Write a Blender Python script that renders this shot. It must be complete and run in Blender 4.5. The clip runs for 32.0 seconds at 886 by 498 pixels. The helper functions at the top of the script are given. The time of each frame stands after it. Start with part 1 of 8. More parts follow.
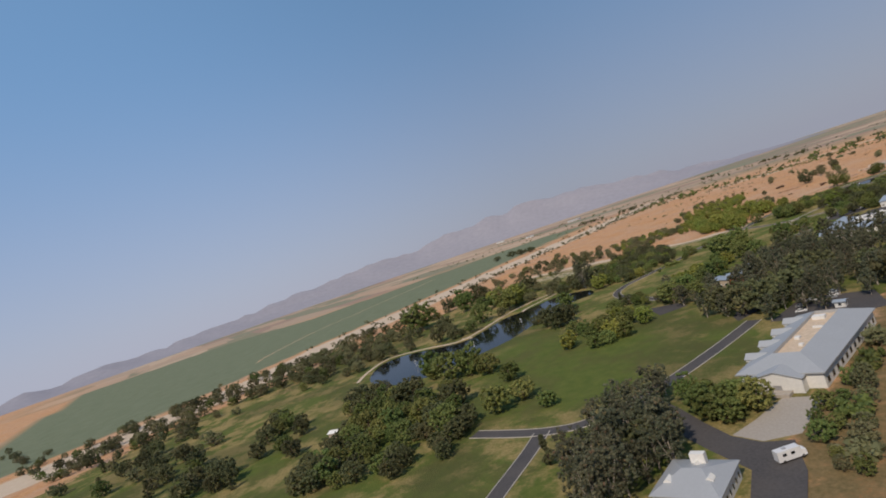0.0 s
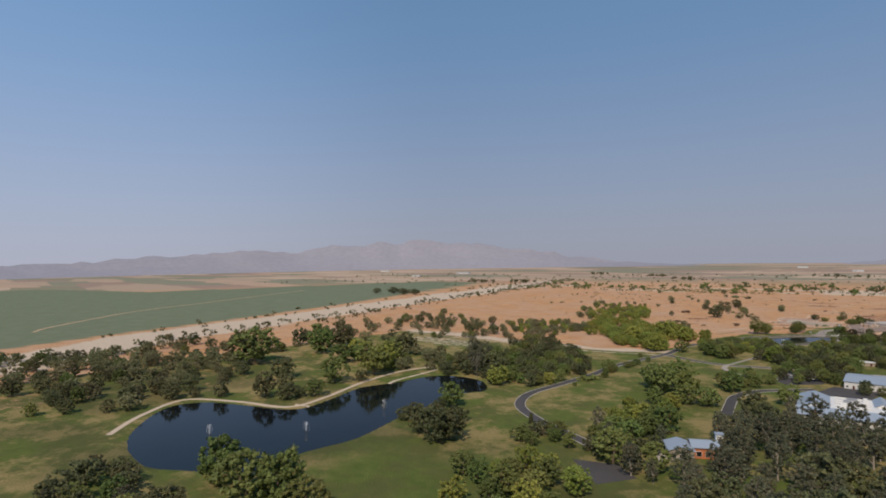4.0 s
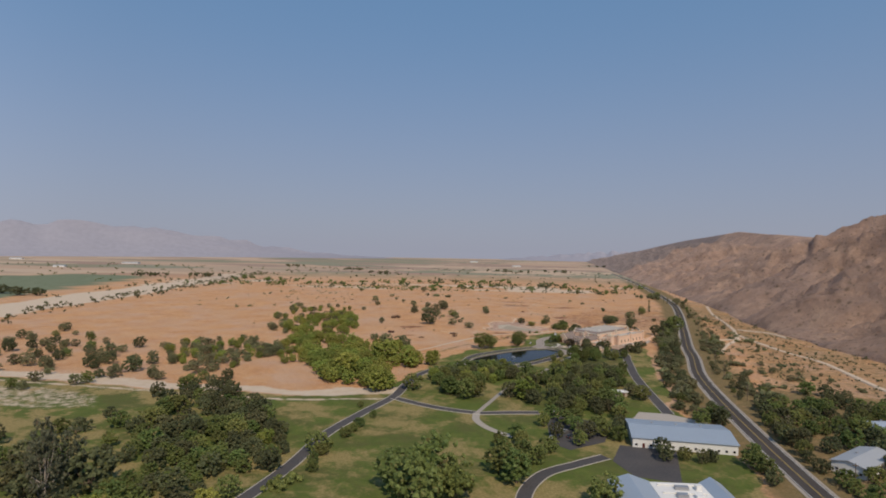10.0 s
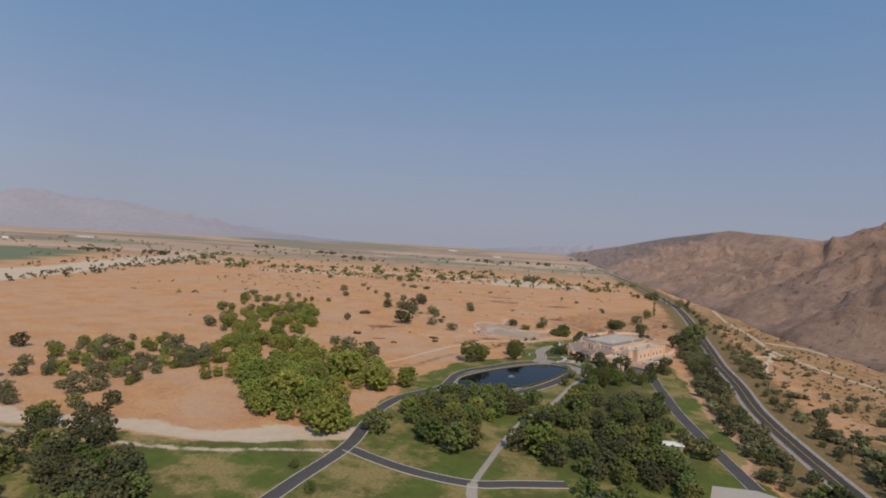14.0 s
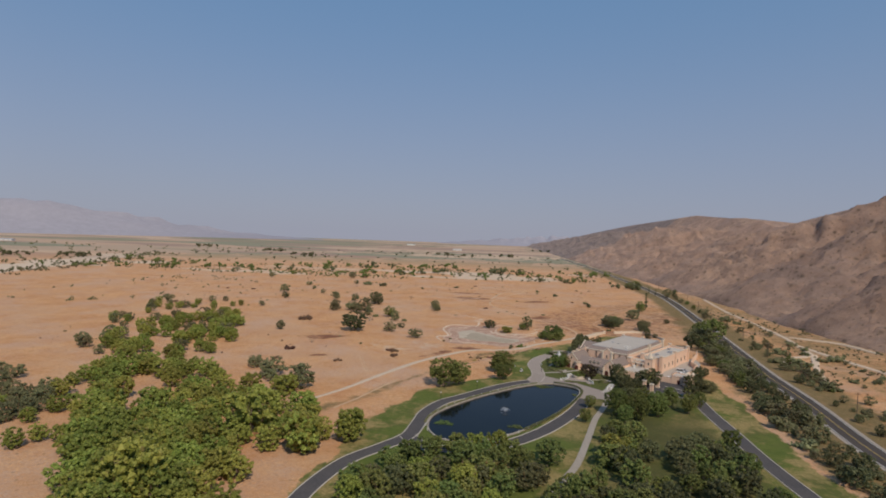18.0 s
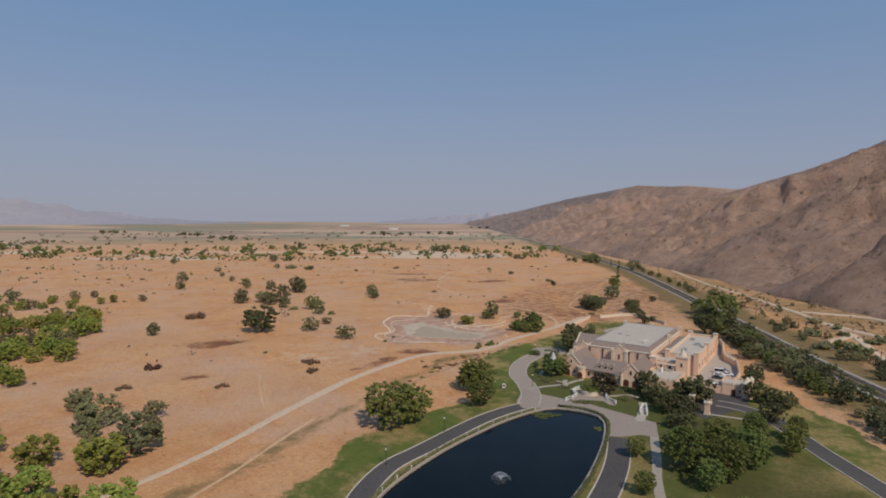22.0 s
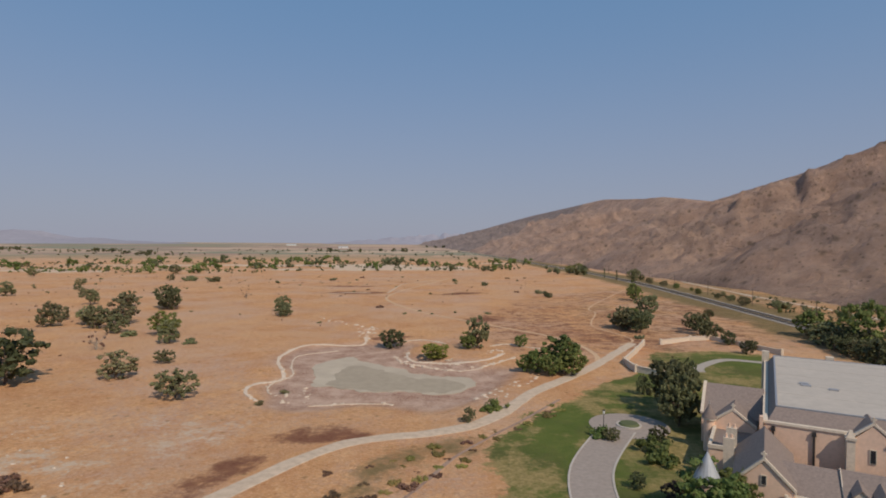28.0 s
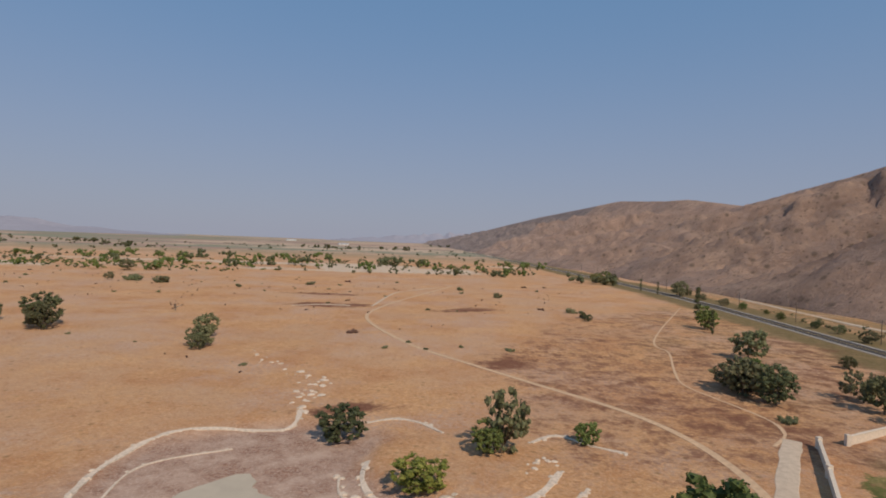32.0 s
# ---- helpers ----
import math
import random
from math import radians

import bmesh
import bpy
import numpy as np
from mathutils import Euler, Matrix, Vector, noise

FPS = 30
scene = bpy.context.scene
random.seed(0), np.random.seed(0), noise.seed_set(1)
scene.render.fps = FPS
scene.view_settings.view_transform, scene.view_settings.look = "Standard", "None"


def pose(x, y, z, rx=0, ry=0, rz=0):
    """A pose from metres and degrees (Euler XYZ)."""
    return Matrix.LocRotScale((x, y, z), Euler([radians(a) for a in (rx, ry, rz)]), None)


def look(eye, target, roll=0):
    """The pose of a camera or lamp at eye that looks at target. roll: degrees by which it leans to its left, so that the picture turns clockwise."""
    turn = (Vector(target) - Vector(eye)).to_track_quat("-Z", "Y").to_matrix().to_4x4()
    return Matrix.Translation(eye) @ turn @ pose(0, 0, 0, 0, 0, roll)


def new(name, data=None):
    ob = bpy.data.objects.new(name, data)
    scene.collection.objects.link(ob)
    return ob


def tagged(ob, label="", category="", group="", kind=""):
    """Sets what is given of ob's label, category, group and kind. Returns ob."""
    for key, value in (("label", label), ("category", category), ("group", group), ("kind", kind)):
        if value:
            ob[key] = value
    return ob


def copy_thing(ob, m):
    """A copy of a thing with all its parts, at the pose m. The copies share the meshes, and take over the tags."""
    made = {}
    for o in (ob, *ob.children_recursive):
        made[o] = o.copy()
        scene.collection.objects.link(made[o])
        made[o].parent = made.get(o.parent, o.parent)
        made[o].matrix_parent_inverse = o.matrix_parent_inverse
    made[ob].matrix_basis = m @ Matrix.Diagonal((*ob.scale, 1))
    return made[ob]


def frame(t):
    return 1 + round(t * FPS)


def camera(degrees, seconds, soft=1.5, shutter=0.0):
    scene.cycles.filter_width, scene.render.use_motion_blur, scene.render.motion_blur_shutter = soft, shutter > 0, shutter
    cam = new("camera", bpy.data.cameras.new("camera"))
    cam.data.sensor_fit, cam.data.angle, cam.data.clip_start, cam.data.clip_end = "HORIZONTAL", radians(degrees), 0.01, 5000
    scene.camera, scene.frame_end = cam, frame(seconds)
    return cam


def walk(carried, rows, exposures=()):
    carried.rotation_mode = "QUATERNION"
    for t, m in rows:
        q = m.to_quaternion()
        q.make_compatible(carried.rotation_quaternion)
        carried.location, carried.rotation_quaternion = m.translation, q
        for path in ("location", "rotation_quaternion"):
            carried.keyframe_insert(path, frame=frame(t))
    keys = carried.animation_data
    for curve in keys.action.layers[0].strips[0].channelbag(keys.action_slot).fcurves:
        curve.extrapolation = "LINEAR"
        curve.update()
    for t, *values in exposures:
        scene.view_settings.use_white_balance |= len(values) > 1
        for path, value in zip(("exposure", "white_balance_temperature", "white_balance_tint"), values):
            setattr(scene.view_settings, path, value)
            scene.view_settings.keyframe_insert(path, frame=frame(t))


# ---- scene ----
cam = camera(76.2, 32.0, soft=1.85)
PATH = [
    (0, (317.86, -726.09, 78.65), (231.70, -675.33, 78.84), -18.79),
    (0.5, (300.87, -716.47, 79.09), (219.48, -658.47, 82.46), -17.35),
    (1, (284.25, -706.55, 80.05), (215.08, -634.75, 87.82), -19.05),
    (1.5, (268.73, -696.38, 81.46), (209.34, -616.52, 91.22), -19.79),
    (2, (255.01, -686.30, 82.98), (196.14, -605.88, 91.05), -16.26),
    (2.5, (242.24, -676.43, 84.63), (179.09, -599.03, 89.28), -10.10),
    (3, (229.79, -666.69, 86.14), (159.95, -595.15, 88.43), -5.10),
    (3.5, (217.49, -657.07, 87.40), (143.10, -590.27, 88.98), -1.00),
    (5.5, (171.20, -619.93, 87.11), (102.21, -547.55, 88.40), 0.80),
    (6, (159.87, -607.53, 87.25), (107.44, -522.38, 87.86), -6.14),
    (6.5, (149.01, -594.14, 87.50), (109.27, -502.38, 88.24), -9.49),
    (7, (138.82, -580.00, 87.90), (107.12, -485.17, 89.04), -10.09),
    (7.5, (129.99, -565.37, 88.56), (102.02, -469.37, 89.77), -9.12),
    (8, (122.63, -550.82, 89.33), (95.53, -454.57, 90.38), -7.04),
    (8.5, (116.56, -536.67, 90.14), (87.69, -440.93, 90.94), -4.03),
    (9, (111.36, -522.98, 91.01), (78.97, -428.37, 91.46), -1.11),
    (9.5, (106.48, -509.51, 91.92), (74.79, -414.66, 92.00), 0.06),
    (10, (101.67, -496.18, 92.63), (71.35, -400.89, 92.41), 0.96),
    (10.5, (97.16, -483.20, 92.97), (67.70, -387.64, 92.45), 1.27),
    (11, (92.90, -470.41, 93.05), (62.26, -375.22, 92.50), 3.78),
    (11.5, (88.56, -457.30, 92.98), (56.86, -362.46, 92.48), 5.86),
    (12, (83.94, -443.78, 92.70), (52.50, -348.85, 92.23), 5.44),
    (12.5, (79.07, -430.06, 92.21), (47.61, -335.14, 91.43), 5.34),
    (13, (74.07, -416.33, 91.58), (44.60, -320.78, 90.44), 4.33),
    (13.5, (68.98, -402.72, 90.87), (41.41, -306.61, 89.31), 3.62),
    (14, (63.93, -389.18, 90.04), (37.49, -292.77, 87.79), 3.37),
    (14.5, (58.98, -375.45, 89.27), (33.85, -278.69, 86.75), 3.09),
    (16.5, (41.36, -318.07, 83.56), (24.01, -219.62, 80.96), 0.30),
    (17, (38.42, -303.81, 82.23), (20.65, -205.43, 79.55), 0.76),
    (17.5, (35.57, -289.44, 81.00), (16.47, -191.31, 78.41), 1.74),
    (18, (32.65, -275.10, 79.69), (13.50, -176.99, 76.92), 1.91),
    (18.5, (29.71, -260.84, 78.19), (10.94, -162.68, 74.87), 2.04),
    (19, (26.93, -246.65, 76.61), (9.32, -148.28, 72.96), 1.70),
    (19.5, (24.19, -232.56, 74.85), (7.61, -134.03, 70.67), 1.56),
    (20, (21.44, -218.49, 72.87), (5.46, -119.89, 68.14), 1.48),
    (20.5, (18.57, -204.20, 71.73), (3.57, -105.45, 67.00), 1.43),
    (21, (15.79, -190.17, 70.53), (1.74, -91.30, 65.29), 1.61),
    (21.5, (13.04, -176.39, 69.33), (0.07, -77.39, 63.75), 1.61),
    (22, (10.00, -162.55, 68.15), (2.15, -63.05, 62.11), 0.29),
    (22.5, (7.15, -148.84, 66.77), (4.58, -49.12, 59.77), -1.35),
    (23, (5.06, -135.26, 65.14), (5.43, -35.59, 56.99), -2.25),
    (23.5, (3.64, -121.66, 63.07), (3.80, -22.12, 53.47), -2.18),
    (24, (2.78, -108.89, 60.66), (2.93, -9.49, 49.69), -2.11),
    (24.5, (2.13, -97.16, 57.92), (2.04, 2.20, 46.63), -1.83),
    (26.5, (-0.00, -42.48, 45.01), (0.97, 57.04, 35.30), -1.50),
    (27, (0.17, -29.37, 42.55), (0.69, 70.42, 36.12), -0.74),
    (27.5, (0.07, -15.90, 40.94), (0.59, 84.07, 38.36), -0.34),
    (28, (-0.19, -1.88, 40.46), (-0.02, 98.11, 38.75), 0.44),
    (28.5, (-0.08, 11.75, 40.25), (-0.27, 111.74, 38.60), 0.63),
    (29, (0.00, 25.14, 40.03), (-0.29, 125.12, 38.29), 0.86),
    (29.5, (0.12, 38.69, 39.92), (-0.43, 138.67, 38.22), 1.22),
    (30, (0.22, 51.98, 39.75), (-0.66, 151.96, 37.96), 1.63),
    (30.5, (0.37, 64.43, 39.64), (-0.30, 164.41, 37.86), 1.45),
    (31, (0.61, 76.99, 39.68), (-0.38, 176.97, 37.94), 1.86),
    (31.5, (0.86, 89.09, 39.77), (-0.22, 189.07, 38.04), 2.35),
    (32, (0.76, 101.05, 39.82), (0.10, 201.03, 38.01), 2.13),
]
walk(cam, [(t, look(eye, target, roll)) for t, eye, target, roll in PATH])


# ---- world and sun ----
SUN_DIR = Vector((0.365, -0.60, 0.71)).normalized()
world = bpy.data.worlds.new("hazy_sky")
world.use_nodes = True
scene.world = world
wn, wl = world.node_tree.nodes, world.node_tree.links
sky = wn.new("ShaderNodeTexSky")
sky.sky_type, sky.sun_disc = "NISHITA", False
sky.sun_elevation, sky.sun_rotation = math.asin(SUN_DIR.z), math.atan2(SUN_DIR.x, SUN_DIR.y)
sky.air_density, sky.dust_density, sky.ozone_density = 1.0, 0.5, 1.5
w_scale = wn.new("ShaderNodeVectorMath")
w_scale.operation = "MULTIPLY"
w_scale.inputs[1].default_value = (0.058, 0.072, 0.088)
w_co = wn.new("ShaderNodeTexCoord")
w_sep = wn.new("ShaderNodeSeparateXYZ")
w_ramp = wn.new("ShaderNodeMapRange")
w_ramp.interpolation_type = "SMOOTHERSTEP"
w_ramp.inputs[1].default_value, w_ramp.inputs[2].default_value = -0.26, 0.54
w_ramp.inputs[3].default_value, w_ramp.inputs[4].default_value = 1.0, 0.0
w_mix = wn.new("ShaderNodeMix")
w_mix.data_type = "RGBA"
w_mix.inputs[7].default_value = (0.338, 0.330, 0.388, 1)
wl.new(sky.outputs[0], w_scale.inputs[0])
wl.new(w_co.outputs["Generated"], w_sep.inputs[0])
wl.new(w_sep.outputs[2], w_ramp.inputs[0])
wl.new(w_ramp.outputs[0], w_mix.inputs[0])
w_blue = wn.new("ShaderNodeMix")
w_blue.data_type = "RGBA"
w_blue.inputs[0].default_value = 0.72
w_blue.inputs[7].default_value = (0.148, 0.280, 0.474, 1)
wl.new(w_scale.outputs[0], w_blue.inputs[6])
wl.new(w_blue.outputs[2], w_mix.inputs[6])
wl.new(w_mix.outputs[2], wn["Background"].inputs[0])
# thicker bright haze low in the west
w_dot = wn.new("ShaderNodeVectorMath")
w_dot.operation = "DOT_PRODUCT"
w_dot.inputs[1].default_value = (-0.95, -0.30, 0.0)
w_gain = wn.new("ShaderNodeMapRange")
w_gain.interpolation_type = "SMOOTHSTEP"
w_gain.inputs[1].default_value, w_gain.inputs[2].default_value = 0.45, 0.98
w_gain.inputs[3].default_value, w_gain.inputs[4].default_value = 1.0, 1.34
wl.new(w_co.outputs["Generated"], w_dot.inputs[0])
wl.new(w_dot.outputs["Value"], w_gain.inputs[0])
wl.new(w_gain.outputs[0], wn["Background"].inputs[1])

sun_data = bpy.data.lights.new("sun", "SUN")
sun_data.energy, sun_data.angle, sun_data.color = 3.35, radians(0.6), (1.0, 0.855, 0.70)
sun = new("sun", sun_data)
sun.matrix_world = look(SUN_DIR * 500, (0, 0, 0))

# ---- materials ----
def node_mat(name):
    m = bpy.data.materials.new(name)
    m.use_nodes = True
    n, l = m.node_tree.nodes, m.node_tree.links
    return m, n, l, n["Principled BSDF"]


def mixed(n, l, fac, a, b, mode="MIX"):
    """A colour mix; fac, a and b are sockets or values."""
    x = n.new("ShaderNodeMix")
    x.data_type, x.blend_type = "RGBA", mode
    for i, v in ((0, fac), (6, a), (7, b)):
        if isinstance(v, bpy.types.NodeSocket):
            l.new(v, x.inputs[i])
        else:
            x.inputs[i].default_value = (*v, 1) if isinstance(v, tuple) else v
    return x.outputs[2]


def noise_of(n, l, scale, detail=4, lo=0.35, hi=0.65, vec=None, rough=0.6):
    t = n.new("ShaderNodeTexNoise")
    t.inputs["Scale"].default_value, t.inputs["Detail"].default_value, t.inputs["Roughness"].default_value = scale, detail, rough
    if vec is not None:
        l.new(vec, t.inputs["Vector"])
    r = n.new("ShaderNodeMapRange")
    r.inputs[1].default_value, r.inputs[2].default_value = lo, hi
    l.new(t.outputs[0], r.inputs[0])
    return r.outputs[0]


def plain(name, col, rough=0.7, metal=0.0, vary=0.25, scale=1.2, bump=0.15, dirt=(0.25, 0.2, 0.15), dirt_amount=0.25, spec=0.3):
    """A painted, plastered or stone surface with grain, stains and fine relief at world size."""
    m, n, l, p = node_mat(name)
    pos = n.new("ShaderNodeNewGeometry").outputs["Position"]
    big = noise_of(n, l, 0.16 * scale, 5, 0.3, 0.75, pos)
    fine = noise_of(n, l, 2.3 * scale, 6, 0.3, 0.7, pos)
    dark = tuple(c * (1 - vary) for c in col)
    c = mixed(n, l, fine, dark, tuple(min(1, c * (1 + vary * 0.4)) for c in col))
    f = n.new("ShaderNodeMath")
    f.operation = "MULTIPLY"
    l.new(big, f.inputs[0])
    f.inputs[1].default_value = dirt_amount
    c = mixed(n, l, f.outputs[0], c, tuple(0.5 * a + 0.5 * b for a, b in zip(dirt, col)))
    oi = n.new("ShaderNodeObjectInfo")
    hv = n.new("ShaderNodeHueSaturation")
    mr = n.new("ShaderNodeMapRange")
    mr.inputs[3].default_value, mr.inputs[4].default_value = 0.93, 1.07
    l.new(oi.outputs["Random"], mr.inputs[0])
    l.new(mr.outputs[0], hv.inputs["Value"])
    l.new(c, hv.inputs["Color"])
    l.new(hv.outputs[0], p.inputs["Base Color"])
    p.inputs["Roughness"].default_value, p.inputs["Metallic"].default_value = rough, metal
    p.inputs["Specular IOR Level"].default_value = spec
    if bump:
        b = n.new("ShaderNodeBump")
        b.inputs["Strength"].default_value, b.inputs["Distance"].default_value = bump, 0.05
        l.new(fine, b.inputs["Height"])
        l.new(b.outputs[0], p.inputs["Normal"])
    return m


def leaf_mat(name, dark, light, dry=(0.16, 0.13, 0.05), dryness=0.06, glow=0.3):
    m, n, l, p = node_mat(name)
    g = n.new("ShaderNodeNewGeometry")
    oi = n.new("ShaderNodeObjectInfo")
    c = mixed(n, l, g.outputs["Random Per Island"], dark, light)
    t = n.new("ShaderNodeMapRange")
    t.inputs[1].default_value, t.inputs[2].default_value = 1 - dryness, 1.0
    l.new(g.outputs["Random Per Island"], t.inputs[0])
    c = mixed(n, l, t.outputs[0], c, dry)
    hv = n.new("ShaderNodeHueSaturation")
    for lo, hi, sock in ((0.468, 0.522, "Hue"), (0.70, 1.25, "Value")):
        mr = n.new("ShaderNodeMapRange")
        mr.inputs[3].default_value, mr.inputs[4].default_value = lo, hi
        if sock == "Hue":
            k = n.new("ShaderNodeMath")
            k.operation = "FRACT"
            k2 = n.new("ShaderNodeMath")
            k2.operation = "MULTIPLY"
            k2.inputs[1].default_value = 7.31
            l.new(oi.outputs["Random"], k2.inputs[0])
            l.new(k2.outputs[0], k.inputs[0])
            l.new(k.outputs[0], mr.inputs[0])
        else:
            l.new(oi.outputs["Random"], mr.inputs[0])
        l.new(mr.outputs[0], hv.inputs[sock])
    l.new(c, hv.inputs["Color"])
    l.new(hv.outputs[0], p.inputs["Base Color"])
    p.inputs["Roughness"].default_value, p.inputs["Specular IOR Level"].default_value = 0.6, 0.2
    tr = n.new("ShaderNodeBsdfTranslucent")
    l.new(hv.outputs[0], tr.inputs[0])
    ms = n.new("ShaderNodeMixShader")
    ms.inputs[0].default_value = glow
    l.new(p.outputs[0], ms.inputs[1])
    l.new(tr.outputs[0], ms.inputs[2])
    l.new(ms.outputs[0], n["Material Output"].inputs[0])
    return m


def ground_mat():
    """Dry grass, lawn, sand, crops and scrub, laid out by the land cover of the sheet."""
    m, n, l, p = node_mat("valley_ground")
    pos = n.new("ShaderNodeNewGeometry").outputs["Position"]
    cov = n.new("ShaderNodeAttribute")
    cov.attribute_name = "cover"
    more = n.new("ShaderNodeAttribute")
    more.attribute_name = "more_cover"
    sep, sep2 = n.new("ShaderNodeSeparateColor"), n.new("ShaderNodeSeparateColor")
    l.new(cov.outputs["Color"], sep.inputs[0])
    l.new(more.outputs["Color"], sep2.inputs[0])
    huge = noise_of(n, l, 0.009, 6, 0.36, 0.66, pos)
    big = noise_of(n, l, 0.035, 7, 0.42, 0.60, pos, 0.68)
    mid = noise_of(n, l, 0.16, 7, 0.40, 0.62, pos, 0.7)
    fine = noise_of(n, l, 0.9, 6, 0.38, 0.63, pos, 0.75)
    tiny = noise_of(n, l, 4.2, 3, 0.3, 0.7, pos)

    def ragged(sock, lo=0.4, hi=0.62):
        """Breaks the edge of a cover up by the ground's own grain."""
        s = n.new("ShaderNodeMath")
        s.operation = "MULTIPLY_ADD"
        s.inputs[1].default_value, s.inputs[2].default_value = 0.42, -0.21
        l.new(mid, s.inputs[0])
        s2 = n.new("ShaderNodeMath")
        s2.operation = "MULTIPLY_ADD"
        s2.inputs[1].default_value = 0.26
        l.new(fine, s2.inputs[0])
        l.new(s.outputs[0], s2.inputs[2])
        s3 = n.new("ShaderNodeMath")
        l.new(s2.outputs[0], s3.inputs[0])
        l.new(sock, s3.inputs[1])
        r = n.new("ShaderNodeMapRange")
        r.interpolation_type = "SMOOTHSTEP"
        r.inputs[1].default_value, r.inputs[2].default_value = lo + 0.13, hi + 0.13
        l.new(s3.outputs[0], r.inputs[0])
        return r.outputs[0]

    # dry grass: straw, tan and reddish bare soil
    dry = mixed(n, l, huge, (0.620, 0.338, 0.150), (0.681, 0.407, 0.200))
    dry = mixed(n, l, big, dry, (0.475, 0.220, 0.095))
    k = n.new("ShaderNodeMath")
    k.operation = "MULTIPLY"
    l.new(mid, k.inputs[0])
    k.inputs[1].default_value = 0.55
    dry = mixed(n, l, k.outputs[0], dry, (0.703, 0.426, 0.227))
    k = n.new("ShaderNodeMath")
    k.operation = "MULTIPLY"
    l.new(fine, k.inputs[0])
    k.inputs[1].default_value = 0.58
    dry = mixed(n, l, k.outputs[0], dry, (0.351, 0.172, 0.073))
    blot = noise_of(n, l, 0.42, 8, 0.46, 0.60, pos, 0.8)
    k = n.new("ShaderNodeMath")
    k.operation = "MULTIPLY"
    l.new(blot, k.inputs[0])
    k.inputs[1].default_value = 0.6
    dry = mixed(n, l, k.outputs[0], dry, (0.444, 0.215, 0.095))
    rust = noise_of(n, l, 0.012, 9, 0.47, 0.58, pos, 0.72)
    k = n.new("ShaderNodeMath")
    k.operation = "MULTIPLY"
    l.new(rust, k.inputs[0])
    k.inputs[1].default_value = 0.62
    dry = mixed(n, l, k.outputs[0], dry, mixed(n, l, fine, (0.433, 0.240, 0.137), (0.578, 0.392, 0.246)))
    ashen = noise_of(n, l, 0.021, 8, 0.48, 0.60, pos, 0.74)
    k = n.new("ShaderNodeMath")
    k.operation = "MULTIPLY"
    l.new(ashen, k.inputs[0])
    l.new(fine, k.inputs[1])
    dry = mixed(n, l, k.outputs[0], dry, (0.485, 0.338, 0.259))
    # grit: pale pebbles and dark crumbs between the stalks
    grit = noise_of(n, l, 1.9, 5, 0.50, 0.64, pos, 0.85)
    k = n.new("ShaderNodeMath")
    k.operation = "MULTIPLY"
    l.new(grit, k.inputs[0])
    k.inputs[1].default_value = 0.5
    dry = mixed(n, l, k.outputs[0], dry, (0.753, 0.519, 0.327))
    crumbs = noise_of(n, l, 0.75, 7, 0.52, 0.66, pos, 0.9)
    k = n.new("ShaderNodeMath")
    k.operation = "MULTIPLY"
    l.new(crumbs, k.inputs[0])
    k.inputs[1].default_value = 0.7
    dry = mixed(n, l, k.outputs[0], dry, (0.259, 0.122, 0.057))
    # tufts
    v = n.new("ShaderNodeTexVoronoi")
    v.inputs["Scale"].default_value = 0.22
    l.new(pos, v.inputs["Vector"])
    tuft = n.new("ShaderNodeMapRange")
    tuft.inputs[1].default_value, tuft.inputs[2].default_value = 0.16, 0.05
    tuft.inputs[4].default_value = 0.6
    l.new(v.outputs["Distance"], tuft.inputs[0])
    dry = mixed(n, l, tuft.outputs[0], dry, (0.176, 0.113, 0.046))
    # lawn: mown green with worn straw patches
    lawn = mixed(n, l, mid, (0.098, 0.132, 0.027), (0.168, 0.184, 0.045))
    lawn = mixed(n, l, tiny, lawn, (0.080, 0.108, 0.027))
    sward = noise_of(n, l, 0.028, 9, 0.46, 0.58, pos, 0.74)
    k = n.new("ShaderNodeMath")
    k.operation = "MULTIPLY"
    l.new(sward, k.inputs[0])
    k.inputs[1].default_value = 0.6
    lawn = mixed(n, l, k.outputs[0], lawn, (0.105, 0.098, 0.038))
    worn = noise_of(n, l, 0.03, 9, 0.48, 0.57, pos, 0.74)
    straw = mixed(n, l, fine, (0.20, 0.165, 0.060), (0.36, 0.27, 0.12))
    w2 = n.new("ShaderNodeMath")
    w2.operation = "MULTIPLY"
    l.new(worn, w2.inputs[0])
    l.new(sep2.outputs[1], w2.inputs[1])
    lawn = mixed(n, l, w2.outputs[0], lawn, straw)
    bare = n.new("ShaderNodeAttribute")
    bare.attribute_name = "soil_cover"
    sep4 = n.new("ShaderNodeSeparateColor")
    l.new(bare.outputs["Color"], sep4.inputs[0])
    # olive lawn tone, darkened partly to stand in for tree shade
    lawn = mixed(n, l, sep4.outputs[2], lawn, mixed(n, l, fine, (0.062, 0.072, 0.026), (0.10, 0.092, 0.036)))
    c = mixed(n, l, ragged(sep.outputs[0]), dry, lawn)
    # scrub verge
    olive = mixed(n, l, fine, (0.13, 0.105, 0.045), (0.25, 0.175, 0.085))
    c = mixed(n, l, ragged(sep2.outputs[0], 0.2, 0.95), c, olive)
    # sand and bare tracks
    sand = mixed(n, l, mid, (0.62, 0.50, 0.375), (0.50, 0.38, 0.275))
    sand = mixed(n, l, tiny, sand, (0.57, 0.465, 0.35))
    c = mixed(n, l, ragged(sep.outputs[1], 0.3, 0.75), c, sand)
    # crops
    crop = mixed(n, l, big, (0.165, 0.195, 0.120), (0.215, 0.240, 0.155))
    crop = mixed(n, l, tiny, crop, (0.150, 0.170, 0.105))
    c = mixed(n, l, sep.outputs[2], c, crop)
    # far farmland in long plots, colours paled to stand in for haze
    sc = n.new("ShaderNodeMapping")
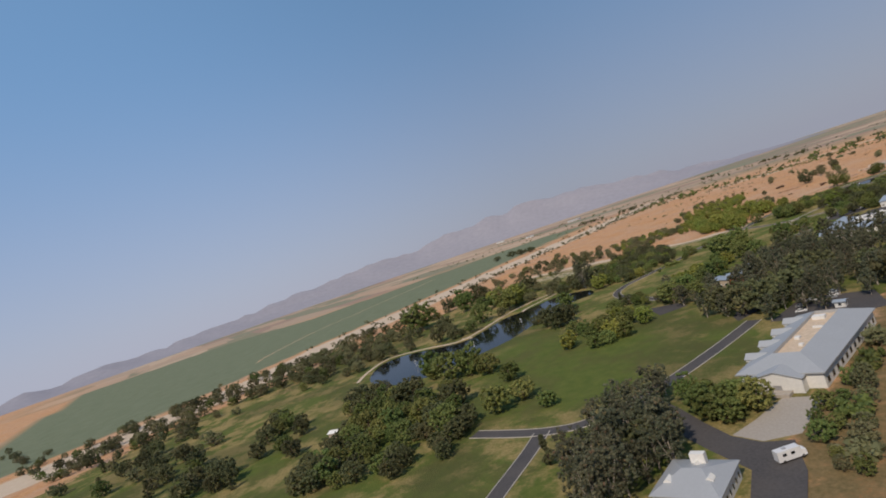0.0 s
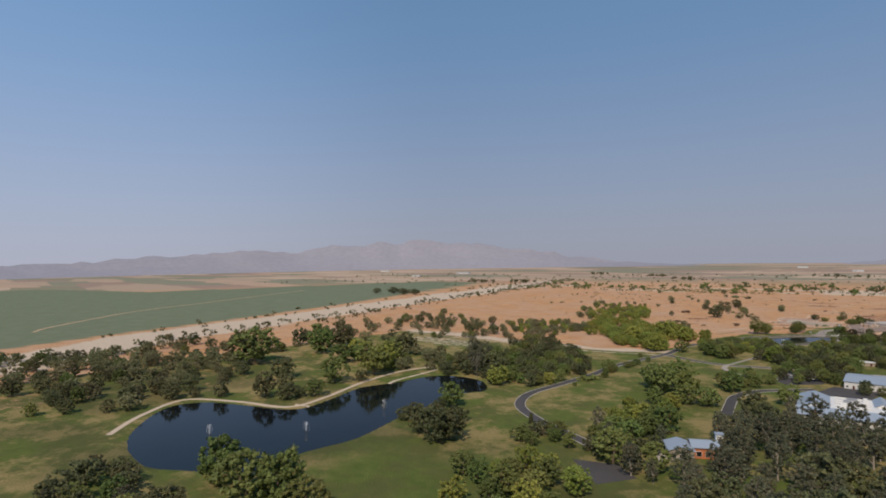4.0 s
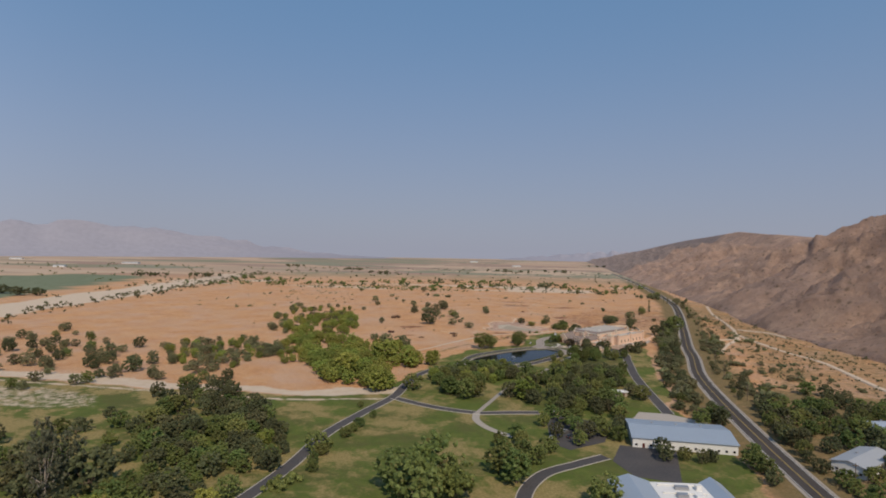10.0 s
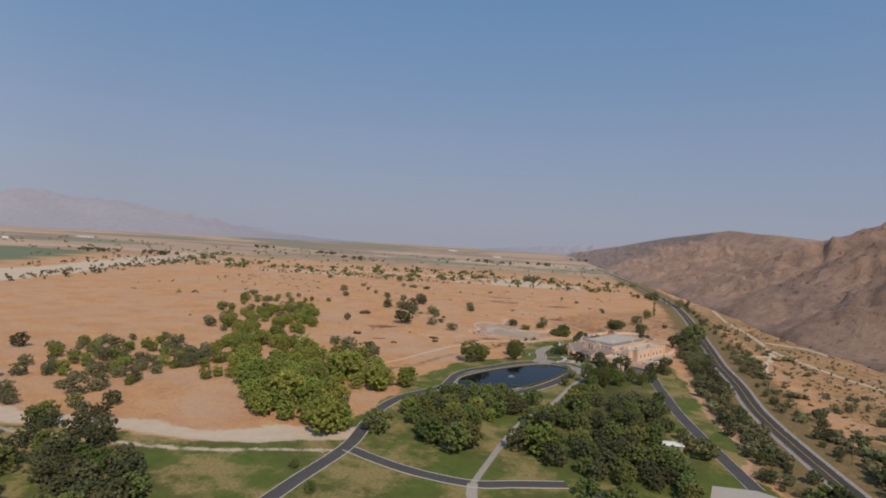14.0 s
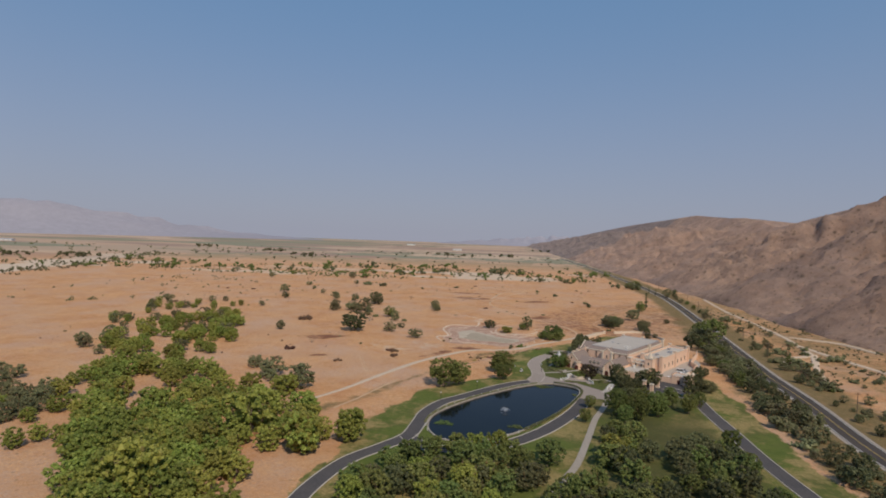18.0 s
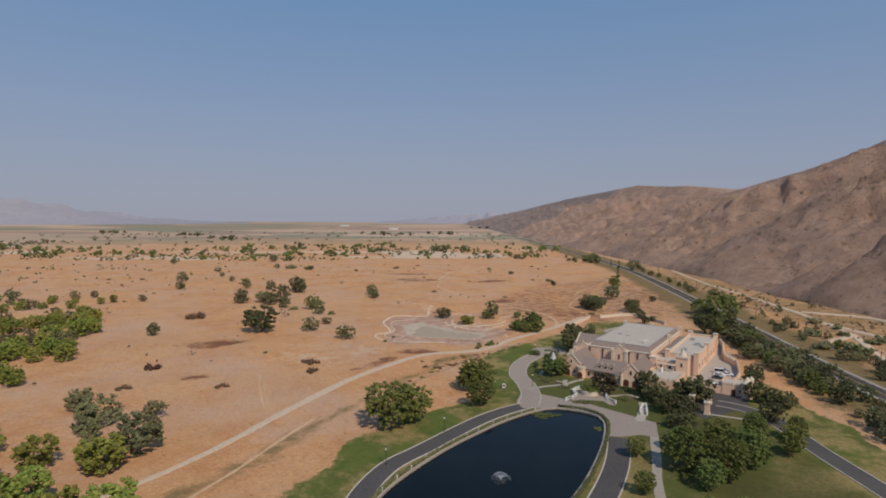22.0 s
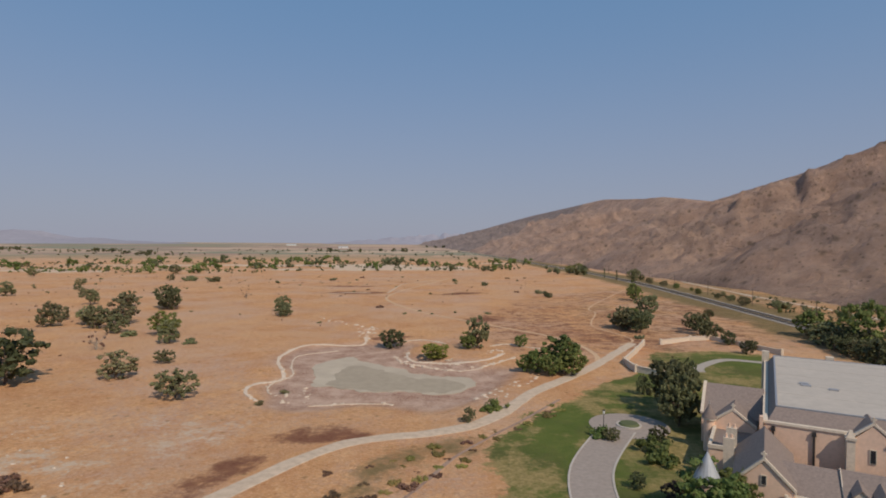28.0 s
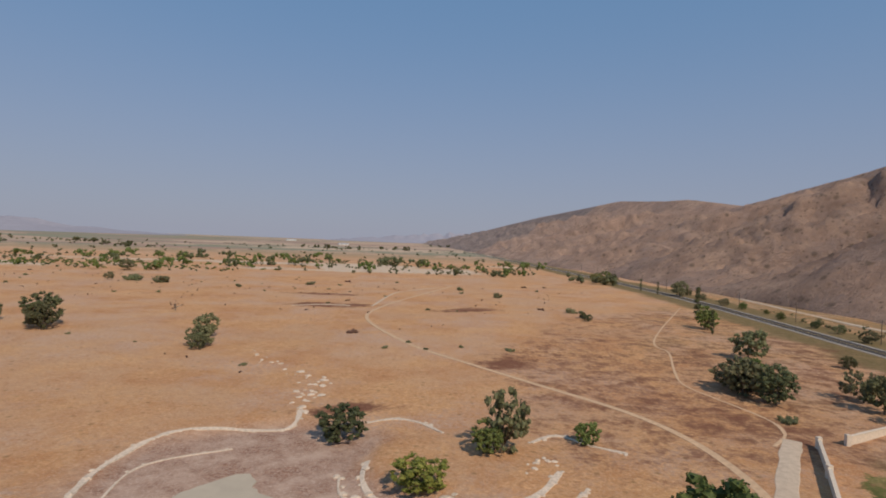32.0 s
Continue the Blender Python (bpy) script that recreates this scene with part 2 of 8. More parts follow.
    sc.inputs["Scale"].default_value = (0.0013, 0.0036, 1)
    sc.inputs["Rotation"].default_value = (0, 0, 0.25)
    l.new(pos, sc.inputs[0])
    vo = n.new("ShaderNodeTexVoronoi")
    vo.distance = "CHEBYCHEV"
    vo.inputs["Scale"].default_value = 1.6
    l.new(sc.outputs[0], vo.inputs["Vector"])
    ramp = n.new("ShaderNodeValToRGB")
    ramp.color_ramp.interpolation = "CONSTANT"
    cols = ((0.0, (0.45, 0.315, 0.22)), (0.2, (0.21, 0.205, 0.135)), (0.36, (0.49, 0.37, 0.265)), (0.52, (0.30, 0.21, 0.165)),
            (0.66, (0.40, 0.30, 0.215)), (0.82, (0.20, 0.215, 0.145)))
    while len(ramp.color_ramp.elements) < len(cols):
        ramp.color_ramp.elements.new(0.5)
    for e, (at, col) in zip(ramp.color_ramp.elements, cols):
        e.position, e.color = at, (*col, 1)
    s3 = n.new("ShaderNodeSeparateColor")
    l.new(vo.outputs["Color"], s3.inputs[0])
    l.new(s3.outputs[0], ramp.inputs[0])
    farm = mixed(n, l, 0.2, ramp.outputs[0], mixed(n, l, big, (0.36, 0.26, 0.19), (0.44, 0.33, 0.24)))
    c = mixed(n, l, sep2.outputs[2], c, farm)
    c = mixed(n, l, ragged(sep4.outputs[0], 0.25, 0.8), c, mixed(n, l, fine, (0.165, 0.07, 0.042), (0.25, 0.12, 0.07)))
    bank = mixed(n, l, fine, (0.40, 0.235, 0.16), (0.22, 0.12, 0.082))
    bank = mixed(n, l, mid, bank, (0.50, 0.35, 0.26))
    bank = mixed(n, l, grit, bank, (0.56, 0.42, 0.33))
    c = mixed(n, l, sep4.outputs[1], c, bank)
    l.new(c, p.inputs["Base Color"])
    p.inputs["Roughness"].default_value, p.inputs["Specular IOR Level"].default_value = 0.95, 0.1
    b = n.new("ShaderNodeBump")
    b.inputs["Strength"].default_value, b.inputs["Distance"].default_value = 0.5, 0.4
    l.new(fine, b.inputs["Height"])
    l.new(b.outputs[0], p.inputs["Normal"])
    return m


def mountain_mat(name, soil, grass, rock, rocky=1.0):
    """Bare slopes: reddish soil, dry grass, grey crags in long broken patches, dark shrubs."""
    m, n, l, p = node_mat(name)
    g = n.new("ShaderNodeNewGeometry")
    pos = g.outputs["Position"]
    big = noise_of(n, l, 0.007, 6, 0.38, 0.62, pos, 0.65)
    mid = noise_of(n, l, 0.035, 8, 0.40, 0.62, pos, 0.74)
    fine = noise_of(n, l, 0.2, 7, 0.36, 0.66, pos, 0.78)
    crags = noise_of(n, l, 0.016, 9, 0.47, 0.60, pos, 0.76)
    c = mixed(n, l, big, soil, grass)
    c = mixed(n, l, mid, c, tuple(0.66 * s for s in soil))
    k = n.new("ShaderNodeMath")
    k.operation = "MULTIPLY"
    l.new(fine, k.inputs[0])
    k.inputs[1].default_value = 0.55
    c = mixed(n, l, k.outputs[0], c, rock)
    k = n.new("ShaderNodeMath")
    k.operation = "MULTIPLY"
    l.new(crags, k.inputs[0])
    k.inputs[1].default_value = 0.6 * rocky
    c = mixed(n, l, k.outputs[0], c, mixed(n, l, fine, tuple(0.78 * v for v in rock), tuple(1.25 * v for v in rock)))
    for scale, lo, hi, most in ((0.17, 0.26, 0.1, 0.5), (0.06, 0.22, 0.10, 0.5)):
        v = n.new("ShaderNodeTexVoronoi")
        v.inputs["Scale"].default_value = scale
        l.new(pos, v.inputs["Vector"])
        t = n.new("ShaderNodeMapRange")
        t.inputs[1].default_value, t.inputs[2].default_value, t.inputs[4].default_value = lo, hi, most
        l.new(v.outputs["Distance"], t.inputs[0])
        c = mixed(n, l, t.outputs[0], c, (0.085, 0.072, 0.045))
    l.new(c, p.inputs["Base Color"])
    p.inputs["Roughness"].default_value, p.inputs["Specular IOR Level"].default_value = 0.95, 0.1
    b = n.new("ShaderNodeBump")
    b.inputs["Strength"].default_value, b.inputs["Distance"].default_value = 0.9, 3.0
    l.new(fine, b.inputs["Height"])
    l.new(b.outputs[0], p.inputs["Normal"])
    return m


def water_mat():
    m, n, l, p = node_mat("dark_pond_water")
    pos = n.new("ShaderNodeNewGeometry").outputs["Position"]
    c = mixed(n, l, noise_of(n, l, 0.05, 4, 0.3, 0.7, pos), (0.003, 0.005, 0.007), (0.006, 0.009, 0.010))
    l.new(c, p.inputs["Base Color"])
    p.inputs["Roughness"].default_value, p.inputs["IOR"].default_value, p.inputs["Specular IOR Level"].default_value = 0.07, 1.33, 0.18
    b = n.new("ShaderNodeBump")
    b.inputs["Strength"].default_value, b.inputs["Distance"].default_value = 0.09, 0.04
    l.new(noise_of(n, l, 1.3, 3, 0.2, 0.8, pos), b.inputs["Height"])
    l.new(b.outputs[0], p.inputs["Normal"])
    return m


def metal_roof_mat(name, col, ribs=1.6):
    """Standing-seam sheet with streaks of wear along the ribs."""
    m, n, l, p = node_mat(name)
    tc = n.new("ShaderNodeNewGeometry").outputs["Position"]
    big = noise_of(n, l, 0.12, 5, 0.3, 0.7, tc)
    fine = noise_of(n, l, 1.4, 5, 0.3, 0.7, tc)
    c = mixed(n, l, big, col, tuple(0.8 * v + 0.05 for v in col))
    c = mixed(n, l, fine, c, tuple(0.88 * v for v in col))
    l.new(c, p.inputs["Base Color"])
    p.inputs["Roughness"].default_value, p.inputs["Metallic"].default_value = 0.5, 0.15
    return m


M_GROUND = ground_mat()
M_HILL = mountain_mat("scrub_hill", (0.57, 0.37, 0.27), (0.65, 0.435, 0.305), (0.40, 0.29, 0.24))
# pale mauve-grey base colour stands in for distance haze
M_FAR = plain("far_hill_haze_colour", (0.30, 0.295, 0.335), 1.0, vary=0.1, scale=0.012, bump=0, dirt=(0.22, 0.20, 0.22), spec=0.0)
# greyer copy of the hill material, distance haze put into its colours
M_MIDHILL = mountain_mat("far_hill_greyed_haze", (0.36, 0.275, 0.24), (0.40, 0.305, 0.255), (0.31, 0.25, 0.225), 0.4)
M_WATER = water_mat()
M_ASPH = plain("worn_asphalt", (0.078, 0.074, 0.076), 0.95, vary=0.3, scale=0.5, dirt=(0.2, 0.17, 0.14), dirt_amount=0.35, spec=0.12)
M_HWY = plain("highway_asphalt", (0.070, 0.062, 0.058), 0.95, vary=0.25, scale=0.35, dirt=(0.16, 0.13, 0.11), dirt_amount=0.35, spec=0.08)
M_CONC = plain("sunlit_concrete", (0.42, 0.375, 0.325), 0.9, vary=0.18, scale=0.6)
M_PAVE = plain("stamped_paving", (0.31, 0.26, 0.222), 0.9, vary=0.2, scale=0.5)
M_KERB = plain("kerb_concrete", (0.50, 0.45, 0.39), 0.9, vary=0.2)
M_PATH = plain("pale_path", (0.36, 0.32, 0.27), 0.95, vary=0.2, scale=0.5)
M_DIRT = plain("dirt_road_surface", (0.575, 0.455, 0.335), 1.0, vary=0.26, scale=0.3, dirt=(0.48, 0.34, 0.23), dirt_amount=0.5)
M_SILT = plain("dried_lake_silt", (0.49, 0.415, 0.315), 1.0, vary=0.22, scale=0.06, dirt=(0.335, 0.28, 0.205), dirt_amount=0.95)
M_MUD = plain("cracked_bank_soil", (0.30, 0.195, 0.14), 1.0, vary=0.4, scale=0.4, dirt=(0.42, 0.33, 0.26), dirt_amount=0.9, bump=0.5)
M_ROCK = plain("pale_rock", (0.64, 0.52, 0.40), 0.9, vary=0.35, scale=0.8)
M_WHITE = plain("white_road_paint", (0.72, 0.70, 0.66), 0.8, vary=0.3, scale=1.5, dirt=(0.2, 0.2, 0.2), dirt_amount=0.5)
M_YELLOW = plain("yellow_road_paint", (0.52, 0.36, 0.08), 0.8, vary=0.3, scale=1.5, dirt=(0.2, 0.2, 0.2), dirt_amount=0.4)
M_PINK = plain("peach_stucco", (0.72, 0.50, 0.365), 0.9, vary=0.12, scale=0.7, dirt=(0.45, 0.36, 0.27))
M_STONE = plain("cream_cut_stone", (0.66, 0.56, 0.44), 0.85, vary=0.2, scale=0.9)
M_SLATE = plain("grey_slate_roof", (0.235, 0.185, 0.16), 0.8, vary=0.25, scale=1.0, bump=0.3)
M_FLAT = plain("flat_roof_membrane", (0.47, 0.42, 0.36), 0.95, vary=0.12, scale=0.25, dirt=(0.28, 0.27, 0.25), dirt_amount=0.5)
M_DOOR = plain("dark_red_timber", (0.10, 0.022, 0.018), 0.6, vary=0.3, scale=2)
M_GLASS = plain("dark_window_glass", (0.015, 0.018, 0.022), 0.12, vary=0.3, scale=0.3, bump=0, dirt_amount=0, spec=0.6)
M_BLUE = metal_roof_mat("blue_grey_metal_roof", (0.36, 0.42, 0.49))
M_GREYROOF = metal_roof_mat("grey_metal_roof", (0.42, 0.43, 0.44))
M_WALLW = plain("white_painted_wall", (0.72, 0.71, 0.68), 0.8, vary=0.12, scale=0.8)
M_WALLT = plain("tan_painted_wall", (0.40, 0.33, 0.26), 0.85, vary=0.15)
M_ORANGE = plain("burnt_orange_wall", (0.48, 0.15, 0.06), 0.8, vary=0.15)
M_BARK = plain("grey_brown_bark", (0.17, 0.125, 0.09), 0.95, vary=0.4, scale=2, bump=0.5)
M_PALEBARK = plain("pale_bark", (0.38, 0.33, 0.27), 0.9, vary=0.35, scale=2, bump=0.4)
M_METAL = plain("galvanised_metal", (0.45, 0.45, 0.46), 0.5, metal=0.6, vary=0.15, bump=0)
M_DARKM = plain("dark_metal", (0.03, 0.03, 0.032), 0.5, metal=0.3, vary=0.2, bump=0)
M_WOOD = plain("weathered_pole_wood", (0.13, 0.095, 0.07), 0.95, vary=0.3, scale=2)
M_TYRE = plain("black_rubber", (0.02, 0.02, 0.02), 0.85, vary=0.2, bump=0)
M_SPRAY = plain("white_water_spray", (0.85, 0.87, 0.9), 0.4, vary=0.05, bump=0, dirt_amount=0)
M_L_COTT = leaf_mat("cottonwood_leaf", (0.162, 0.204, 0.039), (0.322, 0.348, 0.083))
M_L_PARK = leaf_mat("park_tree_leaf", (0.092, 0.130, 0.038), (0.200, 0.240, 0.070))
M_L_LIGHT = leaf_mat("light_tree_leaf", (0.115, 0.145, 0.042), (0.235, 0.262, 0.082))
M_L_BIG = leaf_mat("shade_tree_leaf", (0.098, 0.130, 0.036), (0.215, 0.250, 0.072))
M_L_DARK = leaf_mat("dark_evergreen_leaf", (0.078, 0.088, 0.042), (0.160, 0.168, 0.076))
M_L_EUC = leaf_mat("eucalyptus_leaf", (0.078, 0.088, 0.055), (0.169, 0.176, 0.104), (0.22, 0.16, 0.09), 0.1)
M_L_SCRUB = leaf_mat("scrub_leaf", (0.135, 0.145, 0.072), (0.255, 0.255, 0.125), (0.2, 0.15, 0.08), 0.15)
M_L_PURP = leaf_mat("bronze_plum_leaf", (0.05, 0.035, 0.028), (0.12, 0.085, 0.06))
M_L_DRY = leaf_mat("dry_brown_twig", (0.12, 0.075, 0.05), (0.24, 0.155, 0.10))
M_L_WEED = leaf_mat("weed_leaf", (0.19, 0.185, 0.055), (0.34, 0.30, 0.10), (0.3, 0.2, 0.09), 0.2)
M_LILY = leaf_mat("lily_pad_green", (0.07, 0.10, 0.02), (0.14, 0.17, 0.04), glow=0.05)

M_CARWHITE = plain("white_car_paint", (0.72, 0.72, 0.72), 0.3, vary=0.05, bump=0, dirt_amount=0.1, spec=0.5)
M_CARSILVER = plain("silver_car_paint", (0.38, 0.39, 0.40), 0.35, metal=0.4, vary=0.05, bump=0, dirt_amount=0.1, spec=0.5)
M_CARDARK = plain("dark_car_paint", (0.03, 0.035, 0.045), 0.3, vary=0.05, bump=0, dirt_amount=0.15, spec=0.5)
M_LAMPGLASS = plain("red_lamp_lens", (0.35, 0.02, 0.02), 0.3, vary=0.05, bump=0, dirt_amount=0)
M_HEADGLASS = plain("clear_lamp_lens", (0.75, 0.76, 0.78), 0.2, vary=0.05, bump=0, dirt_amount=0)
M_SILTDARK = plain("damp_grey_silt", (0.345, 0.29, 0.212), 1.0, vary=0.15, scale=0.2)
M_BED = plain("dark_bed_soil", (0.10, 0.072, 0.05), 1.0, vary=0.3, scale=0.8)
M_TRACK = plain("worn_track_soil", (0.58, 0.39, 0.235), 1.0, vary=0.25, scale=0.4)

# ---- mesh helpers ----
def mk(name, verts, faces, mat, parent=None, label="", smooth=False):
    me = bpy.data.meshes.new(name)
    me.from_pydata([tuple(v) for v in verts], [], [tuple(f) for f in faces])
    for m in mat if isinstance(mat, (list, tuple)) else (mat,):
        me.materials.append(m)
    if smooth:
        me.polygons.foreach_set("use_smooth", [True] * len(me.polygons))
    me.update()
    ob = new(name, me)
    if parent is not None:
        ob.parent = parent
    return tagged(ob, label)


def empty(name, m, label, category, group="", kind=""):
    ob = new(name)
    ob.empty_display_size = 0.5
    ob.matrix_basis = m
    return tagged(ob, label, category, group, kind)


def join_vf(*some):
    vs, fs = [], []
    for v, f in some:
        k = len(vs)
        vs += list(v)
        fs += [tuple(i + k for i in q) for q in f]
    return vs, fs


def box_vf(x0, y0, z0, x1, y1, z1, taper=0.0):
    t = taper
    v = [(x0, y0, z0), (x1, y0, z0), (x1, y1, z0), (x0, y1, z0), (x0 + t, y0 + t, z1), (x1 - t, y0 + t, z1), (x1 - t, y1 - t, z1), (x0 + t, y1 - t, z1)]
    return v, [(3, 2, 1, 0), (4, 5, 6, 7), (0, 1, 5, 4), (1, 2, 6, 5), (2, 3, 7, 6), (3, 0, 4, 7)]


def prism_vf(poly, z0, z1, scale_top=1.0):
    n = len(poly)
    cx, cy = sum(p[0] for p in poly) / n, sum(p[1] for p in poly) / n
    v = [(x, y, z0) for x, y in poly] + [(cx + (x - cx) * scale_top, cy + (y - cy) * scale_top, z1) for x, y in poly]
    f = [tuple(range(n, 2 * n)), tuple(reversed(range(n)))] + [(i, (i + 1) % n, n + (i + 1) % n, n + i) for i in range(n)]
    return v, f


def ring_poly(x, y, r, n=16, squash=1.0, turn=0.0):
    return [(x + r * math.cos(2 * math.pi * i / n + turn), y + r * squash * math.sin(2 * math.pi * i / n + turn)) for i in range(n)]


def cyl_vf(x, y, z0, z1, r0, r1=None, n=12):
    r1 = r0 if r1 is None else r1
    return prism_vf(ring_poly(x, y, r0, n), z0, z1, r1 / r0)


def gable_vf(x0, y0, x1, y1, z0, z1, along="x", over=0.4, thick=0.25):
    """A pitched roof slab over a rectangle, its ridge along x or y."""
    if along == "x":
        ym = (y0 + y1) / 2
        prof = [(y0 - over, z0), (ym, z1), (y1 + over, z0), (y1 + over, z0 - thick), (ym, z1 - thick), (y0 - over, z0 - thick)]
        v = [(x, y, z) for x in (x0 - over, x1 + over) for y, z in prof]
    else:
        xm = (x0 + x1) / 2
        prof = [(x0 - over, z0), (xm, z1), (x1 + over, z0), (x1 + over, z0 - thick), (xm, z1 - thick), (x0 - over, z0 - thick)]
        v = [(x, y, z) for y in (y1 + over, y0 - over) for x, z in prof]
    f = [(0, 1, 7, 6), (1, 2, 8, 7), (2, 3, 9, 8), (3, 4, 10, 9), (4, 5, 11, 10), (5, 0, 6, 11), (0, 5, 4, 1), (1, 4, 3, 2), (6, 7, 10, 11), (7, 8, 9, 10)]
    return v, f


def gable_wall_vf(x0, y0, x1, y1, z0, z1, zr, along="y"):
    """A walled body with pointed ends under a pitched roof."""
    if along == "y":
        xm = (x0 + x1) / 2
        prof = [(x0, z0), (x1, z0), (x1, z1), (xm, zr), (x0, z1)]
        v = [(x, y, z) for y in (y0, y1) for x, z in prof]
    else:
        ym = (y0 + y1) / 2
        prof = [(y1, z0), (y0, z0), (y0, z1), (ym, zr), (y1, z1)]
        v = [(x, y, z) for x in (x0, x1) for y, z in prof]
    return v, [(0, 1, 2, 3, 4), (9, 8, 7, 6, 5)] + [(i, 5 + i, 5 + (i + 1) % 5, (i + 1) % 5) for i in range(5)]


def spline(pts, step=4.0, closed=False):
    """A smooth line through points (Catmull-Rom), as rows of x, y."""
    p = np.array(pts, float)
    n = len(p)
    out = []
    for i in range(n if closed else n - 1):
        a, b, c, d = (p[(i + k) % n] if closed else p[min(max(i + k, 0), n - 1)] for k in (-1, 0, 1, 2))
        m = max(2, int(np.hypot(*(c - b)) / step))
        for s in np.arange(m) / m:
            out.append(0.5 * (2 * b + (c - a) * s + (2 * a - 5 * b + 4 * c - d) * s**2 + (3 * b - a - 3 * c + d) * s**3))
    if not closed:
        out.append(p[-1])
    return np.array(out)


def normals_of(line, closed=False):
    d = np.roll(line, -1, 0) - np.roll(line, 1, 0) if closed else np.gradient(line, axis=0)
    d /= np.linalg.norm(d, axis=1, keepdims=True) + 1e-9
    return np.stack([-d[:, 1], d[:, 0]], 1)


def ribbon_vf(line, left, right, z0, z1, closed=False):
    """A slab along a line, from left to right of it (metres across), bottom z0 and top z1."""
    nn = normals_of(line, closed)
    a, b = line + nn * left, line + nn * right
    n = len(line)
    v = [(*q, z1) for q in a] + [(*q, z1) for q in b] + [(*q, z0) for q in a] + [(*q, z0) for q in b]
    f = []
    for i in range(n if closed else n - 1):
        j = (i + 1) % n
        f += [(n + i, n + j, j, i), (i, j, 2 * n + j, 2 * n + i), (n + j, n + i, 3 * n + i, 3 * n + j)]
    return v, f


def dashes_vf(line, offset, width, on, off, z):
    seg = np.linalg.norm(np.diff(line, axis=0), axis=1)
    s = np.r_[0, np.cumsum(seg)]
    parts = []
    at = 0.0
    while at + on < s[-1]:
        k = np.array([[np.interp(q, s, line[:, 0]), np.interp(q, s, line[:, 1])] for q in np.linspace(at, at + on, 4)])
        parts.append(ribbon_vf(k, offset + width / 2, offset - width / 2, z - 0.01, z))
        at += on + off
    return join_vf(*parts)


def inside(px, py, poly):
    """Which of the points lie in the polygon, and how far each lies from its edge."""
    poly = np.array(poly, float)
    ok = np.zeros(px.shape, bool)
    dist = np.full(px.shape, 1e9)
    for (x0, y0), (x1, y1) in zip(poly, np.roll(poly, -1, 0)):
        with np.errstate(divide="ignore", invalid="ignore"):
            cross = ((y0 > py) != (y1 > py)) & (px < (x1 - x0) * (py - y0) / (y1 - y0 + 1e-12) + x0)
        ok ^= cross
        l2 = (x1 - x0) ** 2 + (y1 - y0) ** 2 + 1e-9
        s = np.clip(((px - x0) * (x1 - x0) + (py - y0) * (y1 - y0)) / l2, 0, 1)
        dist = np.minimum(dist, np.hypot(px - x0 - s * (x1 - x0), py - y0 - s * (y1 - y0)))
    return ok, dist


def near_line(px, py, line):
    d = np.full(px.shape, 1e9)
    for (x0, y0), (x1, y1) in zip(line[:-1], line[1:]):
        l2 = (x1 - x0) ** 2 + (y1 - y0) ** 2 + 1e-9
        s = np.clip(((px - x0) * (x1 - x0) + (py - y0) * (y1 - y0)) / l2, 0, 1)
        d = np.minimum(d, np.hypot(px - x0 - s * (x1 - x0), py - y0 - s * (y1 - y0)))
    return d


def soft(ok, dist, width):
    """1 well inside, 0 well outside, with a soft edge."""
    s = np.clip(0.5 + np.where(ok, dist, -dist) / width, 0, 1)
    return s * s * (3 - 2 * s)


# ---- lines of the plan ----
HIGHWAY = spline([(330, -860), (275, -650), (239, -545), (221, -484), (201, -391), (179, -270), (165, -147), (158, -40), (162, 40), (163, 100), (168, 174), (173, 250), (179, 340), (186, 480), (187, 590), (178, 760), (150, 1080), (118, 1400), (60, 1900)], 8)
MAIN_ROAD = spline([(60, -424), (40, -417), (14, -408), (-12, -392), (-26, -366), (-28, -330), (-30, -290), (-36, -249), (-35, -212), (-32, -172), (-36, -142), (-38.5, -117), (-35, -92), (-27, -76), (-20.5, -62), (-20, -45), (-20, -31), (-16, -15), (-8, -2.5), (6, 19), (16, 31), (25, 38.5)], 3)
CASTLE_DRIVE = spline([(25, 38.5), (27, 50), (26, 64), (23.5, 78), (26.5, 97), (37.5, 118)], 3)
POND_ROAD = spline([(-20.5, -62), (-12, -71), (2, -70), (18, -60), (30, -44), (39, -26), (46, -8), (51, 11)], 3)
LOT_ROAD = spline([(-31, -174), (-14, -181), (4, -186), (25, -187), (40, -181), (58, -174)], 3)
GARDEN_PATH = spline([(25, -187), (27, -160), (29, -135), (34, -101), (43, -75), (48.5, -48), (53.5, -20), (57.5, -5), (62.5, 15)], 3)
CURVE_PATH = spline([(25, -187), (28, -200), (38, -212), (52, -220)], 3)
SERVICE_ROAD = spline([(128, -150), (119, -100), (112, -55), (109, -18), (107, 6), (106, 30), (101, 42), (94, 47)], 4)
HALL_ROAD = spline([(104, -615), (137, -604), (152, -590), (158, -560), (157, -520), (153, -480)], 4)
HALL_FORK = spline([(172, -665), (158, -640), (146, -618), (137, -604)], 4)
LAWN_ROAD = spline([(96, -232), (84, -246), (72, -262), (68, -285), (74, -310), (80, -330)], 3)
DIRT_ROAD = spline([(-92, -52), (-82, -38), (-74, -23), (-67, -4), (-60, 21), (-53, 44), (-46, 64), (-36, 84), (-20, 108), (0, 116.5), (11, 125), (24, 147), (39, 166), (52, 184), (64, 203), (75, 220)], 3)
TRAIL = spline([(48, 177), (54, 193), (53, 216), (45, 236), (28, 258), (11, 280), (-13, 314), (-37, 376), (-33, 431), (-13, 509), (7, 580)], 5)
RIVER = spline([(-330, -1000), (-390, -720), (-431, -570), (-500, -474), (-560, -310), (-640, -80), (-740, 200), (-900, 640), (-1150, 1300), (-1400, 2100)], 20)
